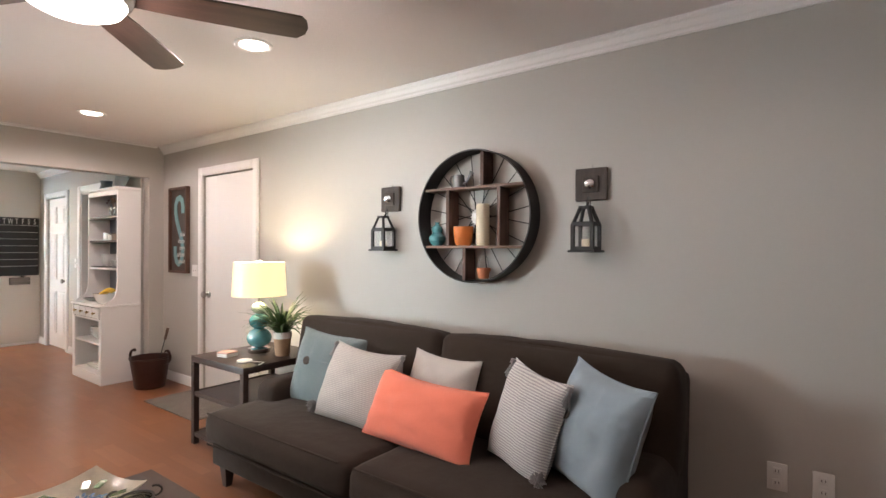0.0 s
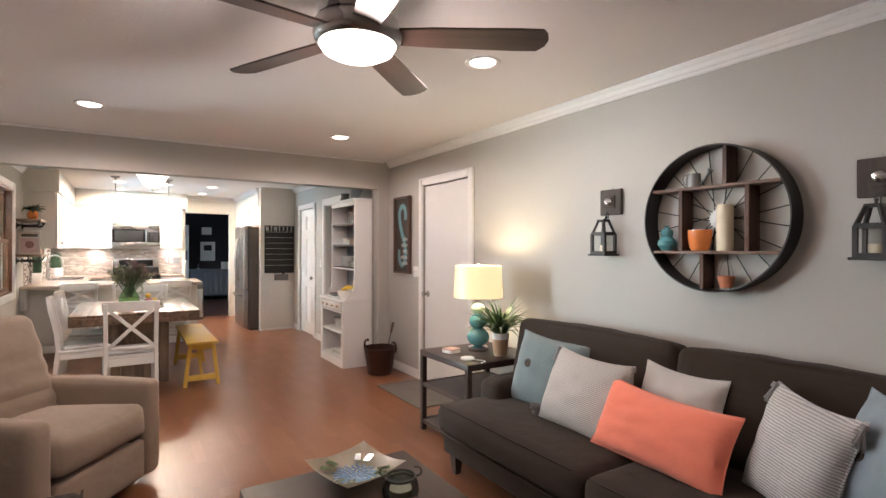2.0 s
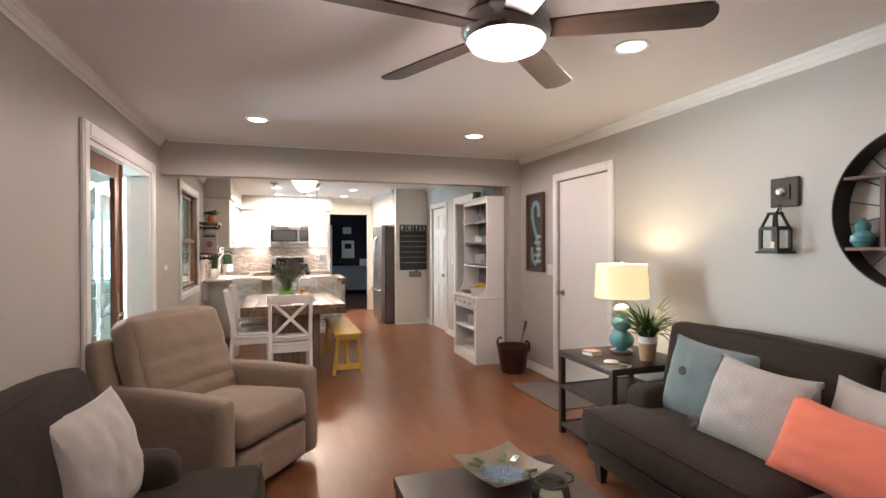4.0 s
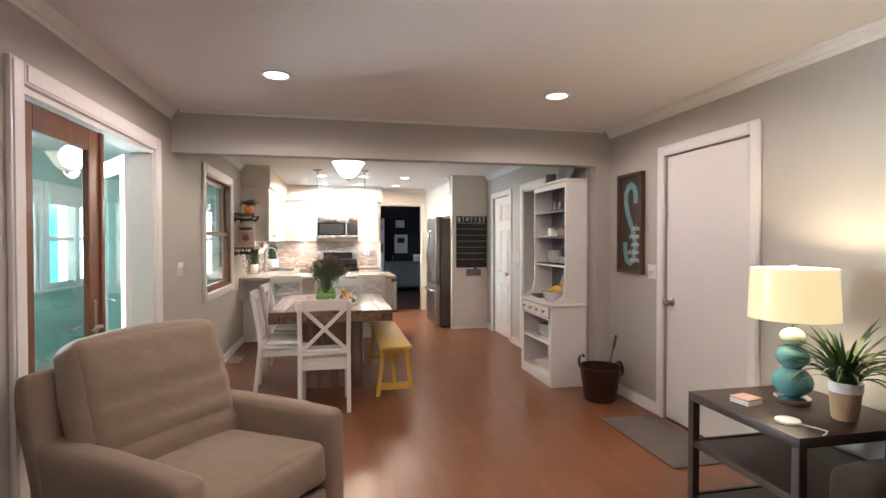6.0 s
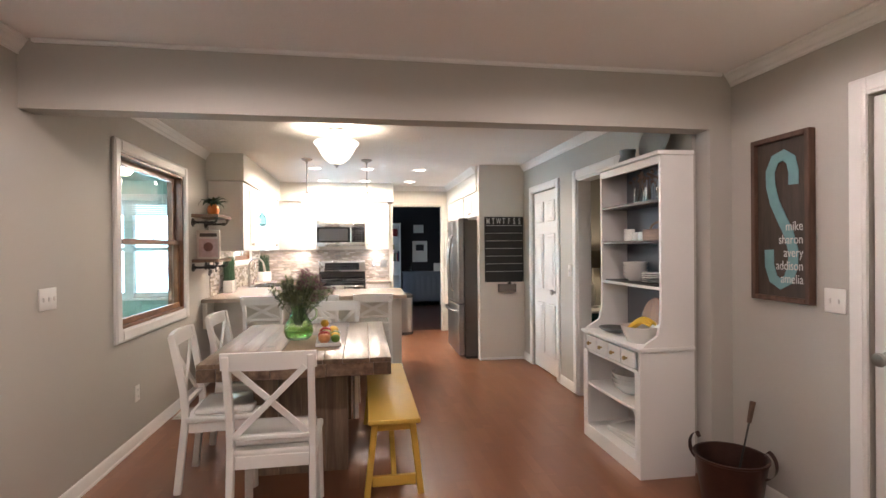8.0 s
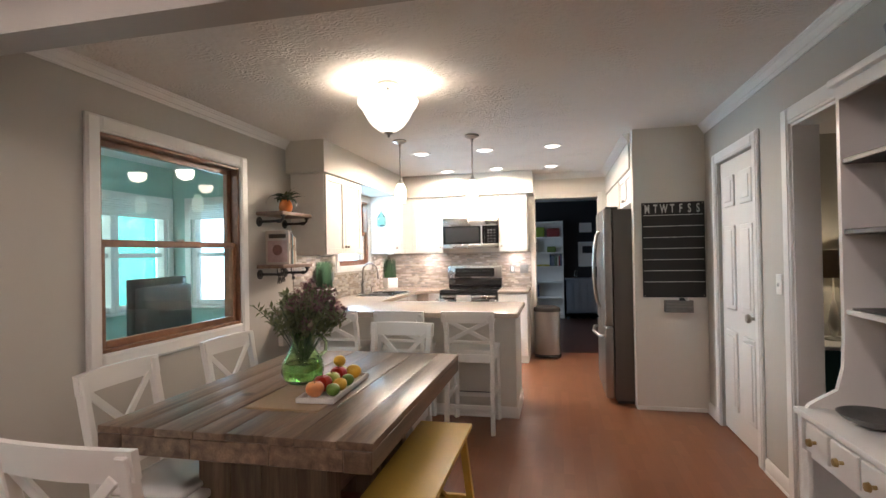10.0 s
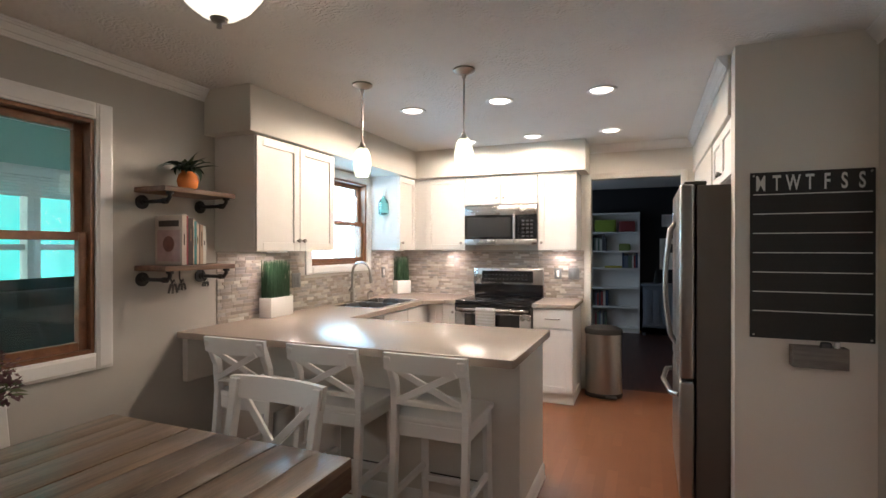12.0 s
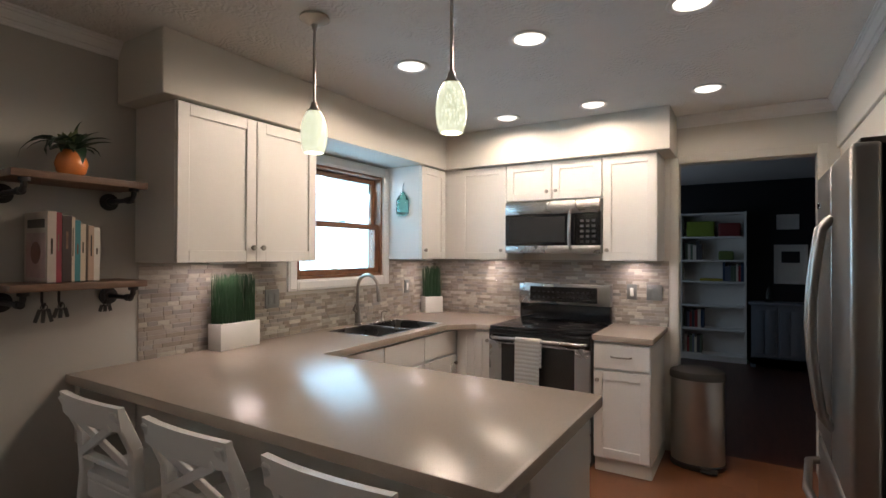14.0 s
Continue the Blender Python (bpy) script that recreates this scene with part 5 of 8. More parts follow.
for i, (w, d, h, z) in enumerate(((0.22, 0.16, 0.035, 0.0), (0.20, 0.15, 0.03, 0.035), (0.21, 0.16, 0.02, 0.065))):
    b_ = thing("book", "book with dark cover lying on a low shelf", "book", pose(-2.80, 3.02, 0.081 + z, 0, 0, 6 * i), "books under the side table")
    bm = B(); box(bm, -w / 2 + 0.004, w / 2 - 0.002, -d / 2 + 0.003, d / 2 - 0.003, 0.003, h - 0.003); part("pages", bm, CERAM, b_)
    bm = B(); box(bm, -w / 2, w / 2, -d / 2, d / 2, 0, 0.003); box(bm, -w / 2, w / 2, -d / 2, d / 2, h - 0.003, h); box(bm, -w / 2, -w / 2 + 0.004, -d / 2, d / 2, 0.003, h - 0.003); part("cover", bm, BLACKGL, b_)

# round wheel shelf on the wall
WX, WZ, WR = -1.246, 1.568, 0.385
wh = thing("wheel_shelf", "round black metal wheel shelf with spokes and wooden boards", "wall shelf", pose(WX, SOFA_Y, WZ))
bm = B(); lathe(bm, [(WR - 0.006, 0.0), (WR, 0.0), (WR, 0.118), (WR - 0.006, 0.118), (WR - 0.006, 0.0)], 72, pose(0, 0, 0, 90)); part("rim", bm, BLACK, wh)
for i in range(20):
    a = 2 * math.pi * (i + 0.5) / 20
    c0 = a + (0.35 if i % 2 else -0.35)
    bm = B(); rod(bm, (0.05 * math.cos(c0), -0.02, 0.05 * math.sin(c0)), ((WR - 0.006) * math.cos(a), -0.018, (WR - 0.006) * math.sin(a)), 0.003, seg=6); part("spoke", bm, BLACK, wh)
bm = B(); lathe(bm, [(0, 0.004), (0.055, 0.004), (0.055, 0.02), (0.022, 0.035), (0.022, 0.06), (0, 0.06)], 24, pose(0, 0, 0, 90)); part("hub", bm, CERAM, wh, "pale hub disc")
hz = lambda z: math.sqrt((WR - 0.008) ** 2 - z * z)
for z in (0.165, -0.178):
    bm = B(); box(bm, -hz(abs(z) + 0.008), hz(abs(z) + 0.008), -0.112, -0.006, z - 0.008, z + 0.008, 0.002, 1); b_ = part("shelf_board", bm, SHELFW, wh)
for x, z0, z1 in ((-0.165, -0.17, 0.157), (0.185, -0.17, 0.157), (0.075, 0.173, hz(0.09)), (-0.045, -hz(0.06), -0.186)):
    bm = B(); box(bm, x - 0.011, x + 0.011, -0.112, -0.006, z0, z1, 0.002, 1); part("divider", bm, WHEELW, wh)


def sitting(name, label, cat, x, z, y=-0.066):
    return thing(name, label, cat, pose(WX + x, SOFA_Y + y, WZ + z + 0.0085))


g = sitting("gourd_vase", "teal glazed gourd-shaped vase on a wheel shelf", "vase", -0.275, -0.178)
bm = B(); lathe(bm, [(0, 0), (0.03, 0), (0.052, 0.03), (0.050, 0.055), (0.028, 0.078), (0.034, 0.098), (0.030, 0.115), (0.012, 0.128), (0.014, 0.142), (0.010, 0.142), (0, 0.128)], 30); part("body", bm, TEAL_C, g)
g = sitting("flower_pot", "orange ceramic pot on a wheel shelf", "pot", -0.08, -0.178)
bm = B(); lathe(bm, [(0, 0), (0.042, 0), (0.052, 0.02), (0.059, 0.07), (0.060, 0.112), (0.055, 0.112), (0.050, 0.03), (0, 0.02)], 32); part("body", bm, ORANGE_C, g)
g = sitting("pillar_candle", "tall ivory pillar candle on a wheel shelf", "candle", 0.055, -0.178)
bm = B(); lathe(bm, [(0, 0), (0.038, 0), (0.039, 0.004), (0.039, 0.234), (0.036, 0.240), (0.030, 0.234), (0, 0.230)], 28); part("wax", bm, WAX, g)
bm = B(); rod(bm, (0, 0, 0.229), (0, 0, 0.246), 0.0015, seg=6); part("wick", bm, BLACK, g)
g = sitting("watering_can", "small galvanised tin watering can", "watering can", -0.115, 0.165)
bm = B(); lathe(bm, [(0, 0), (0.038, 0), (0.034, 0.075), (0.030, 0.075), (0.033, 0.006), (0, 0.006)], 24); part("body", bm, TIN, g)
bm = B(); tube(bm, [(0.03, 0, 0.02), (0.06, 0, 0.035), (0.085, 0, 0.075)], 0.007, 10); rod(bm, (0.083, 0, 0.072), (0.094, 0, 0.088), 0.008, 0.017); part("spout", bm, TIN, g)
bm = B(); tube(bm, [(-0.030, 0, 0.07), (-0.055, 0, 0.072), (-0.064, 0, 0.05), (-0.055, 0, 0.025), (-0.035, 0, 0.018)], 0.004, 8); part("handle", bm, TIN, g)
g = thing("terracotta_pot", "little terracotta pot with a wire handle", "pot", pose(WX + 0.062, SOFA_Y - 0.066, WZ - hz(0.062) + 0.013))
bm = B(); lathe(bm, [(0, 0), (0.030, 0), (0.036, 0.042), (0.041, 0.042), (0.041, 0.060), (0.035, 0.060), (0.030, 0.01), (0, 0.008)], 24); part("body", bm, TERRA, g)
bm = B(); tube(bm, [(0.036 * math.cos(t), 0, 0.055 + 0.085 * math.sin(t)) for t in [i * math.pi / 12 for i in range(13)]], 0.0018, 6); part("wire_handle", bm, TIN, g)


# wall lanterns
def lantern(x):
    s = thing("wall_lantern", "black metal candle lantern hanging from a square wall plate", "lantern", pose(x, SOFA_Y, 1.71), "pair of wall lanterns")
    bm = B(); box(bm, -0.083, 0.083, -0.024, 0, -0.083, 0.083, 0.004, 1); box(bm, -0.042, 0.042, -0.034, -0.022, -0.042, 0.042, 0.004, 1); part("wall_plate", bm, SIGNW, s, "dark wooden back plate")
    bm = B(); rod(bm, (0, 0.0, 0.10), (0, -0.006, 0.07), 0.003); part("nail", bm, NICKEL, s)
    bm = B(); lathe(bm, [(0, 0.03), (0.020, 0.032), (0.024, 0.042), (0.014, 0.050), (0.020, 0.062), (0, 0.070)], 18, pose(0, 0, 0, 90)); part("knob_hook", bm, CHROME, s, "glass knob hook")
    bm = B(); tube(bm, [(0.010 * math.cos(t), -0.055, -0.095 + 0.028 * math.sin(t)) for t in [i * math.pi / 8 for i in range(16)]], 0.003, 6, closed=True); part("hanging_ring", bm, BLACK, s)
    c = Vector((0, -0.088, 0))
    zt, zm, zb, h = -0.125, -0.205, -0.335, 0.049
    bm = B(); box(bm, -0.070, 0.070, c.y - 0.070, c.y + 0.070, zb - 0.012, zb, 0.003, 1); part("lantern_base", bm, BLACK, s)
    for sx in (-1, 1):
        for sy in (-1, 1):
            bm = B()
            box(bm, sx * h - 0.009, sx * h + 0.009, c.y + sy * h - 0.009, c.y + sy * h + 0.009, zb, zm, 0.001, 1)
            bar(bm, (sx * h, c.y + sy * h, zm - 0.004), (sx * 0.022, c.y + sy * 0.022, zt), 0.015, 0.015, 0.001)
            part("lantern_post", bm, BLACK, s)
    for z in (zm, zb + 0.008):
        for sg in (-1, 1):
            bm = B(); box(bm, -h, h, c.y + sg * h - 0.008, c.y + sg * h + 0.008, z - 0.010, z + 0.010); part("lantern_rail", bm, BLACK, s)
            bm = B(); box(bm, sg * h - 0.0078, sg * h + 0.0078, c.y - h, c.y + h, z - 0.0098, z + 0.0098); part("lantern_rail", bm, BLACK, s)
    bm = B(); box(bm, -0.030, 0.030, c.y - 0.030, c.y + 0.030, zt - 0.004, zt + 0.010, 0.003, 1); rod(bm, (0, c.y, zt), (0, c.y + 0.03, zt + 0.03), 0.006); part("lantern_cap", bm, BLACK, s)
    for sg in (-1, 1):
        bm = B(); box(bm, -h + 0.007, h - 0.007, c.y + sg * h - 0.0015, c.y + sg * h + 0.0015, zb + 0.015, zm - 0.007); p_ = part("pane", bm, CLEARGL, s, "clear glass pane"); p_.visible_shadow = False
        bm = B(); box(bm, sg * h - 0.0015, sg * h + 0.0015, c.y - h + 0.007, c.y + h - 0.007, zb + 0.015, zm - 0.007); p_ = part("pane", bm, CLEARGL, s, "clear glass pane"); p_.visible_shadow = False
    bm = B(); rod(bm, (0, c.y, zb), (0, c.y, zb + 0.055), 0.022, seg=18); part("candle", bm, WAX, s)


lantern(-1.955)
lantern(-0.570)

# framed letter sign
sg = thing("framed_sign", "dark wooden framed sign with a teal letter and pale words", "sign", pose(-4.865, SOFA_Y, 1.560))
bm = B(); box(bm, -0.165, 0.165, -0.020, -0.004, -0.415, 0.415); part("board", bm, SIGNW, sg)
for q in ((-0.186, -0.160, -0.436, 0.436), (0.160, 0.186, -0.436, 0.436), (-0.160, 0.160, 0.410, 0.436), (-0.160, 0.160, -0.436, -0.410)):
    bm = B(); box(bm, q[0], q[1], -0.045, -0.002, q[2], q[3], 0.003, 1); part("frame_side", bm, WHEELW, sg)
bm = B()
pts = [(0.075, 0.17), (0.077, 0.235), (0.060, 0.300), (0.015, 0.330), (-0.040, 0.315), (-0.072, 0.255), (-0.070, 0.180), (-0.045, 0.09), (-0.005, 0.01), (0.045, -0.08), (0.072, -0.17), (0.070, -0.25), (0.040, -0.32), (-0.010, -0.345), (-0.055, -0.32), (-0.080, -0.25), (-0.082, -0.165)]
ring = []
for i, (x, z) in enumerate(pts):
    a, c = pts[max(0, i - 1)], pts[min(len(pts) - 1, i + 1)]
    t = Vector((c[0] - a[0], c[1] - a[1])).normalized()
    nrm = Vector((-t.y, t.x)) * 0.030
    ring.append([bm.verts.new((x + s_ * nrm.x, d_, z + s_ * nrm.y)) for s_, d_ in ((-1, -0.019), (1, -0.019), (1, -0.0235), (-1, -0.0235))])
for a, b in zip(ring, ring[1:]):
    for q in range(4):
        bm.faces.new((a[q], a[(q + 1) % 4], b[(q + 1) % 4], b[q]))
bm.faces.new(ring[0]); bm.faces.new(ring[-1][::-1])
bmesh.ops.recalc_face_normals(bm, faces=bm.faces)
part("painted_letter", bm, plain("teal_sign_paint", (0.17, 0.33, 0.35), 0.7, var=0.2, scale=20, fine=80), sg, "large teal painted letter")
for i, word in enumerate(("mike", "sharon", "avery", "addison", "amelia")):
    lettering("words", word, 0.068, CHALKW, sg, (0.135, -0.0255, -0.045 - 0.068 * i), align="RIGHT", depth=0.0006, squeeze=0.8)

outlet(pose(-4.58, SOFA_Y, 1.155), "switch", 2)
outlet(pose(0.225, SOFA_Y, 0.43), "outlet")
outlet(pose(0.380, SOFA_Y, 0.43), "outlet")
outlet(pose(-5.46, WIN_Y, 1.17, 0, 0, 180), "switch", 3)
outlet(pose(-6.50, WIN_Y, 0.38, 0, 0, 180), "outlet")
outlet(pose(-7.25, DIN_Y, 1.18), "switch", 1)

# metal bucket with a poker, doormat, floor vent
bk = thing("metal_bucket", "dark copper bucket with two strap handles standing by the wall", "bucket", pose(-4.95, 3.27, 0))
bm = B(); lathe(bm, [(0, 0), (0.130, 0), (0.136, 0.008), (0.176, 0.285), (0.184, 0.290), (0.184, 0.300), (0.172, 0.300), (0.132, 0.012), (0, 0.010)], 40); part("body", bm, COPPER, bk)
for sgn in (-1, 1):
    bm = B()
    prev = None
    for i in range(13):
        t = math.pi * i / 12
        c0 = Vector((sgn * (0.165 + 0.055 * math.sin(t)), 0, 0.225 + 0.075 * (1 - math.cos(t)) - (0.03 if i == 12 else 0)))
        pr = [bm.verts.new(c0 + Vector((0, s_, 0))) for s_ in (-0.020, 0.020)]
        if prev:
            bm.faces.new((prev[0], prev[1], pr[1], pr[0]))
        prev = pr
    bmesh.ops.solidify(bm, geom=bm.faces[:], thickness=0.005)
    h_ = part("strap_handle", bm, COPPER, bk); h_.matrix_basis = pose(0, 0, 0, 0, 0, 28)
pk = thing("fire_poker", "black iron poker leaning in the bucket", "poker", pose(-4.99, 3.31, 0.012))
bm = B(); rod(bm, (0, 0, 0), (-0.035, 0.135, 0.42), 0.005); part("shaft", bm, BLACK, pk)
bm = B(); rod(bm, (-0.035, 0.135, 0.42), (-0.044, 0.168, 0.535), 0.012, 0.015); part("grip", bm, WHEELW, pk)
bm = B(); soft_box(bm, 0.88, 0.46, 0.010, 0.004, 0, 6); single("doormat", bm, MAT_F, "grey-brown doormat in front of the white door", "doormat", pose(-4.04, 3.245, 0.0055))
vt = thing("floor_vent", "cream metal floor vent by the baseboard", "vent", pose(-7.19, -0.19, 0.0))
bm = B(); box(bm, -0.15, 0.15, -0.065, 0.065, 0.0005, 0.006, 0.002, 1); part("frame", bm, CERAM, vt)
for i in range(7):
    bm = B(); box(bm, -0.13 + 0.04 * i, -0.108 + 0.04 * i, -0.05, 0.05, 0.0055, 0.0075); part("slat", bm, GROUT, vt)


# ---- dining area ----
TX0, TX1, TY0, TY1, TZ = -7.12, -5.60, 0.38, 1.50, 0.76
tb = thing("dining_table", "chunky reclaimed wood dining table on plank pedestals", "dining table", pose((TX0 + TX1) / 2, (TY0 + TY1) / 2, 0))
L2, W2 = (TX1 - TX0) / 2, (TY1 - TY0) / 2
widths = [0.150, 0.115, 0.170, 0.135, 0.160, 0.120, 0.165, 0.135]
k = 2 * W2 / sum(widths)
y = -W2
for i, w in enumerate(widths):
    w *= k
    bm = B(); box(bm, -L2 + 0.004 * (i % 3), L2 - 0.003 * ((i + 1) % 3), y + 0.0012, y + w - 0.0012, TZ - 0.028, TZ + 0.0012 * ((i * 7) % 3 - 1), 0.0025, 2); part("plank", bm, RECLAIM, tb)
    y += w
for sy in (-1, 1):
    bm = B(); box(bm, -L2, L2, sy * (W2 - 0.055) - 0.052, sy * (W2 - 0.055) + 0.052, TZ - 0.105, TZ - 0.029, 0.003, 1); part("edge_beam", bm, RECLAIM, tb)
for sx in (-1, 1):
    y = -W2 + 0.108
    for w in (0.31, 0.33, 0.29):
        w *= (2 * W2 - 0.216) / 0.93
        bm = B(); box(bm, sx * (L2 - 0.055) - 0.052, sx * (L2 - 0.055) + 0.052, y + 0.001, y + w - 0.001, TZ - 0.105, TZ - 0.029, 0.003, 1); part("end_block", bm, RECLAIM, tb)
        y += w
for sx in (-0.48, 0.48):
    y = -0.29
    for w in (0.15, 0.14, 0.15, 0.14):
        bm = B(); box(bm, sx - 0.06, sx + 0.06, y + 0.001, y + w - 0.001, 0.0, TZ - 0.030, 0.003, 1); part("pedestal_plank", bm, RECLAIMV, tb)
        y += w
bm = B(); box(bm, -0.42, 0.42, -0.05, 0.05, 0.16, 0.26, 0.003, 1); part("stretcher", bm, RECLAIM, tb)


def cross_chair(m, seat=0.445, top=0.935, label="white painted dining chair with a cross back", name="dining_chair", group="chairs round the table", w=0.43, rungs=False):
    """Faces +y; the seat's centre is over the origin."""
    c = thing(name, label, "stool" if rungs else "chair", m, group)
    d = 0.36 if rungs else 0.40
    bm = B(); box(bm, -w / 2, w / 2, -d / 2, d / 2 + 0.015, seat - 0.032, seat, 0.009, 2); part("seat", bm, CHAIRW, c)
    if not rungs:
        bm = B(); soft_box(bm, w * 0.86, d * 0.82, 0.035, 0.014, 0.006, 8, pose(0, 0.01, seat + 0.017)); part("seat_pad", bm, CERAM, c, "white seat pad")
    hb = seat - 0.03
    for sx in (-1, 1):
        bm = B(); bar(bm, (sx * (w / 2 - 0.022), d / 2 - 0.02, 0), (sx * (w / 2 - 0.028), d / 2 - 0.03, hb), 0.036, 0.036); part("front_leg", bm, CHAIRW, c)
        bm = B()
        p = [(sx * (w / 2 - 0.020), -d / 2 - 0.045, 0), (sx * (w / 2 - 0.022), -d / 2 + 0.005, seat), (sx * (w / 2 - 0.022), -d / 2 - 0.005, seat + 0.15), (sx * (w / 2 - 0.020), -d / 2 - 0.065, top - 0.02)]
        for a, b in zip(p, p[1:]):
            bar(bm, a, Vector(b) + (Vector(b) - Vector(a)).normalized() * 0.006, 0.034, 0.040, 0.004)
        part("back_post", bm, CHAIRW, c)
    for y in (-d / 2 + 0.01, d / 2 - 0.03):
        bm = B(); box(bm, -w / 2 + 0.04, w / 2 - 0.04, y - 0.011, y + 0.011, seat - 0.095, seat - 0.030, 0.003, 1); part("apron", bm, CHAIRW, c)
    for sx in (-1, 1):
        bm = B(); box(bm, sx * (w / 2 - 0.026) - 0.011, sx * (w / 2 - 0.026) + 0.011, -d / 2 + 0.02, d / 2 - 0.04, seat - 0.095, seat - 0.030, 0.003, 1); part("side_apron", bm, CHAIRW, c)
    # bowed top rail
    bm = B()
    n = 8
    sec = []
    for i in range(n + 1):
        u = 2 * i / n - 1
        x, y0 = u * (w / 2 + 0.006), -d / 2 - 0.052 - 0.022 * (1 - u * u)
        lo, hi = top - 0.088 + 0.004 * u * u, top - 0.004 * u * u
        sec.append([bm.verts.new(v) for v in ((x, y0 - 0.011, lo), (x, y0 + 0.011, lo + 0.002), (x, y0 - 0.001, hi), (x, y0 - 0.023, hi))])
    for a, b in zip(sec, sec[1:]):
        for q in range(4):
            bm.faces.new((a[q], b[q], b[(q + 1) % 4], a[(q + 1) % 4]))
    bm.faces.new(sec[0]); bm.faces.new(sec[-1][::-1])
    bmesh.ops.recalc_face_normals(bm, faces=bm.faces)
    part("top_rail", bm, CHAIRW, c)
    zl, zh = seat + 0.075, top - 0.085
    bm = B(); bar(bm, (-w / 2 + 0.035, -d / 2 - 0.006, seat + 0.065), (w / 2 - 0.035, -d / 2 - 0.006, seat + 0.065), 0.034, 0.020); part("lower_rail", bm, CHAIRW, c)
    for sx in (-1, 1):
        bm = B(); bar(bm, (sx * (-w / 2 + 0.045), -d / 2 - 0.008 - 0.007 * (sx + 1), zl), (sx * (w / 2 - 0.045), -d / 2 - 0.058 - 0.007 * (sx + 1), zh + 0.01), 0.030, 0.014, 0.002, (0, 1, 0)); part("cross_slat", bm, CHAIRW, c)
    if rungs:
        for z, (a, b) in ((0.20, ((-w / 2 + 0.03, d / 2 - 0.025), (w / 2 - 0.03, d / 2 - 0.025))), (0.20, ((-w / 2 + 0.03, -d / 2 - 0.022), (w / 2 - 0.03, -d / 2 - 0.022))),
                          (0.27, ((-w / 2 + 0.026, -d / 2 - 0.015), (-w / 2 + 0.026, d / 2 - 0.03))), (0.27, ((w / 2 - 0.026, -d / 2 - 0.015), (w / 2 - 0.026, d / 2 - 0.03)))):
            bm = B(); bar(bm, (*a, z), (*b, z), 0.022, 0.034); part("rung", bm, CHAIRW, c)
        bm = B(); box(bm, -w / 2 + 0.05, w / 2 - 0.05, d / 2 - 0.014, d / 2 - 0.010, 0.205, 0.222); part("foot_plate", bm, BLACK, c, "dark metal foot guard")
    return c


ch0 = cross_chair(pose(-5.30, 0.885, 0, 0, 0, 90))
copy_thing(ch0, pose(-5.87, 0.49, 0, 0, 0, 3))
copy_thing(ch0, pose(-6.60, 0.49, 0, 0, 0, -2))
copy_thing(ch0, pose(-6.985, 1.08, 0, 0, 0, -92))

# yellow bench
be = thing("bench", "worn yellow painted wooden bench with splayed legs", "bench", pose(-6.04, 1.50, 0))
bm = B(); box(bm, -0.69, 0.69, -0.145, 0.145, 0.435, 0.462, 0.005, 2); part("seat", bm, YELLOW, be)
for sx in (-1, 1):
    for sy in (-1, 1):
        bm = B(); bar(bm, (sx * 0.60, sy * 0.155, 0.0), (sx * 0.60, sy * 0.105, 0.436), 0.042, 0.036); part("leg", bm, YELLOW, be)
    bm = B(); box(bm, sx * 0.60 - 0.012, sx * 0.60 + 0.012, -0.125, 0.125, 0.055, 0.115, 0.004, 1); part("cross_rail", bm, YELLOW, be)
    bm = B(); box(bm, sx * 0.60 - 0.012, sx * 0.60 + 0.012, -0.10, 0.10, 0.375, 0.436, 0.003, 1); part("upper_rail", bm, YELLOW, be)
    bm = B(); bar(bm, (sx * 0.60, 0, 0.10), (sx * 0.16, 0, 0.43), 0.030, 0.022); part("brace", bm, YELLOW, be)

# runner, tray of fruit, vase of flowers
rn = thing("table_runner", "brown burlap table runner with a frayed edge", "table runner", pose(-6.16, 0.99, TZ + 0.0015))
bm = B(); box(bm, -0.27, 0.27, -0.17, 0.17, 0, 0.003, 0.001, 1); part("cloth", bm, RUNNER_F, rn)
rnd = random.Random(8)
for sx in (-1, 1):
    bm = B()
    box(bm, *sorted((sx * 0.268, sx * 0.272)), -0.169, 0.169, 0.0005, 0.0032)
    for i in range(60):
        y = -0.168 + 0.336 * i / 59
        rod(bm, (sx * 0.268, y, 0.002), (sx * (0.288 + rnd.uniform(-0.006, 0.01)), y + rnd.uniform(-0.004, 0.004), 0.001), 0.0018, seg=4)
    part("fringe", bm, RUNNER_F, rn)
tr = thing("tray", "long white ceramic tray holding fruit", "tray", pose(-6.20, 1.09, TZ + 0.0055, 0, 0, 3))
bm = B(); box(bm, -0.23, 0.23, -0.078, 0.078, 0, 0.008, 0.003, 2); part("tray_base", bm, CERAM, tr)
for q in ((-0.237, -0.223, -0.085, 0.085), (0.223, 0.237, -0.085, 0.085), (-0.223, 0.223, -0.085, -0.072), (-0.223, 0.223, 0.072, 0.085)):
    bm = B(); box(bm, q[0], q[1], q[2], q[3], 0.002, 0.026, 0.004, 2); part("tray_rim", bm, CERAM, tr)


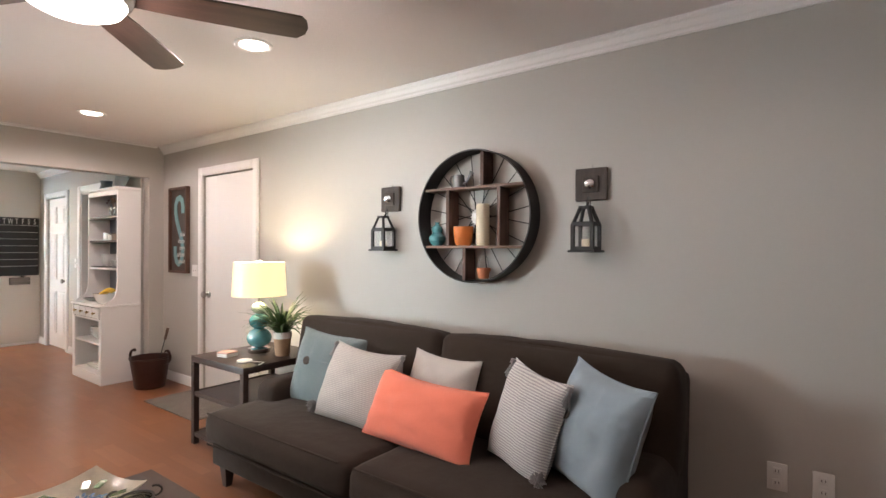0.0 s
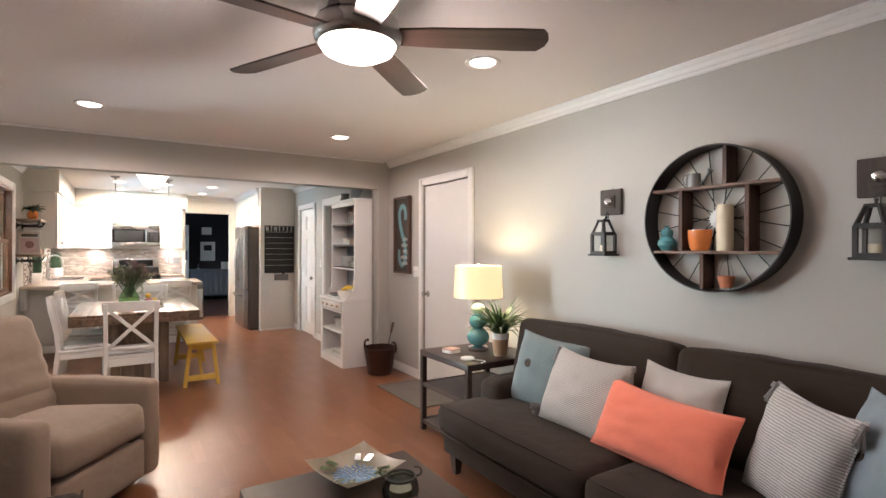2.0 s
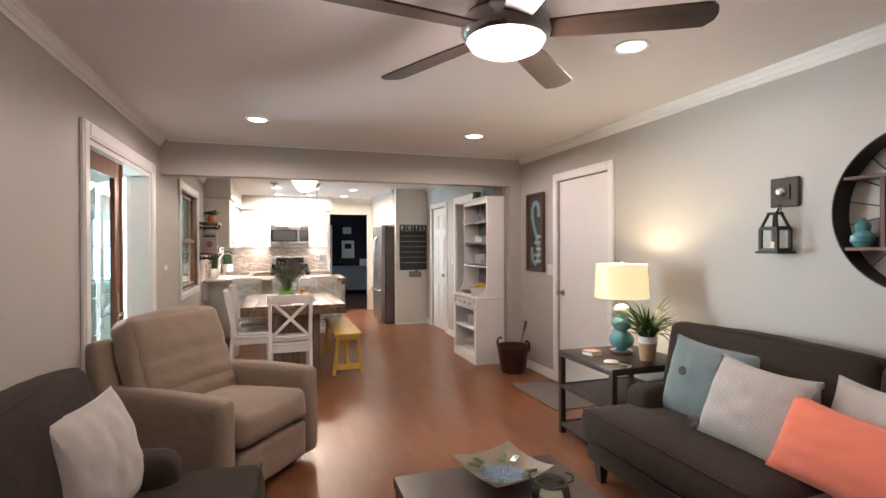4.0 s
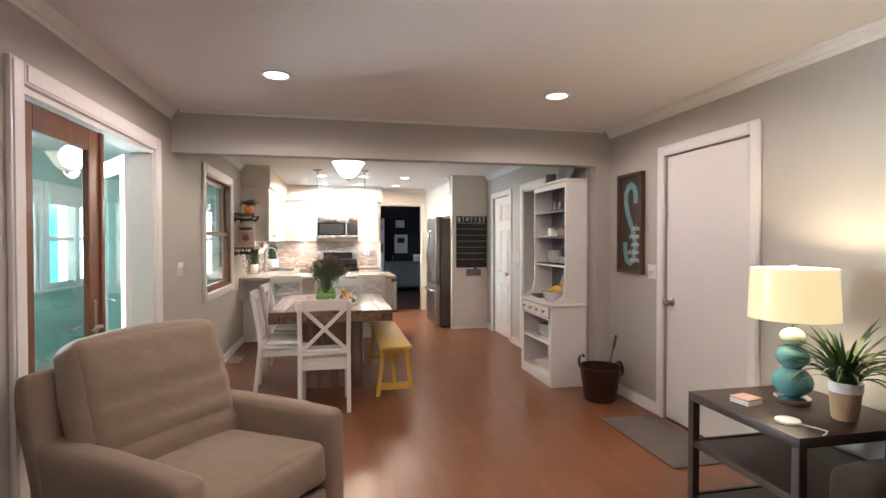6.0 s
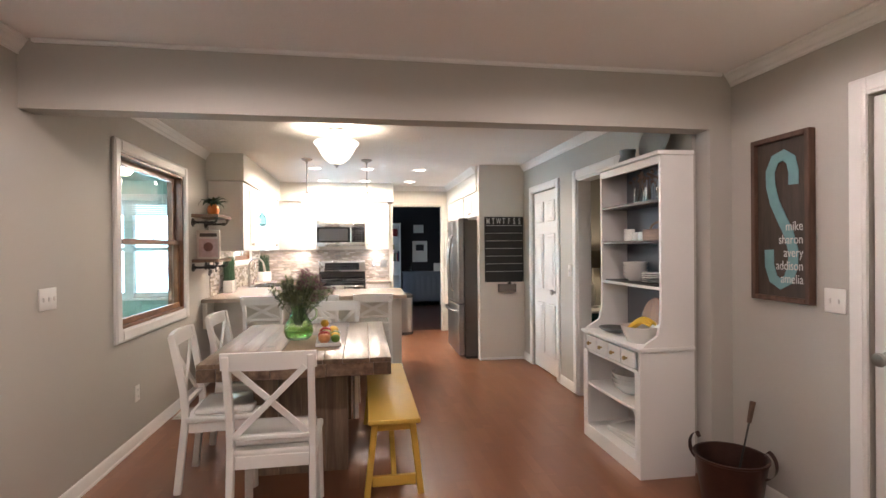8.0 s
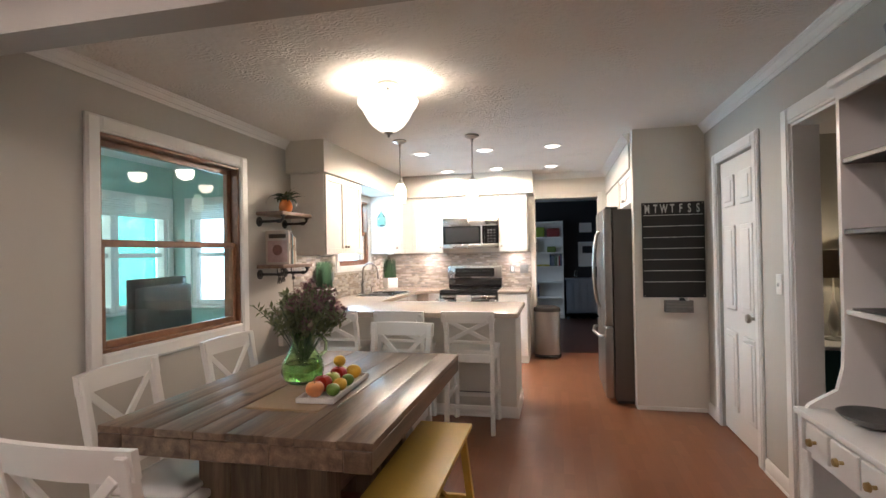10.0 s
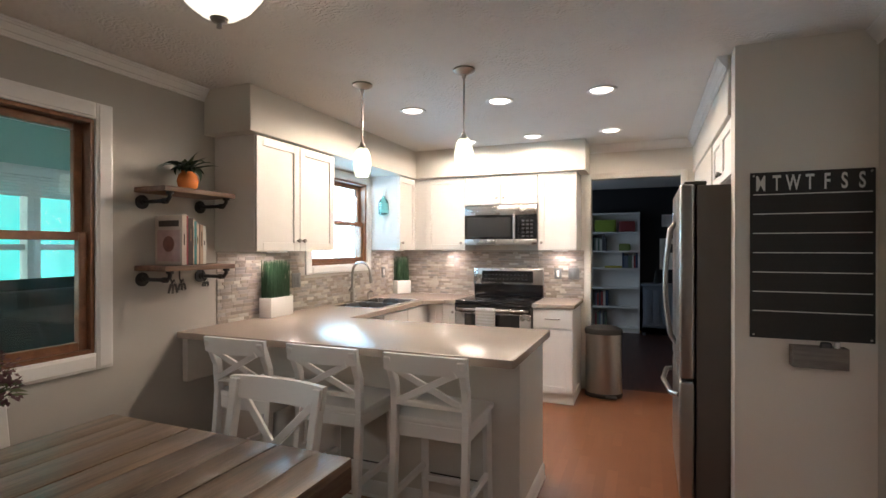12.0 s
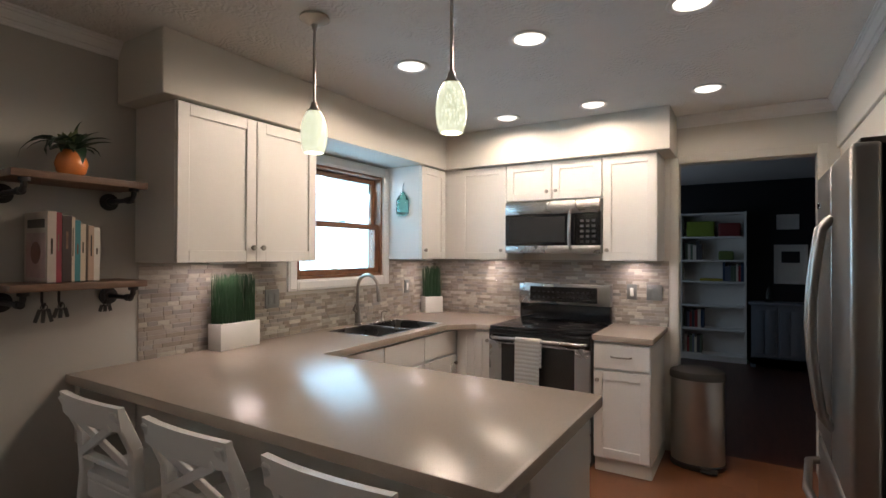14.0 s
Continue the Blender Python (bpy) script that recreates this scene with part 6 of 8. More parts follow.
def fruit(name, kind, x, y, z, r, squash=0.9, group="fruit on the tray"):
    f = thing(name, {"red": "shiny red apple", "peach": "red and yellow blushed apple", "green": "green apple", "lime": "small green lime", "yellow": "yellow lemon"}[kind] + " lying on a white tray", "fruit", tr.matrix_basis @ pose(x, y, z), group)
    bm = B()
    pr = []
    for i in range(15):
        a = math.pi * (i / 14 - 0.5)
        rr = r * math.cos(a) * (1 + 0.06 * math.sin(a))
        zz = r * squash * math.sin(a) - (0.30 * r * math.exp(-(rr / (0.35 * r)) ** 2) if kind in ("red", "peach", "green") and a > 0 else 0)
        pr.append((max(0.0, rr) if 0 < i < 14 else 0.0, zz))
    lathe(bm, pr, 22); part("flesh", bm, FRUITS[kind], f)
    if kind in ("red", "peach", "green"):
        bm = B(); tube(bm, [(0, 0, r * 0.5), (0.002, 0, r * 0.8), (0.006, 0.002, r * 1.05)], 0.0016, 6); part("stalk", bm, SHELFW, f)


fruit("apple", "peach", 0.165, -0.028, 0.046, 0.040)
fruit("lime", "lime", 0.14, 0.045, 0.038, 0.031)
fruit("apple", "red", 0.075, -0.030, 0.048, 0.043)
fruit("lemon", "yellow", 0.055, 0.045, 0.040, 0.032)
fruit("apple", "green", -0.01, -0.020, 0.046, 0.039)
fruit("lime", "lime", -0.035, 0.048, 0.038, 0.030)
fruit("apple", "red", -0.105, -0.025, 0.048, 0.042)
fruit("lemon", "yellow", -0.165, 0.030, 0.046, 0.038)
fruit("lime", "green", -0.175, -0.038, 0.042, 0.034)
fruit("lime", "yellow", -0.135, -0.030, 0.104, 0.030)

va = thing("flower_vase", "green glass jug filled with grey-green foliage and mauve flowers", "vase", pose(-6.30, 0.87, TZ + 0.0055))
bm = B(); lathe(bm, [(0, 0.002), (0.070, 0.002), (0.092, 0.020), (0.105, 0.060), (0.098, 0.105), (0.072, 0.150), (0.054, 0.185), (0.050, 0.215), (0.062, 0.250), (0.058, 0.251), (0.046, 0.215), (0.050, 0.185), (0.068, 0.150), (0.094, 0.105), (0.100, 0.060), (0.088, 0.024), (0, 0.012)], 36); g_ = part("glass", bm, GREENGL, va); g_.visible_shadow = False
bm = B(); tube(bm, [(0, 0.055, 0.225), (0, 0.10, 0.235), (0, 0.128, 0.205), (0, 0.125, 0.160), (0, 0.085, 0.130)], 0.009, 10); g_ = part("handle", bm, GREENGL, va); g_.visible_shadow = False
bm = B(); lathe(bm, [(0, 0.014), (0.085, 0.026), (0.096, 0.060), (0.091, 0.100), (0, 0.102)], 30); part("water", bm, glassy("vase_water", (0.62, 0.80, 0.52), 0.0, 1.33), va)
rnd = random.Random(21)
stems, leaves, blooms = B(), B(), B()


def sprig(bm, p, d, length, width):
    d = d.normalized()
    s = d.cross(Vector((0.3, 0.2, 1))).normalized() * width
    m_ = p + d * length * 0.5 + Vector((0, 0, 0.2 * width))
    q = [bm.verts.new(v) for v in (p, m_ + s, p + d * length, m_ - s)]
    bm.faces.new(q)


for i in range(64):
    a = rnd.uniform(0, 6.283)
    out = rnd.uniform(0.05, 0.23) * (1.15 if i % 2 else 0.9)
    h = 0.45 + 0.09 * rnd.random() - out * 0.70
    base = Vector((0.02 * math.cos(a), 0.02 * math.sin(a), 0.10))
    tip = Vector((out * math.cos(a), out * math.sin(a), h))
    mid = (base + tip) / 2 + Vector((-0.02 * math.cos(a), -0.02 * math.sin(a), 0.04))
    pts = [base.lerp(mid, t).lerp(mid.lerp(tip, t), t) for t in [j / 6 for j in range(7)]]
    tube(stems, pts, 0.0018, 5)
    flower = math.sin(a) > 0.1 and i % 3 != 1
    for j in range(34):
        t = rnd.uniform(0.5, 1.0)
        p = base.lerp(mid, t).lerp(mid.lerp(tip, t), t)
        d = Vector((rnd.gauss(0, 1), rnd.gauss(0, 1), rnd.gauss(0.5, 0.7)))
        sprig(leaves, p, d, rnd.uniform(0.022, 0.05), rnd.uniform(0.004, 0.010))
    if flower:
        for j in range(70):
            d = Vector((rnd.gauss(0, 1), rnd.gauss(0, 1), rnd.gauss(0, 1))).normalized() * rnd.uniform(0.006, 0.030)
            sprig(blooms, tip + d, d, 0.014, 0.005)
part("stem", stems, LEAFD, va)
part("foliage", leaves, LEAFG, va, "feathery grey-green foliage")
part("blossoms", blooms, BLOOM, va, "dusty mauve blossoms")

# bowl lamp over the dining table
dl = thing("bowl_ceiling_light", "lit alabaster glass bowl ceiling light with nickel fittings", "ceiling light", pose(*DINING_LAMP, CEIL))
bm = B(); lathe(bm, [(0, -0.001), (0.070, -0.001), (0.066, -0.022), (0.030, -0.030), (0, -0.030)], 30); part("canopy", bm, NICKEL, dl)
bm = B(); rod(bm, (0, 0, -0.322), (0, 0, -0.03), 0.006); part("stem", bm, NICKEL, dl)
sc = lambda a, z: 0.018 * math.cos(8 * a) * min(1, max(0, (z + 0.30) / 0.15))
bm = B(); lathe(bm, [(0.184, -0.116), (0.188, -0.124), (0.180, -0.140), (0.160, -0.163), (0.146, -0.190), (0.128, -0.224), (0.098, -0.264), (0.058, -0.295), (0.0, -0.308), (0.0, -0.304), (0.054, -0.290), (0.093, -0.260), (0.123, -0.222), (0.141, -0.189), (0.155, -0.161), (0.175, -0.138), (0.181, -0.124), (0.184, -0.116)], 64, None, sc); part("glass_bowl", bm, BOWL_GLOW, dl, "scalloped alabaster glass bowl")
bm = B(); lathe(bm, [(0, -0.304), (0.028, -0.306), (0.024, -0.316), (0.008, -0.323), (0.008, -0.336), (0, -0.340)], 20); part("finial", bm, NICKEL, dl)

# white hutch against the dining wall
HX0, HX1, HY0, HY1 = -6.13, -5.345, 2.98, 3.345
hu = thing("hutch", "white painted hutch with open shelves, small drawers and grey back", "hutch", pose((HX0 + HX1) / 2, HY1, 0))
hw, hd = (HX1 - HX0) / 2, HY1 - HY0
for sx in (-1, 1):
    bm = B(); box(bm, sx * hw, sx * (hw - 0.022), -hd, 0, 0, 0.775, 0.002, 1); part("side_panel", bm, WHITE, hu)
    bm = B()
    pr = [(0, 0.80), (-hd + 0.02, 0.80), (-hd + 0.03, 0.815), (-0.245, 0.87), (-0.225, 0.95), (-0.22, 1.05), (-0.22, 1.975), (0, 1.975)]
    a = [bm.verts.new((sx * hw, y, z)) for y, z in pr]
    b = [bm.verts.new((sx * (hw - 0.022), y, z)) for y, z in pr]
    bm.faces.new(a); bm.faces.new(b[::-1])
    for i in range(len(pr)):
        j = (i + 1) % len(pr)
        bm.faces.new((a[i], b[i], b[j], a[j]))
    bmesh.ops.recalc_face_normals(bm, faces=bm.faces)
    part("upper_side", bm, WHITE, hu)
bm = B(); box(bm, -hw - 0.012, hw + 0.012, -hd - 0.014, 0, 0.776, 0.800, 0.006, 2); part("counter_board", bm, WHITE, hu)
bm = B(); box(bm, -hw - 0.012, hw + 0.012, -0.245, 0, 1.976, 2.004, 0.006, 2); part("top_board", bm, WHITE, hu)
bm = B(); box(bm, -hw + 0.022, hw - 0.022, -0.222, -0.206, 1.925, 1.976, 0.002, 1); part("top_rail", bm, WHITE, hu)
bm = B(); box(bm, -hw + 0.022, hw - 0.022, -0.014, -0.004, 0.80, 1.976); part("upper_back", bm, HUTCHB, hu, "grey painted back panel")
bm = B(); box(bm, -hw + 0.022, hw - 0.022, -0.014, -0.004, 0.05, 0.776); part("lower_back", bm, WHITE, hu)
HSH = [1.155, 1.445, 1.70]
for i, z in enumerate(HSH):
    bm = B(); box(bm, -hw + 0.022, hw - 0.022, -0.215, -0.014, z - 0.010, z + 0.010, 0.003, 1); part("shelf", bm, WHITE if i == 0 else ESPRESSO, hu)
for z in (0.088, 0.40, 0.645):
    bm = B(); box(bm, -hw + 0.022, hw - 0.022, -hd + 0.012, -0.014, z - 0.010, z + 0.010, 0.002, 1); part("lower_shelf", bm, WHITE, hu)
bm = B(); box(bm, -hw + 0.022, hw - 0.022, -hd, -hd + 0.018, 0, 0.10, 0.002, 1); part("kick_board", bm, WHITE, hu)
for sx in (-1, 1):
    bm = B(); box(bm, sx * (hw - 0.022), sx * (hw - 0.062), -hd, -hd + 0.018, 0.10, 0.655, 0.002, 1); part("face_stile", bm, WHITE, hu)
for i in range(4):
    x = -hw + 0.055 + (2 * hw - 0.11) * (i + 0.5) / 4
    bm = B(); box(bm, x - 0.077, x + 0.077, -hd - 0.006, -hd + 0.015, 0.665, 0.765, 0.004, 1); dr = part("drawer_front", bm, WHITE, hu)
    bm = B(); lathe(bm, [(0, 0), (0.006, 0.0), (0.006, 0.012), (0.014, 0.018), (0.012, 0.028), (0, 0.030)], 14, pose(x, -hd - 0.006, 0.715, 90)); part("knob", bm, BRASS, dr, "dark brass knob")


def on_hutch(name, label, cat, x, y, z, rz=0, group=""):
    return thing(name, label, cat, pose((HX0 + HX1) / 2 + x, HY1 + y, z, 0, 0, rz), group)


def bowl(r, h, t=0.004):
    return [(0, 0), (r * 0.5, 0), (r * 0.55, 0.004), (r * 0.86, h * 0.55), (r, h), (r - t, h), (r * 0.86 - t, h * 0.55), (r * 0.5, t + 0.003), (0, t + 0.002)]


rnd = random.Random(3)
for i, (x, y) in enumerate(((-0.05, -0.11), (0.03, -0.09), (0.11, -0.12), (0.20, -0.10))):
    o = on_hutch("stem_glass" if i % 2 else "bottle_vase", "small clear glass vase with dried stems", "vase", x, y, HSH[2] + 0.0105, 0, "glass vases on the hutch")
    bm = B(); lathe(bm, [(0, 0), (0.026, 0), (0.030, 0.06), (0.024, 0.11), (0.020, 0.11), (0.026, 0.06), (0.022, 0.006), (0, 0.005)], 18); part("glass", bm, CLEARGL, o)
    bm = B()
    for j in range(7):
        a = rnd.uniform(0, 6.28)
        q = Vector((0.05 * math.cos(a), 0.05 * math.sin(a), 0.15 + 0.05 * rnd.random()))
        rod(bm, (0, 0, 0.02), q, 0.0014, seg=4)
        pompom(bm, q, 0.010, j)
    part("dried_stems", bm, SHELFW, o)
for i, (x, h) in enumerate(((-0.17, 0.085), (-0.05, 0.06), (0.02, 0.06))):
    o = on_hutch("mug", "white ceramic mug on a dark shelf", "mug", x, -0.11, HSH[1] + 0.0105, 0, "white mugs")
    bm = B(); lathe(bm, [(0, 0), (0.034, 0), (0.038, 0.005), (0.038, h), (0.034, h), (0.034, 0.008), (0, 0.007)], 22); part("body", bm, CERAM, o)
    bm = B(); tube(bm, [(0.036, 0, h * 0.85), (0.058, 0, h * 0.75), (0.060, 0, h * 0.4), (0.037, 0, h * 0.2)], 0.005, 8); part("handle", bm, CERAM, o)
o = on_hutch("wooden_carrier", "dark wooden carrier with an arched handle", "basket", 0.20, -0.11, HSH[1] + 0.0105)
bm = B(); box(bm, -0.10, 0.10, -0.06, 0.06, 0, 0.075, 0.004, 1); part("box", bm, SHELFW, o)
bm = B(); tube(bm, [(0.10 * math.cos(t), 0, 0.07 + 0.05 * math.sin(t)) for t in [i * math.pi / 10 for i in range(11)]], 0.008, 8); part("handle", bm, SHELFW, o)
for i in range(4):
    o = on_hutch("bowl", "white ceramic bowl in a stack", "bowl", -0.09, -0.11, HSH[0] + 0.0205 + 0.026 * i, 0, "stacked white bowls")
    bm = B(); lathe(bm, bowl(0.085, 0.055), 28); part("body", bm, CERAM, o)
for i in range(5):
    o = on_hutch("plate", "white ceramic side plate in a stack", "plate", 0.16, -0.11, HSH[0] + 0.0205 + 0.014 * i, 0, "stacked white plates")
    bm = B(); lathe(bm, [(0, 0), (0.055, 0), (0.090, 0.010), (0.090, 0.014), (0.055, 0.006), (0, 0.006)], 28); part("body", bm, CERAM, o)
o = on_hutch("tray_mat", "dark placemat under stacked dishes", "mat", 0.0, -0.115, HSH[0] + 0.0105)
bm = B(); box(bm, -0.33, 0.33, -0.10, 0.09, 0, 0.009, 0.003, 1); part("mat", bm, BLACK, o)
o = on_hutch("cutting_board", "round-topped wooden cutting board leaning on the hutch back", "cutting board", 0.04, -0.075, 0.802, 0)
bm = B(); lathe(bm, [(0, -0.01), (0.125, -0.01), (0.13, 0.0), (0.125, 0.01), (0, 0.01)], 36, pose(0, 0.022, 0.135, 78)); part("board", bm, BOARDW, o)
o = on_hutch("fruit_bowl", "white square-shouldered bowl of bananas on the hutch", "bowl", 0.20, -0.245, 0.8015)
bm = B(); lathe(bm, [(0, 0), (0.075, 0), (0.085, 0.008), (0.125, 0.105), (0.119, 0.106), (0.078, 0.014), (0, 0.010)], 36); part("body", bm, CERAM, o)
bb = thing("bananas", "bunch of ripe yellow bananas in a white bowl", "bananas", o.matrix_basis @ pose(0, 0, 0.07, 0, 0, 35))
for i in range(5):
    bm = B(); tube(bm, [(-0.08 + 0.16 * t, -0.045 + 0.022 * i + 0.015 * math.sin(t * 3), 0.015 + 0.065 * math.sin(t * 2.4) - 0.008 * abs(i - 2)) for t in [j / 9 for j in range(10)]], 0.014, 8, lambda t: 0.25 + 0.75 * math.sin(math.pi * min(1, max(0.0, t * 0.9 + 0.06))) ** 0.4); part("banana", bm, BANANA, bb)
o = on_hutch("shallow_dish", "dark metal shallow dish on the hutch", "dish", -0.20, -0.22, 0.8015)
bm = B(); lathe(bm, bowl(0.105, 0.035), 30); part("body", bm, TIN, o)
for i in range(3):
    o = on_hutch("serving_platter", "white serving platter in a stack", "platter", 0.0, -0.17, 0.0985 + 0.022 * i, 8 * i, "platters on the lowest shelf")
    bm = B(); box(bm, -0.19 + 0.02 * i, 0.16, -0.11, 0.12, 0, 0.020, 0.008, 2); part("body", bm, CERAM, o)
for i in range(6):
    o = on_hutch("plate", "white dinner plate in a stack", "plate", 0.24, -0.18, 0.0985 + 0.016 * i, 0, "stacked dinner plates")
    bm = B(); lathe(bm, [(0, 0), (0.070, 0), (0.105, 0.012), (0.105, 0.016), (0.07, 0.007), (0, 0.007)], 28); part("body", bm, CERAM, o)
for i in range(3):
    o = on_hutch("mixing_bowl", "large pale mixing bowl in a stack", "bowl", -0.02, -0.18, 0.4105 + 0.03 * i, 0, "stacked mixing bowls")
    bm = B(); lathe(bm, bowl(0.135, 0.075), 32); part("body", bm, CERAM, o)
for i in range(4):
    o = on_hutch("food_container", "square white container in a stack", "container", 0.25, -0.18, 0.4105 + 0.032 * i, 0, "stacked containers")
    bm = B(); box(bm, -0.075, 0.075, -0.09, 0.09, 0, 0.031, 0.008, 2); part("body", bm, CERAM, o)
o = on_hutch("metal_pitcher", "dark metal jug and boards on top of the hutch", "jug", -0.15, -0.13, 2.0055)
bm = B(); lathe(bm, [(0, 0), (0.06, 0), (0.065, 0.01), (0.05, 0.06), (0.06, 0.10), (0.055, 0.10), (0, 0.02)], 24); part("body", bm, TIN, o)
o = on_hutch("silver_tray", "dark oval tray leaning on top of the hutch", "tray", 0.05, -0.05, 2.0055)
bm = B(); lathe(bm, [(0, -0.006), (0.14, -0.006), (0.15, 0.0), (0.14, 0.006), (0, 0.006)], 36, pose(0, 0, 0.135, 80) @ Matrix.Diagonal((1.25, 0.9, 1, 1))); part("body", bm, TIN, o)

# chalkboard calendar and pencil box on the pantry wall
cb = thing("chalkboard_calendar", "black weekly chalkboard calendar with white day letters and lines", "chalkboard", pose(CHALK_X, 3.095, 1.388, 0, 0, 90))
CW, CH = 0.252, 0.410
bm = B(); box(bm, -CW, CW, -0.012, -0.001, -CH, CH, 0.002, 1); part("board", bm, CHALK, cb)
for i in range(7):
    bm = B(); box(bm, -CW + 0.012, CW - 0.012, -0.0135, -0.0115, CH - 0.112 - 0.096 * i, CH - 0.107 - 0.096 * i); part("chalk_line", bm, CHALKW, cb)
for i, s_ in enumerate("MTWTFSS"):
    lettering("day_letter", s_, 0.105, CHALKW, cb, (-CW + 0.045 + 0.068 * i, -0.0125, CH - 0.058), depth=0.0006, squeeze=0.55, bold=0.002)
for sx in (-1, 1):
    for sz in (-1, 1):
        bm = B(); rod(bm, (sx * (CW - 0.015), -0.012, sz * (CH - 0.015)), (sx * (CW - 0.015), -0.017, sz * (CH - 0.015)), 0.005); part("screw_cap", bm, NICKEL, cb)
pb = thing("wall_pencil_box", "small grey wooden pencil box fixed under the chalkboard", "box", pose(CHALK_X, 3.12, 0.905, 0, 0, 90))
GREYW = timber("grey_washed_wood", (0.12, 0.11, 0.10), (0.22, 0.20, 0.18), (1.2, 14, 14), 0.7, vary=0.1)
for q in ((-0.11, 0.11, -0.075, -0.067, -0.05, 0.05), (-0.11, 0.11, -0.010, -0.002, -0.05, 0.05), (-0.11, -0.102, -0.067, -0.010, -0.05, 0.05), (0.102, 0.11, -0.067, -0.010, -0.05, 0.05), (-0.102, 0.102, -0.067, -0.010, -0.05, -0.042)):
    bm = B(); box(bm, *q, 0.001, 1); part("box_side", bm, GREYW, pb)
bm = B(); soft_box(bm, 0.045, 0.04, 0.075, 0.012, 0, 6, pose(0.03, -0.038, 0.035)); single("chalk_eraser", bm, BLACK, "black eraser in the pencil box", "eraser", pb.matrix_basis)
bm = B(); rod(bm, (0.07, -0.03, -0.04), (0.075, -0.035, 0.075), 0.012); single("chalk_stick", bm, CERAM, "stick of white chalk in the pencil box", "chalk", pb.matrix_basis)


# ---- kitchen ----
def shaker_door(parent, u0, u1, z0, z1, face, axis, out, knob=None, name="door", mat=CABW, handle=None):
    """A recessed-panel door on a cabinet face; out is the side it faces along axis."""
    def put(nm, a, b, c, d, t0, t1, m_=mat, par=parent, bev=0.002):
        bm = B()
        lo, hi = sorted((face + out * t0, face + out * t1))
        if axis == "y":
            box(bm, a, b, lo, hi, c, d, bev, 1)
        else:
            box(bm, lo, hi, a, b, c, d, bev, 1)
        return part(nm, bm, m_, par)

    s = 0.058
    d_ = put(name, u0 + s - 0.004, u1 - s + 0.004, z0 + s - 0.004, z1 - s + 0.004, 0.001, 0.009)
    put("stile", u0, u0 + s, z0, z1, 0.001, 0.020, par=d_)
    put("stile", u1 - s, u1, z0, z1, 0.001, 0.020, par=d_)
    put("rail", u0 + s, u1 - s, z1 - s, z1, 0.001, 0.020, par=d_)
    put("rail", u0 + s, u1 - s, z0, z0 + s, 0.001, 0.020, par=d_)
    if knob:
        bm = B()
        at = (knob[0], face + out * 0.020, knob[1]) if axis == "y" else (face + out * 0.020, knob[0], knob[1])
        turn = {("y", 1): (-90, 0, 0), ("y", -1): (90, 0, 0), ("x", 1): (0, 90, 0), ("x", -1): (0, -90, 0)}[axis, out]
        lathe(bm, [(0, 0), (0.006, 0), (0.006, 0.010), (0.014, 0.016), (0.014, 0.024), (0.010, 0.029), (0, 0.030)], 16, pose(*at, *turn))
        part("knob", bm, NICKEL, d_, "satin nickel knob")
    return d_


def wall_cabinet(label, x0, x1, y0, y1, z0, z1):
    c = thing("wall_cabinet", label, "cabinet", pose(0, 0, 0), "white wall cabinets")
    bm = B(); box(bm, x0, x1, y0, y1, z0, z1, 0.002, 1); part("body", bm, CABW, c)
    return c


UB, UT, UF = 1.40, 2.154, 0.036
c = wall_cabinet("white shaker wall cabinet with two doors beside open shelves", -9.14, -8.275, WIN_Y + 0.001, UF, UB, UT)
shaker_door(c, -9.138, -8.712, UB + 0.002, UT - 0.006, UF, "y", 1, (-8.74, UB + 0.075))
shaker_door(c, -8.706, -8.277, UB + 0.002, UT - 0.006, UF, "y", 1, (-8.68, UB + 0.075))
c = wall_cabinet("white shaker corner wall cabinet beside the kitchen window", BACK_X + 0.001, -10.28, WIN_Y + 0.001, UF, UB, UT)
shaker_door(c, -10.64, -10.282, UB + 0.002, UT - 0.006, UF, "y", 1, (-10.315, UB + 0.075))
UX = -10.66
c = wall_cabinet("white shaker wall cabinet beside the microwave", BACK_X + 0.001, UX, UF + 0.003, 0.622, UB, UT)
shaker_door(c, 0.19, 0.619, UB + 0.002, UT - 0.006, UX, "x", 1, (0.585, UB + 0.075))
c = wall_cabinet("short white shaker cabinet over the microwave", BACK_X + 0.001, UX, 0.626, 1.374, 1.86, UT)
shaker_door(c, 0.629, 0.998, 1.862, UT - 0.006, UX, "x", 1, (0.965, 1.925))
shaker_door(c, 1.003, 1.371, 1.862, UT - 0.006, UX, "x", 1, (1.035, 1.925))
c = wall_cabinet("white shaker wall cabinet at the end of the range wall", BACK_X + 0.001, UX, 1.378, 1.745, UB, UT)
shaker_door(c, 1.381, 1.743, UB + 0.002, UT - 0.006, UX, "x", 1, (1.412, UB + 0.075))
c = wall_cabinet("small white shaker cabinet over the fridge", -9.64, CHALK_X - 0.125, 2.80, 3.30, 1.82, 2.129)
shaker_door(c, -9.637, -9.225, 1.822, 2.126, 2.80, "y", -1, (-9.25, 1.87))
shaker_door(c, -9.219, -8.804, 1.822, 2.126, 2.80, "y", -1, (-9.19, 1.87))

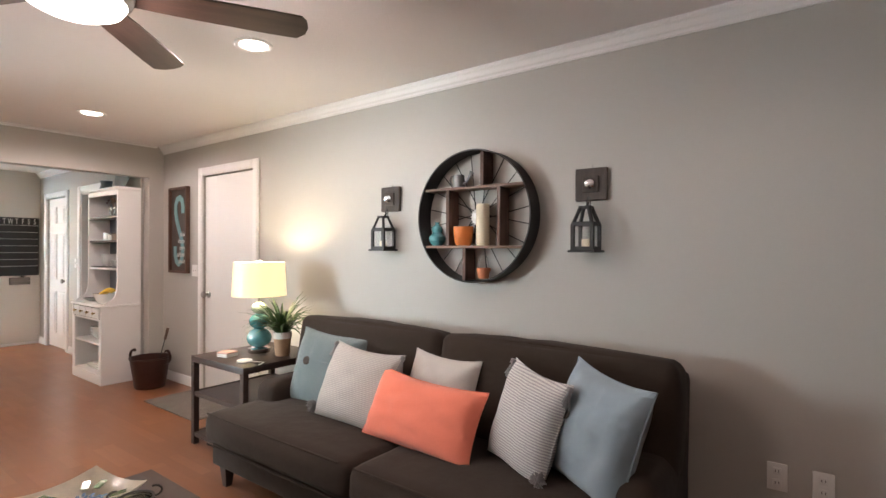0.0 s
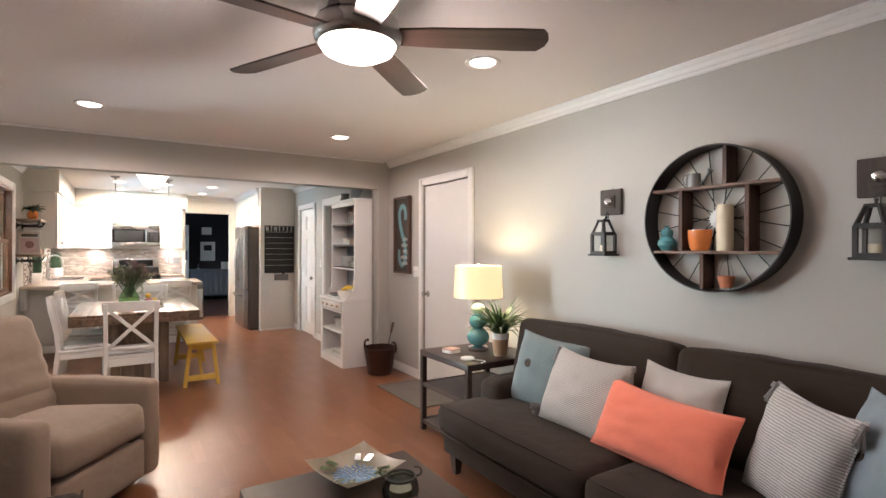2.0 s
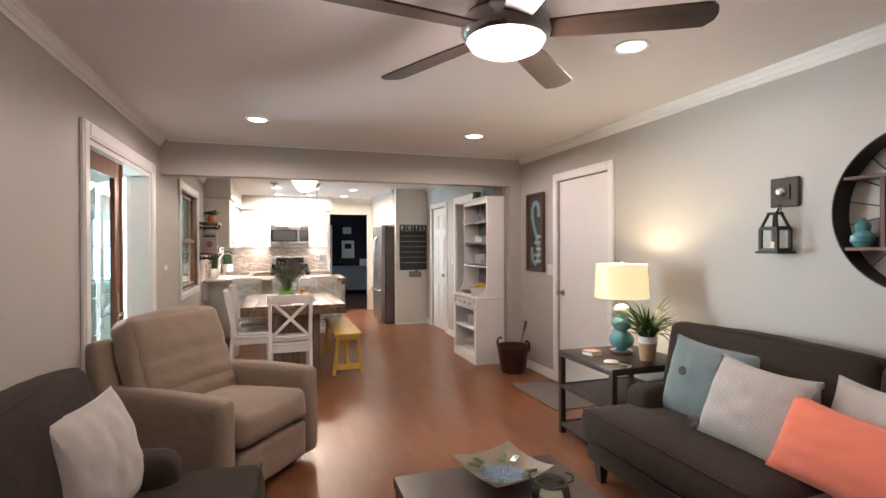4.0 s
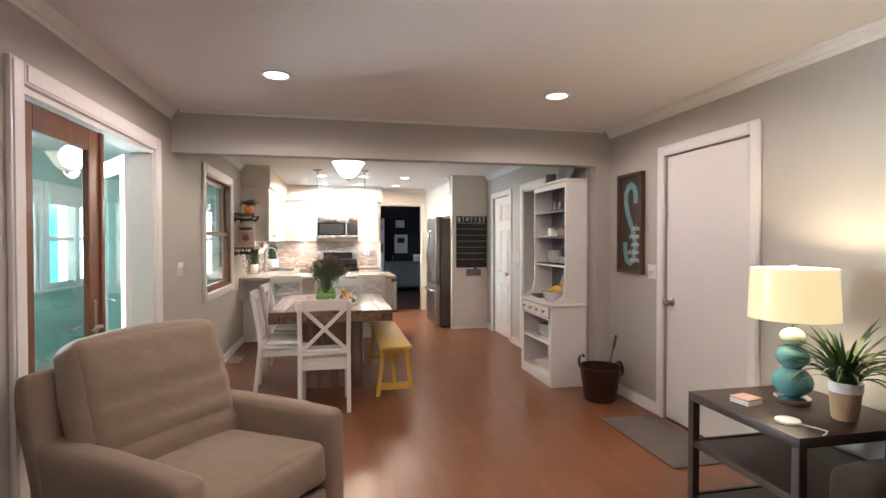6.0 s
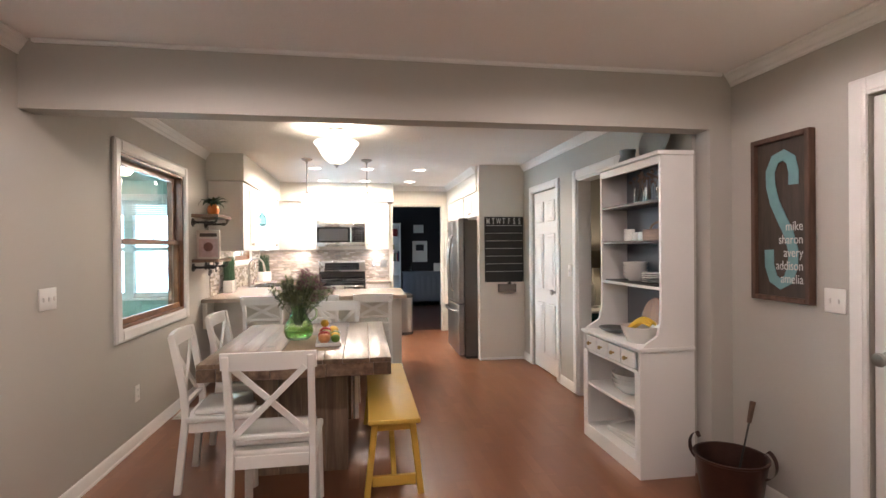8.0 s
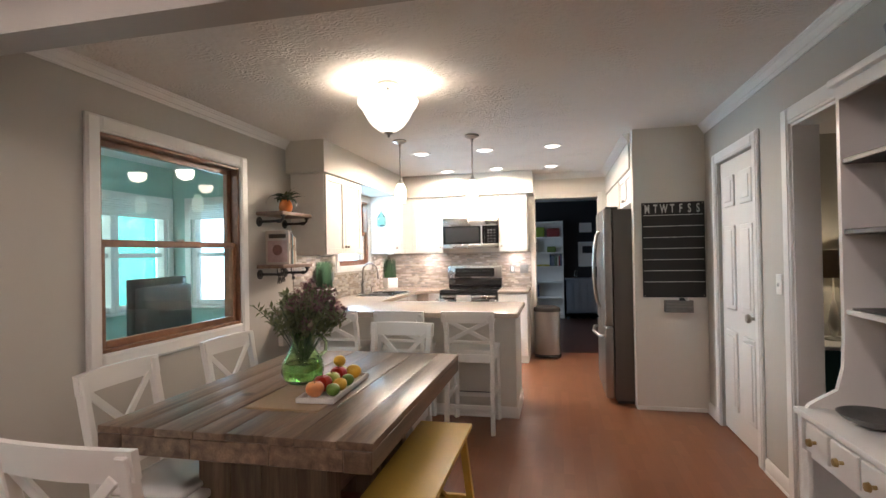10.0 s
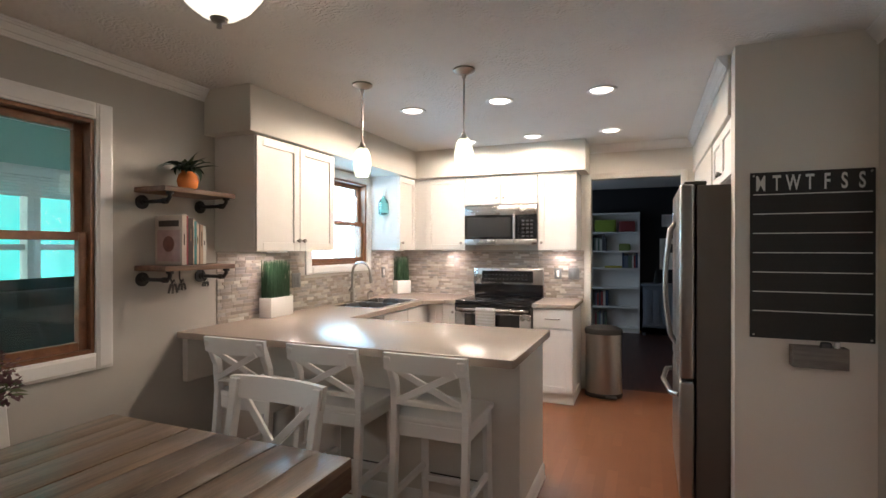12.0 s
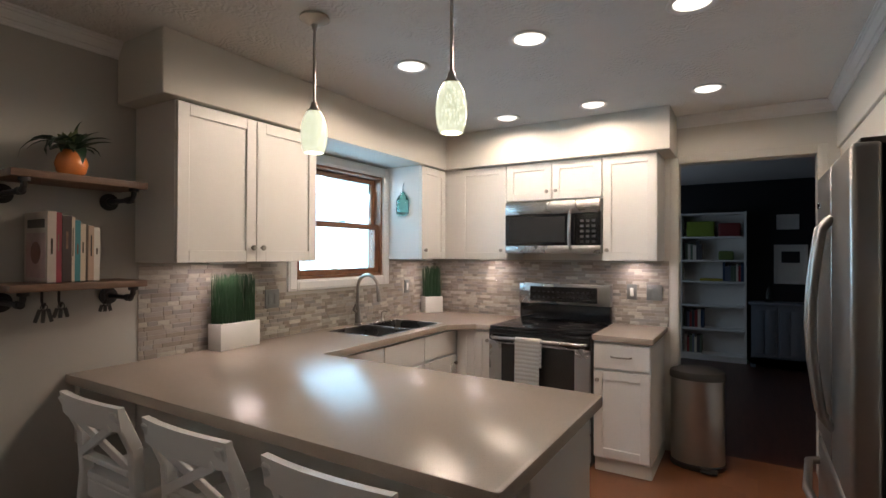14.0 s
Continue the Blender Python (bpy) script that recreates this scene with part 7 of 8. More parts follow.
# worktops
wt = thing("worktop", "taupe solid worktop over a peninsula and wall units", "worktop", pose(0, 0, 0))
ZT, ZB = 0.912, 0.872
bm = B()
outline = [(-7.985, WIN_Y + 0.002), (-7.985, 1.787), (-7.990, 1.800), (-8.003, 1.805), (-8.90, 1.805), (-8.915, 1.79), (-8.915, 0.335), (-10.20, 0.335), (-10.37, 0.50), (-10.37, 0.618), (BACK_X + 0.002, 0.618), (BACK_X + 0.002, WIN_Y + 0.002)]
SK = (-10.24, -9.50, -0.17, 0.25)
lo = [bm.verts.new((x, y, ZB)) for x, y in outline]
hi = [bm.verts.new((x, y, ZT)) for x, y in outline]
hole = [(SK[0], SK[2]), (SK[1], SK[2]), (SK[1], SK[3]), (SK[0], SK[3])]
hl = [bm.verts.new((x, y, ZB)) for x, y in hole]
hh = [bm.verts.new((x, y, ZT)) for x, y in hole]
for ring, cut in ((hi, hh), (lo, hl)):
    es = [bm.edges.new((ring[i], ring[(i + 1) % len(ring)])) for i in range(len(ring))] + [bm.edges.new((cut[i], cut[(i + 1) % 4])) for i in range(4)]
    bmesh.ops.triangle_fill(bm, use_beauty=True, edges=es)
for a, b in ((lo, hi), (hl, hh)):
    for i in range(len(a)):
        j = (i + 1) % len(a)
        bm.faces.new((a[i], a[j], b[j], b[i]))
bmesh.ops.recalc_face_normals(bm, faces=bm.faces)
rim = [e for e in bm.edges if all(v in hi for v in e.verts) and len(e.link_faces) == 2 and abs(e.calc_face_angle(0)) > 1]
bmesh.ops.bevel(bm, geom=rim, offset=0.006, segments=2, profile=0.5, affect="EDGES")
part("peninsula_top", bm, COUNTER, wt)
bm = B(); box(bm, BACK_X + 0.002, -10.345, 1.382, 1.765, ZB, ZT, 0.005, 2); part("side_top", bm, COUNTER, wt)

# peninsula and base cabinets
pn = thing("peninsula", "cream panelled kitchen peninsula with white baseboard", "kitchen island", pose(0, 0, 0))
bm = B(); box(bm, -8.875, -8.27, WIN_Y + 0.003, 1.765, 0.0, ZB - 0.001, 0.003, 1); part("body", bm, CREAM, pn)
bm = B(); extrude_profile(bm, BASE, (-8.27, WIN_Y + 0.03, 0), (-8.27, 1.765, 0), (1, 0, 0)); part("skirting", bm, WHITE, pn)
bm = B(); extrude_profile(bm, BASE, (-8.875, 1.765, 0), (-8.252, 1.765, 0), (0, 1, 0)); part("skirting", bm, WHITE, pn)
bm = B(); box(bm, -8.262, -8.02, WIN_Y + 0.004, WIN_Y + 0.05, 0.60, ZB - 0.002, 0.003, 1); part("bracket", bm, CREAM, pn)
bc = thing("base_cabinet", "white base cabinets along the sink wall", "cabinet", pose(0, 0, 0), "white base cabinets")
bm = B()
box(bm, -10.98, -8.88, WIN_Y + 0.003, 0.295, 0.10, 0.60, 0.002, 1)
box(bm, -9.48, -8.88, WIN_Y + 0.003, 0.295, 0.60, ZB - 0.001)
box(bm, -10.98, -10.26, WIN_Y + 0.003, 0.295, 0.60, ZB - 0.001)
box(bm, -10.26, -9.48, 0.265, 0.295, 0.60, ZB - 0.001)
part("body", bm, CABW, bc)
bm = B(); box(bm, -10.95, -8.9, WIN_Y + 0.01, 0.24, 0, 0.10); part("kick_board", bm, CREAM, bc)
for i, (a, b) in enumerate(((-9.47, -9.02), (-9.93, -9.48), (-10.38, -9.94))):
    shaker_door(bc, a, b, 0.12, 0.66, 0.295, "y", 1, (b - 0.03 if i % 2 else a + 0.03, 0.60))
    bm = B(); box(bm, a, b, 0.296, 0.315, 0.68, 0.855, 0.003, 1); part("drawer_front", bm, CABW, bc)
bc = thing("base_cabinet", "white corner base cabinet beside the range", "cabinet", pose(0, 0, 0), "white base cabinets")
bm = B(); box(bm, -10.98, -10.42, 0.30, 0.612, 0.10, ZB - 0.001, 0.002, 1); part("body", bm, CABW, bc)
shaker_door(bc, 0.335, 0.468, 0.12, 0.855, -10.42, "x", 1)
shaker_door(bc, 0.474, 0.608, 0.12, 0.855, -10.42, "x", 1, (0.585, 0.79))
bc = thing("base_cabinet", "white base cabinet with one drawer and one door", "cabinet", pose(0, 0, 0), "white base cabinets")
bm = B(); box(bm, -10.98, -10.385, 1.384, 1.745, 0.09, ZB - 0.001, 0.002, 1); part("body", bm, CABW, bc)
bm = B(); box(bm, -10.96, -10.395, 1.39, 1.75, 0.0, 0.09, 0.002, 1); part("kick_board", bm, CREAM, bc)
shaker_door(bc, 1.388, 1.741, 0.105, 0.675, -10.385, "x", 1, (1.415, 0.615))
bm = B(); box(bm, -10.384, -10.365, 1.388, 1.741, 0.69, 0.86, 0.003, 1); dr = part("drawer_front", bm, CABW, bc)
bm = B(); tube(bm, [(-10.365, 1.50, 0.775), (-10.338, 1.51, 0.775), (-10.334, 1.565, 0.775), (-10.338, 1.62, 0.775), (-10.365, 1.63, 0.775)], 0.006, 8); part("bar_handle", bm, NICKEL, dr, "satin nickel bar handle")

# sink and tap
sk = thing("sink", "double stainless steel sink set in the worktop", "sink", pose(0, 0, 0))
for a, b in ((SK[0] + 0.004, -9.885), (-9.855, SK[1] - 0.004)):
    bm = B()
    y0, y1 = SK[2] + 0.004, SK[3] - 0.004
    box(bm, a, b, y0, y1, 0.70, 0.708)
    for q in ((a, a + 0.006, y0, y1), (b - 0.006, b, y0, y1), (a + 0.006, b - 0.006, y0, y0 + 0.006), (a + 0.006, b - 0.006, y1 - 0.006, y1)):
        box(bm, q[0], q[1], q[2], q[3], 0.708, ZT - 0.004)
    part("basin", bm, STEELH, sk)
for q in ((SK[0] - 0.014, SK[1] + 0.014, SK[3] - 0.006, SK[3] + 0.014), (SK[0] - 0.014, SK[1] + 0.014, SK[2] - 0.014, SK[2] + 0.006), (SK[0] - 0.014, SK[0] + 0.006, SK[2] + 0.006, SK[3] - 0.006), (SK[1] - 0.006, SK[1] + 0.014, SK[2] + 0.006, SK[3] - 0.006), (-9.886, -9.854, SK[2] + 0.006, SK[3] - 0.006)):
    bm = B(); box(bm, *q, ZT - 0.002, ZT + 0.003, 0.001, 1); part("sink_rim", bm, STEELH, sk)
fc = thing("kitchen_tap", "tall chrome gooseneck pull-down kitchen tap", "tap", pose(-9.83, -0.215, ZT + 0.001))
bm = B(); lathe(bm, [(0, 0), (0.030, 0), (0.030, 0.008), (0.022, 0.015), (0.020, 0.12), (0.016, 0.14), (0, 0.14)], 22); part("tap_body", bm, NICKEL, fc)
bm = B(); tube(bm, [(0, 0, 0.13), (0, 0, 0.28)] + [(0, 0.095 - 0.095 * math.cos(t), 0.28 + 0.095 * math.sin(t)) for t in [i * math.pi / 10 for i in range(1, 10)]] + [(0.0, 0.192, 0.27)], 0.012, 12); part("spout", bm, NICKEL, fc)
bm = B(); rod(bm, (0, 0.192, 0.275), (0, 0.205, 0.185), 0.015, 0.019, 14); part("spray_head", bm, NICKEL, fc)
bm = B(); rod(bm, (0.018, 0, 0.10), (0.05, 0.0, 0.12), 0.010); rod(bm, (0.045, 0, 0.12), (0.075, 0.05, 0.165), 0.009, 0.007); part("lever", bm, NICKEL, fc)
sd = thing("soap_dispenser", "small metal soap dispenser by the sink", "soap dispenser", pose(-10.12, -0.215, ZT + 0.001))
bm = B(); lathe(bm, [(0, 0), (0.018, 0), (0.016, 0.01), (0.009, 0.02), (0.009, 0.07), (0, 0.07)], 16); tube(bm, [(0, 0, 0.065), (0, 0.02, 0.078), (0, 0.06, 0.074)], 0.006, 8); part("body", bm, NICKEL, sd)

# range
DARKKEY = plain("dark_key_print", (0.035, 0.035, 0.037), 0.4, var=0.1)
rg = thing("range", "stainless steel range with a black glass hob and back panel", "oven", pose(0, 0, 0))
RY0, RY1, RX = 0.626, 1.376, -10.36
bm = B(); box(bm, -10.97, RX, RY0, RY1, 0.02, 0.895, 0.004, 1); part("body", bm, FRGREY, rg)
bm = B(); box(bm, -10.97, RX + 0.012, RY0, RY1, 0.896, 0.916, 0.005, 2); part("glass_hob", bm, BLACKGL, rg, "glossy black glass hob")
for dx, dy, r_ in ((-0.20, 0.19, 0.105), (-0.20, 0.55, 0.085), (-0.46, 0.19, 0.080), (-0.46, 0.56, 0.105)):
    bm = B(); lathe(bm, [(r_ - 0.004, 0), (r_, 0), (r_, 0.0006), (r_ - 0.004, 0.0006), (r_ - 0.004, 0)], 40, pose(RX + dx, RY0 + dy, 0.9162)); part("burner_ring", bm, FRGREY, rg)
bm = B(); box(bm, -10.97, -10.915, RY0 + 0.006, RY1 - 0.006, 0.917, 1.04, 0.004, 1); part("back_guard", bm, BLACKGL, rg)
bm = B(); box(bm, -10.975, -10.90, RY0 + 0.002, RY1 - 0.002, 1.041, 1.205, 0.006, 2, ); part("control_panel", bm, STEELH, rg)
bm = B(); box(bm, -10.902, -10.894, RY0 + 0.10, RY1 - 0.10, 1.062, 1.182, 0.002, 1); part("control_glass", bm, BLACKGL, rg)
for i in range(12):
    for j in range(2):
        bm = B(); box(bm, -10.8945, -10.893, RY0 + 0.13 + 0.04 * i, RY0 + 0.148 + 0.04 * i, 1.09 + 0.045 * j, 1.10 + 0.045 * j); part("button", bm, DARKKEY, rg)
bm = B(); box(bm, RX, RX + 0.035, RY0 + 0.003, RY1 - 0.003, 0.815, 0.892, 0.005, 2); part("front_strip", bm, BLACKGL, rg)
bm = B(); box(bm, RX, RX + 0.035, RY0 + 0.003, RY1 - 0.003, 0.24, 0.805, 0.005, 2); dr = part("oven_door", bm, STEELH, rg)
bm = B(); box(bm, RX + 0.034, RX + 0.039, RY0 + 0.105, RY1 - 0.105, 0.31, 0.795, 0.003, 1); part("oven_window", bm, BLACKGL, dr, "dark oven window")
bm = B(); tube(bm, [(RX + 0.035, RY0 + 0.03, 0.838), (RX + 0.075, RY0 + 0.05, 0.838), (RX + 0.082, (RY0 + RY1) / 2, 0.838), (RX + 0.075, RY1 - 0.05, 0.838), (RX + 0.035, RY1 - 0.03, 0.838)], 0.013, 12); part("oven_handle", bm, STEELH, rg)
bm = B(); box(bm, RX, RX + 0.033, RY0 + 0.003, RY1 - 0.003, 0.05, 0.23, 0.005, 2); part("warming_drawer", bm, STEELH, rg)
tw = thing("tea_towel", "striped cream tea towel hanging over the oven handle", "towel", pose(RX + 0.083, 0.955, 0.852))
bm = B()
n = 14
rows = [(-0.028, -0.20), (-0.024, -0.10), (-0.020, -0.02), (-0.010, 0.004), (0.004, 0.008), (0.016, 0.000), (0.020, -0.04), (0.022, -0.15), (0.024, -0.27), (0.026, -0.335)]
gv = [[bm.verts.new((dx + 0.004 * math.sin(5 * j / n + 2 * dz * 10), (j / n - 0.5) * (0.185 - 0.02 * max(0, -dz)), dz)) for j in range(n + 1)] for dx, dz in rows]
for i in range(len(rows) - 1):
    for j in range(n):
        bm.faces.new((gv[i][j], gv[i][j + 1], gv[i + 1][j + 1], gv[i + 1][j]))
bmesh.ops.solidify(bm, geom=bm.faces[:], thickness=0.003)
part("cloth", bm, TOWEL_F, tw)

# microwave
mw = thing("microwave", "stainless steel over-range microwave with a black window", "microwave", pose(0, 0, 0))
MX = -10.64
bm = B(); box(bm, BACK_X + 0.004, MX, 0.628, 1.372, 1.452, 1.852, 0.003, 1); part("body", bm, STEELH, mw)
bm = B(); box(bm, MX, MX + 0.028, 0.628, 1.372, 1.752, 1.852, 0.006, 2); part("vent_strip", bm, STEELH, mw)
bm = B(); box(bm, MX, MX + 0.028, 0.628, 1.372, 1.452, 1.510, 0.006, 2); part("lower_strip", bm, STEELH, mw)
bm = B(); box(bm, MX, MX + 0.026, 0.628, 1.185, 1.511, 1.751, 0.003, 1); part("door_glass", bm, BLACKGL, mw, "black glass door")
bm = B(); box(bm, MX + 0.0255, MX + 0.0275, 0.66, 1.11, 1.535, 1.728, 0.001, 1); part("door_screen", bm, DARKSLOT, mw)
bm = B(); box(bm, MX, MX + 0.026, 1.188, 1.372, 1.511, 1.751, 0.003, 1); kp = part("keypad", bm, BLACKGL, mw)
for i in range(3):
    for j in range(5):
        bm = B(); box(bm, MX + 0.0258, MX + 0.0272, 1.225 + 0.042 * i, 1.25 + 0.042 * i, 1.53 + 0.038 * j, 1.548 + 0.038 * j, 0.0005, 1); part("key", bm, DARKKEY, kp)
bm = B(); tube(bm, [(MX + 0.026, 1.155, 1.77), (MX + 0.06, 1.155, 1.755), (MX + 0.070, 1.155, 1.63), (MX + 0.06, 1.155, 1.50), (MX + 0.026, 1.155, 1.485)], 0.012, 12); part("door_handle", bm, STEEL, mw)

# fridge in its recess
fr = thing("fridge", "stainless steel french-door fridge with dark grey sides", "fridge", pose(0, 0, 0))
FX0, FX1, FY = -9.62, -8.80, 2.615
bm = B(); box(bm, FX0, FX1, FY, 3.30, 0.03, 1.765, 0.006, 2); part("body", bm, FRGREY, fr)
bm = B(); box(bm, FX0 + 0.02, FX1 - 0.02, FY + 0.02, 3.2, 0.0, 0.03); part("plinth", bm, BLACK, fr)
for a, b in ((FX0, -9.213), (-9.207, FX1)):
    bm = B(); box(bm, a, b, FY - 0.085, FY - 0.008, 0.70, 1.775, 0.018, 4); part("fridge_door", bm, STEEL, fr)
bm = B(); box(bm, FX0, FX1, FY - 0.085, FY - 0.008, 0.045, 0.69, 0.018, 4); part("freezer_drawer", bm, STEEL, fr)
for sx in (-1, 1):
    x = -9.21 + sx * 0.05
    bm = B(); tube(bm, [(x, FY - 0.085, 0.84), (x, FY - 0.115, 0.88)] + [(x, FY - 0.115 - 0.030 * math.sin(math.pi * i / 10), 0.88 + 0.66 * i / 10) for i in range(1, 10)] + [(x, FY - 0.115, 1.54), (x, FY - 0.085, 1.58)], 0.015, 12); part("door_handle", bm, STEEL, fr)
bm = B(); tube(bm, [(FX0 + 0.07, FY - 0.085, 0.60), (FX0 + 0.10, FY - 0.125, 0.60), (-9.21, FY - 0.155, 0.60), (FX1 - 0.10, FY - 0.125, 0.60), (FX1 - 0.07, FY - 0.085, 0.60)], 0.015, 12); part("drawer_handle", bm, STEEL, fr)
bm = B(); box(bm, -9.60, -9.52, FY - 0.087, FY - 0.0845, 1.64, 1.665, 0.001, 1); part("badge", bm, CHROME, fr, "small oval metal badge")
for x in (FX0 + 0.06, FX1 - 0.06):
    bm = B(); box(bm, x - 0.04, x + 0.04, FY - 0.06, FY + 0.05, 1.766, 1.79, 0.006, 2); part("hinge_cover", bm, FRGREY, fr)

# waste bin
wb = thing("pedal_bin", "stainless steel pedal bin with a black lid", "bin", pose(-10.83, 1.975, 0))
sq = pose(0, 0, 0) @ Matrix.Diagonal((0.85, 1.12, 1, 1))
bm = B(); lathe(bm, [(0, 0.0), (0.150, 0.0), (0.156, 0.01), (0.156, 0.035), (0.150, 0.040), (0, 0.04)], 40, sq); part("base_ring", bm, BLACK, wb)
bm = B(); lathe(bm, [(0, 0.04), (0.150, 0.04), (0.150, 0.60), (0, 0.60)], 40, sq); part("body", bm, STEEL, wb)
bm = B(); lathe(bm, [(0, 0.60), (0.156, 0.60), (0.158, 0.63), (0.150, 0.65), (0.10, 0.672), (0, 0.680)], 40, sq); part("lid", bm, BLACK, wb, "matt black lid")
bm = B(); box(bm, 0.10, 0.17, 0.03, 0.13, 0.012, 0.028, 0.005, 2); part("pedal", bm, BLACK, wb)

# bar stools at the peninsula
st0 = cross_chair(pose(-8.054, 1.437, 0, 0, 0, 90), 0.635, 0.945, "white painted bar stool with a cross back", "bar_stool", "bar stools at the peninsula", 0.40, True)
copy_thing(st0, pose(-8.054, 0.883, 0, 0, 0, 90))
copy_thing(st0, pose(-8.054, 0.328, 0, 0, 0, 90))

# pendants
for x, y in PENDANTS:
    p = thing("pendant_light", "nickel pendant light with a small crackled glass shade, lit", "pendant light", pose(x, y, CEIL), "pendant lights over the peninsula")
    bm = B(); lathe(bm, [(0, -0.001), (0.062, -0.001), (0.064, -0.012), (0.040, -0.026), (0.014, -0.034), (0.010, -0.055), (0, -0.055)], 30); part("canopy", bm, NICKEL, p)
    bm = B(); rod(bm, (0, 0, -0.38), (0, 0, -0.05), 0.006); part("stem", bm, NICKEL, p)
    bm = B(); lathe(bm, [(0, -0.365), (0.012, -0.365), (0.016, -0.385), (0.030, -0.400), (0.030, -0.412), (0, -0.412)], 24); part("socket_cap", bm, NICKEL, p)
    bm = B(); lathe(bm, [(0.030, -0.405), (0.044, -0.430), (0.053, -0.470), (0.055, -0.510), (0.050, -0.550), (0.041, -0.578), (0.038, -0.578), (0.047, -0.549), (0.052, -0.510), (0.050, -0.470), (0.041, -0.431), (0.027, -0.407)], 30)
    part("glass_shade", bm, PENDANT_GLASS, p, "pale green crackled glass shade")

# open pipe shelves with plant and books
for z, lab in ((1.735, "rustic wood shelf on black iron pipe brackets holding a plant"), (1.295, "rustic wood shelf on black iron pipe brackets holding cookbooks")):
    s = thing("pipe_shelf", lab, "shelf", pose(-7.92, WIN_Y, z), "open pipe shelves")
    bm = B(); box(bm, -0.285, 0.215, 0.004, 0.25, 0.0, 0.030, 0.005, 2); part("board", bm, SHELFW, s)
    for x in (-0.235, 0.165):
        bm = B()
        lathe(bm, [(0, 0), (0.040, 0), (0.040, 0.008), (0.020, 0.012), (0.020, 0.024), (0, 0.024)], 20, pose(x, 0.001, -0.050, -90))
        tube(bm, [(x, 0.015, -0.050), (x, 0.15, -0.050), (x, 0.205, -0.048), (x, 0.222, -0.030), (x, 0.224, -0.008)], 0.011, 10)
        rod(bm, (x, 0.17, -0.050), (x, 0.20, -0.050), 0.016)
        rod(bm, (x, 0.224, -0.014), (x, 0.224, 0.0), 0.020, seg=14)
        part("pipe_bracket", bm, BLACK, s, "black iron pipe bracket")
    if z < 1.5:
        for i, x in enumerate((-0.17, 0.0, 0.06)):
            bm = B(); tube(bm, [(x, 0.10, 0.0), (x, 0.10, -0.05), (x, 0.115, -0.075), (x, 0.13, -0.055)], 0.005, 6); part("hook", bm, BLACK, s)
for i, (x, h) in enumerate(((-8.09, 0.055), (-7.92, 0.07), (-7.86, 0.09))):
    o = thing("key_bunch" if i < 2 else "corkscrew", "dark metal keys hanging from a shelf hook", "keys", pose(x, WIN_Y + 0.122, 1.223), "things on the shelf hooks")
    bm = B()
    tube(bm, [(0.012 * math.cos(t), 0, 0.012 * math.sin(t)) for t in [j * math.pi / 6 for j in range(12)]], 0.002, 5, closed=True)
    for dx, an in ((-0.012, 14), (0.0, -4), (0.012, -18)):
        box(bm, -0.007, 0.007, -0.002, 0.002, -h * 0.7, -0.008, 0.001, 1, pose(dx, 0, 0, 0, an, 0))
    part("keys", bm, BLACK, o)
pt = thing("succulent", "leafy plant in a round orange vase on a shelf", "plant", pose(-7.945, WIN_Y + 0.14, 1.7655))
bm = B(); lathe(bm, [(0, 0), (0.032, 0), (0.052, 0.020), (0.060, 0.055), (0.050, 0.090), (0.034, 0.108), (0.034, 0.115), (0.028, 0.115), (0.028, 0.10), (0, 0.09)], 28); part("vase", bm, ORANGE_C, pt, "round orange glazed vase")
bm = B(); blades(bm, 20, 0.17, 0.040, 1.9, 14, 0.9, 0.02); bmesh.ops.transform(bm, matrix=pose(0, 0, 0.10), verts=bm.verts); part("leaves", bm, LEAFD, pt)
bm = B(); blades(bm, 14, 0.085, 0.026, 0.8, 19, 0.6, 0.02); bmesh.ops.transform(bm, matrix=pose(0.012, 0, 0.12), verts=bm.verts); part("rosette", bm, LEAFG, pt)
bm = B(); blades(bm, 4, 0.27, 0.008, 1.5, 4, 1.2, 0.01); bmesh.ops.transform(bm, matrix=pose(0, 0, 0.10), verts=bm.verts); part("trailing_leaves", bm, LEAFD, pt)
BOOKS = [((0.52, 0.44, 0.38), 0.030, 0.285, 0.215), ((0.26, 0.035, 0.05), 0.024, 0.283, 0.20), ((0.050, 0.030, 0.028), 0.034, 0.272, 0.20), ((0.62, 0.54, 0.42), 0.014, 0.268, 0.19),
         ((0.05, 0.22, 0.25), 0.022, 0.255, 0.185), ((0.60, 0.50, 0.38), 0.020, 0.240, 0.18), ((0.10, 0.065, 0.05), 0.010, 0.240, 0.175), ((0.46, 0.32, 0.24), 0.022, 0.236, 0.175), ((0.66, 0.63, 0.58), 0.024, 0.228, 0.17)]
x = -7.83
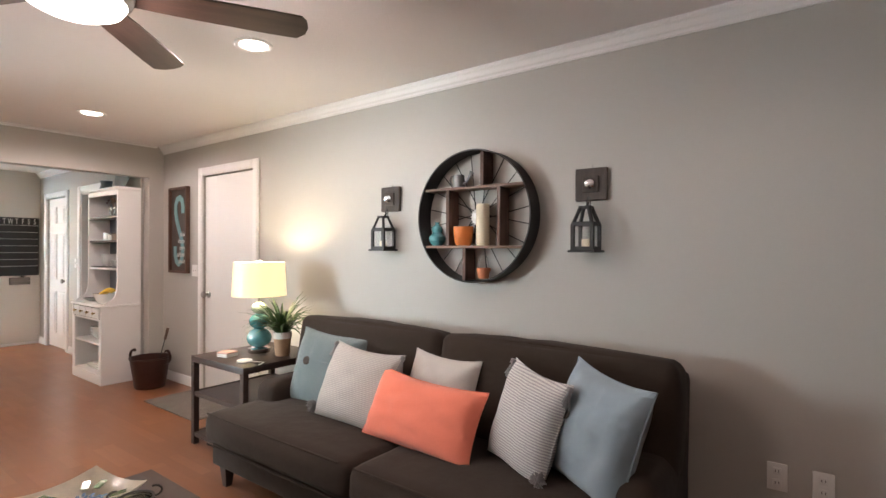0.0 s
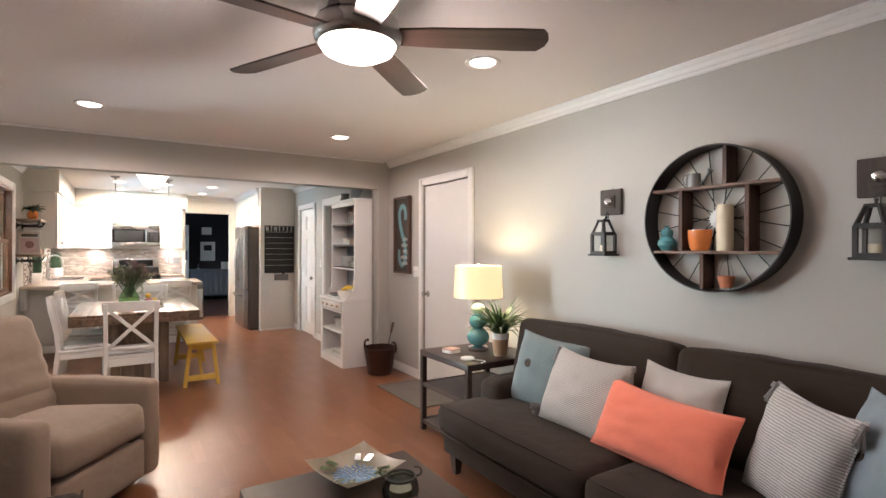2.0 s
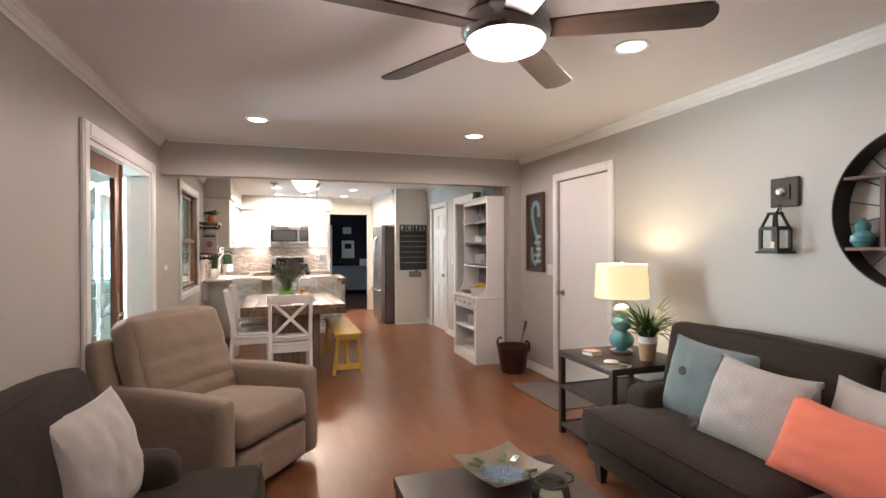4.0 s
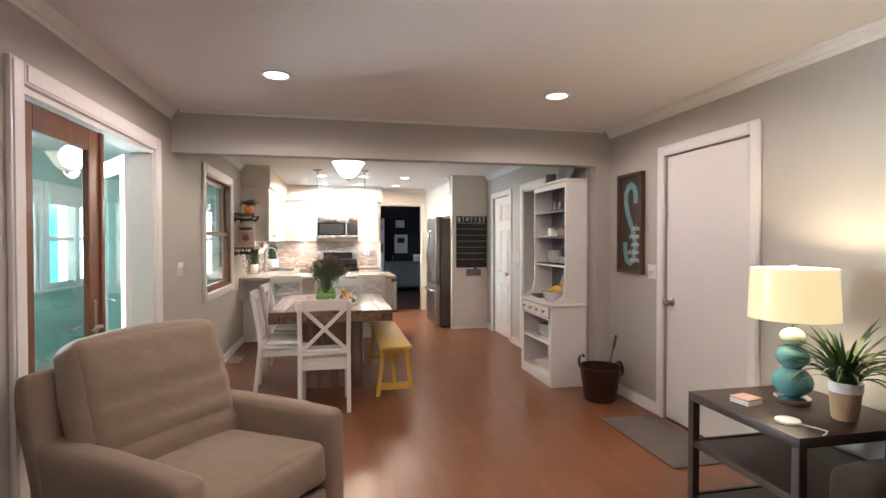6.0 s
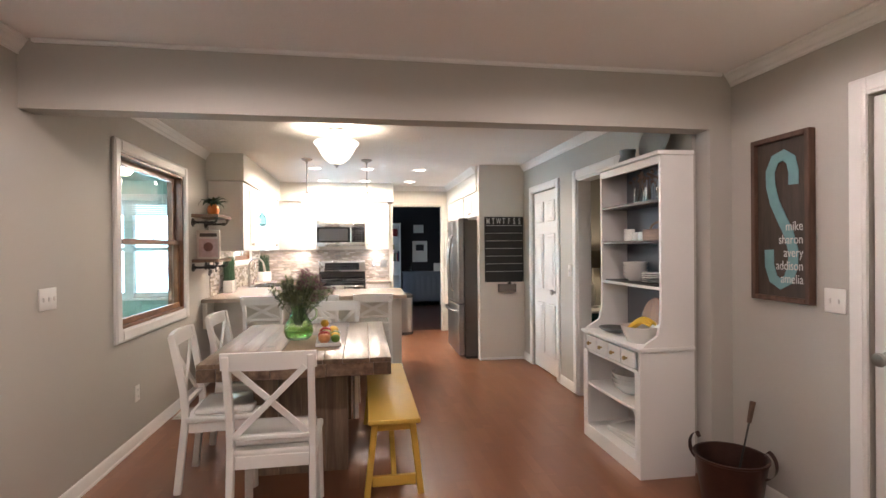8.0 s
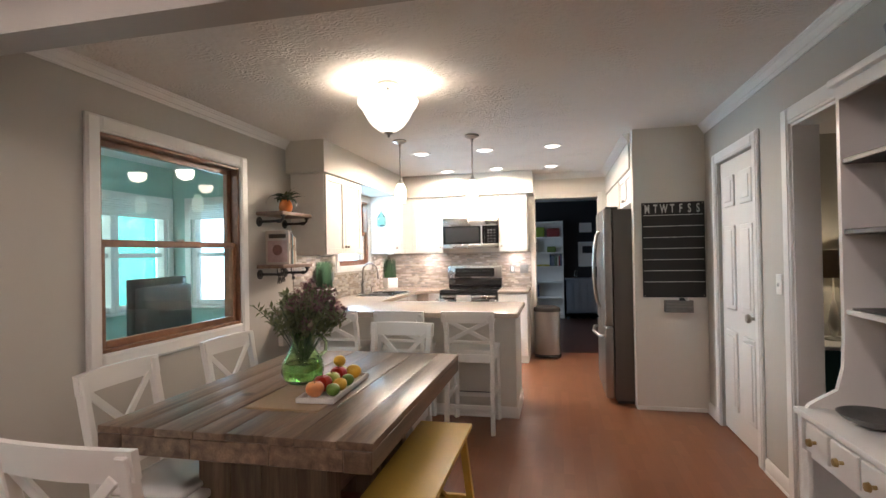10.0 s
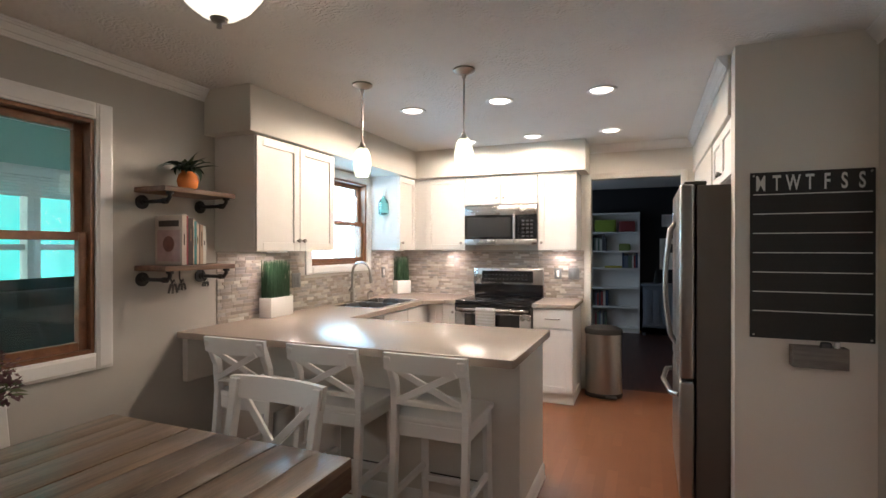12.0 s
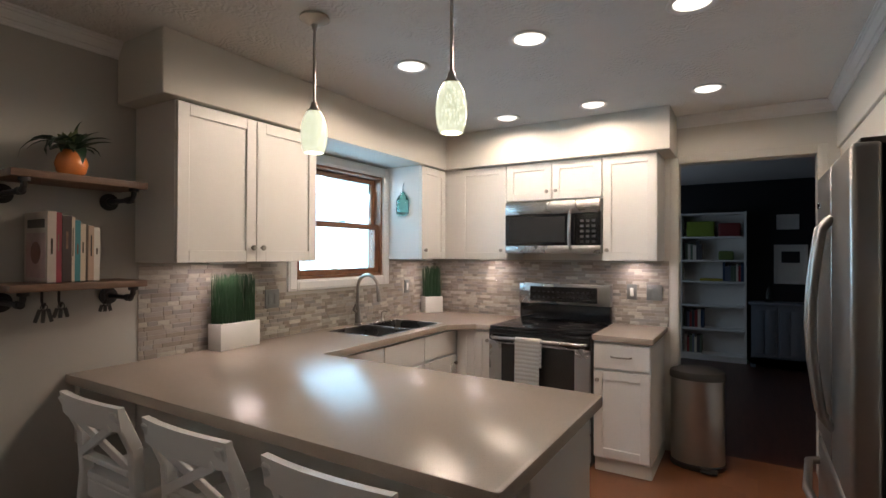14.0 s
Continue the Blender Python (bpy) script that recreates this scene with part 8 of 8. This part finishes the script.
for i, (col, t, h, d) in enumerate(BOOKS):
    b_ = thing("cookbook", "upright cookbook with a coloured spine on a pipe shelf", "book", pose(x - t / 2, WIN_Y + 0.012, 1.3265), "cookbooks on the shelf")
    mt = plain("book_cover", col, 0.45, var=0.08, scale=20, fine=90, bstr=0.03)
    bm = B(); box(bm, -t / 2, t / 2, 0, d, 0, 0.004); box(bm, -t / 2, -t / 2 + 0.002, 0, d, 0, h, 0.0006, 1); box(bm, t / 2 - 0.002, t / 2, 0, d, 0, h, 0.0006, 1); box(bm, -t / 2, t / 2, d - 0.003, d, 0, h, 0.001, 1); part("cover", bm, mt, b_)
    bm = B(); box(bm, -t / 2 + 0.003, t / 2 - 0.003, 0.004, d - 0.004, 0.004, h - 0.006); part("pages", bm, CERAM, b_)
    bm = B(); box(bm, -t * 0.12, t * 0.12, d, d + 0.0008, h * (0.40 + 0.05 * (i % 3)), h * (0.62 + 0.07 * (i % 4))); part("spine_title", bm, SHELFW if sum(col) < 0.8 else SIGNW, b_)
    if i == 0:
        bm = B(); lathe(bm, [(0, 0), (0.045, 0.0), (0.045, 0.0015), (0, 0.0015)], 26, pose(t / 2, 0.11, 0.12, 0, 90)); part("cover_picture", bm, plain("brown_red_print", (0.24, 0.11, 0.09), 0.4, var=0.5, scale=40, fine=80), b_, "dark red round cover picture")
        bm = B(); box(bm, t / 2, t / 2 + 0.0008, 0.02, 0.20, 0.02, 0.20); part("cover_photo", bm, plain("pink_cover_print", (0.50, 0.34, 0.32), 0.4, var=0.4, scale=30, fine=60), b_, "pinkish printed cover photo")
        bm = B(); box(bm, t / 2, t / 2 + 0.001, 0.03, 0.19, 0.22, 0.255); part("cover_title", bm, SIGNW, b_)
    x -= t + 0.001

# grass boxes on the worktop
for gx, gy, w, rz, n_ in ((-8.78, -0.215, 0.27, 4, 210), (-10.83, -0.20, 0.17, -35, 120)):
    o = thing("grass_planter", "dense dark green grass in a white rectangular box", "plant", pose(gx, gy, ZT + 0.001, 0, 0, rz), "grass planters on the worktop")
    d = 0.105 if w > 0.2 else 0.12
    bm = B(); box(bm, -w / 2, w / 2, -d / 2, d / 2, 0, 0.145, 0.004, 2); part("box", bm, CERAM, o)
    bm = B()
    rnd = random.Random(int(w * 100))
    for _ in range(n_):
        bx, by = rnd.uniform(-w / 2 + 0.012, w / 2 - 0.012), rnd.uniform(-d / 2 + 0.012, d / 2 - 0.012)
        h = 0.27 * rnd.uniform(0.85, 1.05)
        rod(bm, (bx, by, 0.14), (bx + rnd.gauss(0, 0.010), by + rnd.gauss(0, 0.010), 0.14 + h), 0.0036, 0.0012, 5)
    part("grass", bm, GRASSM, o)

# hanging glass bottle, outlets, under-cabinet strips
hb = thing("hanging_bottle", "aqua glass bottle hanging beside the kitchen window", "ornament", pose(-10.262, -0.12, 1.75))
bm = B(); lathe(bm, [(0, 0), (0.040, 0.0), (0.052, 0.02), (0.054, 0.06), (0.052, 0.13), (0.034, 0.165), (0.018, 0.175), (0.018, 0.195), (0.014, 0.195), (0.014, 0.17), (0.045, 0.13), (0.047, 0.03), (0, 0.01)], 28); part("glass", bm, AQUAGL, hb)
bm = B(); tube(bm, [(0, 0, 0.19), (-0.005, 0, 0.24), (-0.017, 0, 0.27)], 0.002, 5); part("hook", bm, BLACK, hb)
for m in (pose(-9.10, WIN_Y + 0.010, 1.16, 0, 0, 180), pose(-10.56, WIN_Y + 0.010, 1.16, 0, 0, 180)):
    outlet(m, "steel", 2 if m.translation.x > -9.5 else 1, TIN)
outlet(pose(BACK_X + 0.010, 1.515, 1.16, 0, 0, 90), "steel", 1, TIN)
outlet(pose(BACK_X + 0.010, 1.675, 1.16, 0, 0, 90), "steel", 2, TIN)
for x, y, sx, sy in ((-8.65, -0.12, 0.22, 0.05), (-10.62, -0.12, 0.12, 0.05), (-10.86, 0.36, 0.05, 0.14), (-10.86, 1.56, 0.05, 0.14)):
    bm = B(); box(bm, x - sx / 2, x + sx / 2, y - sy / 2, y + sy / 2, 1.388, 1.399, 0.003, 1); single("strip_light", bm, WHITE, "slim white strip light under a wall cabinet", "light", None, "strip lights")

# ---- study things ----
bc = thing("bookcase", "tall white bookcase with six half-filled shelves", "bookcase", pose(-14.98, 1.85, 0, 0, 0, 90))
for sx in (-1, 1):
    bm = B(); box(bm, sx * 0.40, sx * 0.375, -0.28, 0, 0, 2.02, 0.002, 1); part("side_panel", bm, WHITE, bc)
bm = B(); box(bm, -0.375, 0.375, -0.008, 0, 0.0, 2.02); part("back_panel", bm, WHITE, bc)
SHZ = [0.07, 0.42, 0.74, 1.07, 1.36, 1.68, 2.0]
for z in SHZ:
    bm = B(); box(bm, -0.375, 0.375, -0.28, -0.008, z - 0.012, z + 0.012, 0.002, 1); part("shelf", bm, WHITE, bc)
bm = B(); box(bm, -0.375, 0.375, -0.27, -0.255, 0, 0.058); part("kick_board", bm, WHITE, bc)
SCOL = [(0.05, 0.05, 0.06), (0.25, 0.04, 0.04), (0.12, 0.14, 0.20), (0.6, 0.58, 0.52), (0.03, 0.05, 0.10), (0.10, 0.14, 0.10)]
SMAT = [plain("study_book_cover", c_, 0.5, var=0.1, scale=20, fine=90) for c_ in SCOL]
rnd = random.Random(6)
for z, spans in ((0.082, ((-0.36, 0.16),)), (0.432, ((-0.36, 0.06),)), (1.082, ((0.12, 0.36),)), (1.372, ((-0.36, 0.14),)), (1.692, ()), (1.372, ())):
    for a, n_ in [(s_[0], s_[1]) for s_ in spans]:
        xx = a
        end = a + 0.22
        while xx < end:
            t = rnd.uniform(0.018, 0.04)
            b_ = thing("book", "upright book on a white study bookcase", "book", bc.matrix_basis @ pose(xx + t / 2, -0.02, z + 0.0005), "books in the study")
            bm = B(); box(bm, -t / 2, t / 2, -0.18, 0, 0, rnd.uniform(0.20, 0.26), 0.002, 1); part("cover", bm, SMAT[rnd.randrange(6)], b_)
            xx += t + 0.001
for nm, lab, cat, x, z, s_, mt in (("storage_basket", "lime green fabric storage basket on a bookcase", "basket", -0.15, 1.692, (0.34, 0.2, 0.21), plain("lime_fabric", (0.25, 0.33, 0.05), 0.9, var=0.1)),
                                   ("storage_box", "dark red storage box on a bookcase", "box", 0.20, 1.692, (0.26, 0.2, 0.18), plain("red_box_card", (0.22, 0.03, 0.03), 0.6, var=0.1)),
                                   ("storage_box", "small green box on a bookcase", "box", 0.16, 1.372, (0.18, 0.16, 0.12), plain("green_box_card", (0.14, 0.19, 0.05), 0.6, var=0.1)),
                                   ("folded_cloth", "yellow folded cloth on a bookcase", "cloth", -0.02, 1.082, (0.28, 0.2, 0.03), plain("yellow_cloth", (0.45, 0.38, 0.06), 0.9, var=0.1))):
    bm = B(); soft_box(bm, *s_, 0.015, 0.004, 8, pose(0, 0, s_[2] / 2)); single(nm, bm, mt, lab, cat, bc.matrix_basis @ pose(x, -0.14, z + 0.0005))
bf = thing("sideboard", "blue-grey painted sideboard with panelled doors and a scalloped base", "sideboard", pose(-14.98, 2.86, 0, 0, 0, 90))
bm = B(); box(bm, -0.56, 0.56, -0.42, 0, 0.10, 0.80, 0.004, 1); part("body", bm, BUFFET, bf)
bm = B(); box(bm, -0.59, 0.59, -0.45, 0, 0.80, 0.83, 0.008, 2); part("top", bm, BUFFET, bf)
bm = B()
pr = [(-0.58 + 1.16 * i / 24, 0.04 + 0.022 * math.sin(i * 1.6)) for i in range(25)]
for (a, za), (b, zb) in zip(pr, pr[1:]):
    q = [bm.verts.new(v) for v in ((a, -0.432, za), (b, -0.432, zb), (b, -0.432, 0.13), (a, -0.432, 0.13))]
    bm.faces.new(q)
bmesh.ops.solidify(bm, geom=bm.faces[:], thickness=0.02)
part("scalloped_apron", bm, BUFFET, bf)
for i in range(4):
    x0 = -0.54 + 0.272 * i
    bm = B(); box(bm, x0, x0 + 0.26, -0.434, -0.421, 0.15, 0.78, 0.003, 1); dd = part("door", bm, BUFFET, bf)
    for j in range(2):
        bm = B(); box(bm, x0 + 0.02 + 0.115 * j, x0 + 0.12 + 0.115 * j, -0.442, -0.433, 0.19, 0.74, 0.006, 2); part("panel", bm, BUFFET, dd)
for sx in (-0.54, 0.54):
    for y_ in (-0.40, -0.04):
        bm = B(); box(bm, sx - 0.03, sx + 0.03, y_ - 0.02, y_ + 0.02, 0, 0.11, 0.004, 1); part("foot", bm, BUFFET, bf)
o = thing("glass_bottle", "small clear glass bottle on a sideboard", "bottle", bf.matrix_basis @ pose(-0.36, -0.2, 0.831))
bm = B(); lathe(bm, [(0, 0), (0.045, 0), (0.048, 0.05), (0.042, 0.13), (0.016, 0.17), (0.016, 0.21), (0.012, 0.21), (0.012, 0.17), (0.036, 0.13), (0.04, 0.01), (0, 0.01)], 20); part("glass", bm, CLEARGL, o)
o = thing("white_box", "pale box standing on a sideboard", "box", bf.matrix_basis @ pose(0.3, -0.2, 0.831))
bm = B(); box(bm, -0.10, 0.10, -0.06, 0.06, 0, 0.20, 0.006, 2); part("box", bm, CERAM, o)
for lab, y0, y1, z0, z1, inner in (("small white framed notice on a dark wall", 2.59, 2.84, 1.78, 1.98, PLASTIC), ("white framed mirror-like picture on a dark wall", 2.56, 2.93, 1.06, 1.58, HUTCHB)):
    o = thing("picture_frame", lab, "picture", pose(-15.0, (y0 + y1) / 2, (z0 + z1) / 2, 0, 0, 90), "pictures in the study")
    w, h = (y1 - y0) / 2, (z1 - z0) / 2
    for q in ((-w, -w + 0.035, -h, h), (w - 0.035, w, -h, h), (-w + 0.035, w - 0.035, h - 0.035, h), (-w + 0.035, w - 0.035, -h, -h + 0.035)):
        bm = B(); box(bm, q[0], q[1], -0.022, -0.002, q[2], q[3], 0.003, 1); part("frame_side", bm, WHITE, o)
    bm = B(); box(bm, -w + 0.035, w - 0.035, -0.010, -0.002, -h + 0.035, h - 0.035); part("sheet", bm, PLASTIC, o)
    if inner is HUTCHB:
        bm = B(); box(bm, -0.10, 0.10, -0.014, -0.009, 0.02, 0.17, 0.002, 1); part("dark_picture", bm, NAVY, o)

# ---- hall things ----
hl_t = thing("hall_table", "teal painted side table in the hall", "side table", pose(-9.08, 4.50, 0))
bm = B(); box(bm, -0.30, 0.30, -0.24, 0.24, 0.53, 0.56, 0.004, 1); part("tabletop", bm, WHITE, hl_t)
bm = B(); box(bm, -0.28, 0.28, -0.22, 0.22, 0.0, 0.53, 0.006, 1); part("body", bm, plain("deep_teal_paint", (0.02, 0.10, 0.11), 0.5, var=0.1), hl_t)
hl_l = thing("hall_lamp", "lit hall table lamp with an opaque drum shade", "table lamp", pose(-9.12, 4.50, 0.561))
bm = B(); lathe(bm, [(0, 0), (0.07, 0), (0.07, 0.015), (0.02, 0.03), (0.05, 0.15), (0.02, 0.33), (0.008, 0.36), (0.008, 0.72), (0, 0.72)], 26); part("base", bm, CERAM, hl_l)
bm = B(); lathe(bm, [(0.17, 0.56), (0.15, 0.80), (0.147, 0.80), (0.167, 0.56), (0.17, 0.56)], 36); part("shade", bm, plain("opaque_linen_shade", (0.30, 0.25, 0.18), 0.9, var=0.05), hl_l)

# ---- sunroom things ----
tv = thing("television", "black television seen from behind in the sunroom", "television", pose(-7.72, -1.25, 0.0, 0, 0, 8))
bm = B(); soft_box(bm, 0.74, 0.05, 0.50, 0.012, 0.0, 8, pose(0, -0.01, 0.98)); part("screen_shell", bm, BLACKGL, tv)
bm = B(); soft_box(bm, 0.66, 0.10, 0.40, 0.03, 0.0, 8, pose(0, 0.05, 0.96)); part("rear_housing", bm, BLACK, tv)
bm = B(); box(bm, -0.09, 0.09, 0.02, 0.08, 0.62, 0.80, 0.005, 1); box(bm, -0.25, 0.25, -0.12, 0.16, 0.60, 0.62, 0.005, 1); part("stand", bm, BLACK, tv)
ts = thing("media_stand", "low white stand under the television", "stand", pose(-7.72, -1.25, 0, 0, 0, 8))
bm = B(); box(bm, -0.50, 0.50, -0.22, 0.22, 0.56, 0.598, 0.005, 1); part("top", bm, WHITE, ts)
for sx in (-0.47, 0.47):
    bm = B(); box(bm, sx - 0.02, sx + 0.02, -0.20, 0.20, 0, 0.56, 0.003, 1); part("side_panel", bm, WHITE, ts)
bm = B(); box(bm, -0.45, 0.45, -0.20, 0.20, 0.25, 0.27); part("shelf", bm, WHITE, ts)
sl = thing("sunroom_light", "frosted bowl ceiling light in the sunroom", "ceiling light", pose(-5.6, -1.15, CEIL))
bm = B(); lathe(bm, [(0, -0.001), (0.07, -0.001), (0.06, -0.03), (0, -0.03)], 24); part("canopy", bm, NICKEL, sl)
bm = B(); rod(bm, (0, 0, -0.22), (0, 0, -0.02), 0.008); part("stem", bm, NICKEL, sl)
bm = B(); lathe(bm, [(0.20, -0.12), (0.18, -0.16), (0.13, -0.20), (0.06, -0.225), (0, -0.23), (0, -0.226), (0.055, -0.221), (0.125, -0.196), (0.175, -0.157), (0.195, -0.12), (0.20, -0.12)], 36); part("glass_bowl", bm, BOWL_GLOW, sl)

# ---- backsplash tiles ----
TW, TH, GAP = 0.098, 0.0235, 0.0022


def tiled(name, axis, face, out, a0, a1, holes, near):
    """Mosaic strips in a staggered bond; the nearest stretch piece by piece, the rest joined."""
    z0, z1 = ZT + 0.001, 1.398
    bm = B()
    lo, hi = sorted((face, face + out * 0.004))
    lv = sorted({z0, z1, *[v for h in holes for v in h[2:]]})
    us = sorted({a0, a1, *[v for h in holes for v in h[:2]]})
    for u0, u1 in zip(us, us[1:]):
        for c0, c1 in zip(lv, lv[1:]):
            if any(h[0] < (u0 + u1) / 2 < h[1] and h[2] < (c0 + c1) / 2 < h[3] for h in holes):
                continue
            if axis == "y":
                box(bm, u0, u1, lo, hi, c0, c1)
            else:
                box(bm, lo, hi, u0, u1, c0, c1)
    base = structure(name, bm, GROUT, "mosaic tile backsplash in taupe, grey and cream")
    rnd = random.Random(len(name))
    meshes, joined, count = {}, B(), 0
    z, row = z0, 0
    while z + TH <= z1 + 0.001:
        u = a0 - rnd.choice((0.0, 0.033, 0.065))
        while u < a1:
            w = rnd.choice((TW, TW, TW * 0.66, TW * 0.5))
            s0, s1 = max(u, a0), min(u + w, a1)
            u += w
            if s1 - s0 < 0.012 or any(s1 > h[0] and s0 < h[1] and z + TH > h[2] and z < h[3] for h in holes):
                continue
            ww = round(s1 - s0 - GAP, 3)
            if near[0] <= s0 <= near[1] and count < 300:
                if ww not in meshes:
                    b2 = B()
                    if axis == "y":
                        box(b2, 0, ww, *sorted((0, out * 0.0035)), 0, TH - GAP, 0.0006, 1)
                    else:
                        box(b2, *sorted((0, out * 0.0035)), 0, ww, 0, TH - GAP, 0.0006, 1)
                    meshes[ww] = finish(b2, "tile", TILE)
                t_ = new("tile", meshes[ww])
                t_.parent = base
                t_.location = (s0, face + out * 0.004, z) if axis == "y" else (face + out * 0.004, s0, z)
                count += 1
            else:
                d0, d1 = sorted((face + out * 0.004, face + out * 0.0075))
                if axis == "y":
                    vs = [(x_, y_, z_) for x_ in (s0, s0 + ww) for y_ in (d0, d1) for z_ in (z, z + TH - GAP)]
                else:
                    vs = [(x_, y_, z_) for x_ in (d0, d1) for y_ in (s0, s0 + ww) for z_ in (z, z + TH - GAP)]
                v = [joined.verts.new(p_) for p_ in vs]
                for f in ((0, 1, 3, 2), (4, 6, 7, 5), (0, 4, 5, 1), (2, 3, 7, 6), (0, 2, 6, 4), (1, 5, 7, 3)):
                    joined.faces.new([v[i] for i in f])
        z += TH
        row += 1
    bmesh.ops.recalc_face_normals(joined, faces=joined.faces)
    j_ = part("tiles", joined, TILE, base)
    tagged(j_, "", "", "", "stuff")


tiled("backsplash_south", "y", WIN_Y, 1, BACK_X + 0.01, -8.29, [(-10.296, -9.224, 1.194, 1.5)], (-9.30, -8.29))
tiled("backsplash_west", "x", BACK_X, 1, WIN_Y + 0.01, 1.775, [], (1.38, 1.775))

# ---- floor planks, last ----
PL, PW = 1.29, 0.192
plank_meshes = []


def plank_mesh(length, width):
    for l_, w_, me in plank_meshes:
        if abs(l_ - length) < 0.0005 and abs(w_ - width) < 0.002:
            return me
    bm = B()
    box(bm, 0, length, 0, width, -0.006, 0.0)
    me = finish(bm, "plank", FLOOR)
    plank_meshes.append((length, width, me))
    return me


row, y = 0, WIN_Y
while y < SOFA_Y - 0.001:
    w = min(PW, SOFA_Y - y)
    x = BACK_X - 0.12 - (row * 0.43) % PL
    while x < REAR_X:
        a, b = max(x, BACK_X - 0.12), min(x + PL, REAR_X)
        if b - a > 0.03 and not (y > DIN_Y + 0.1 and b < BEAM_X - 0.2):
            pl = new("plank", plank_mesh(round(b - a, 3), round(w, 3)))
            pl.parent = floor_ob
            pl.location = (a, y, 0)
        x += PL
    y += PW
    row += 1
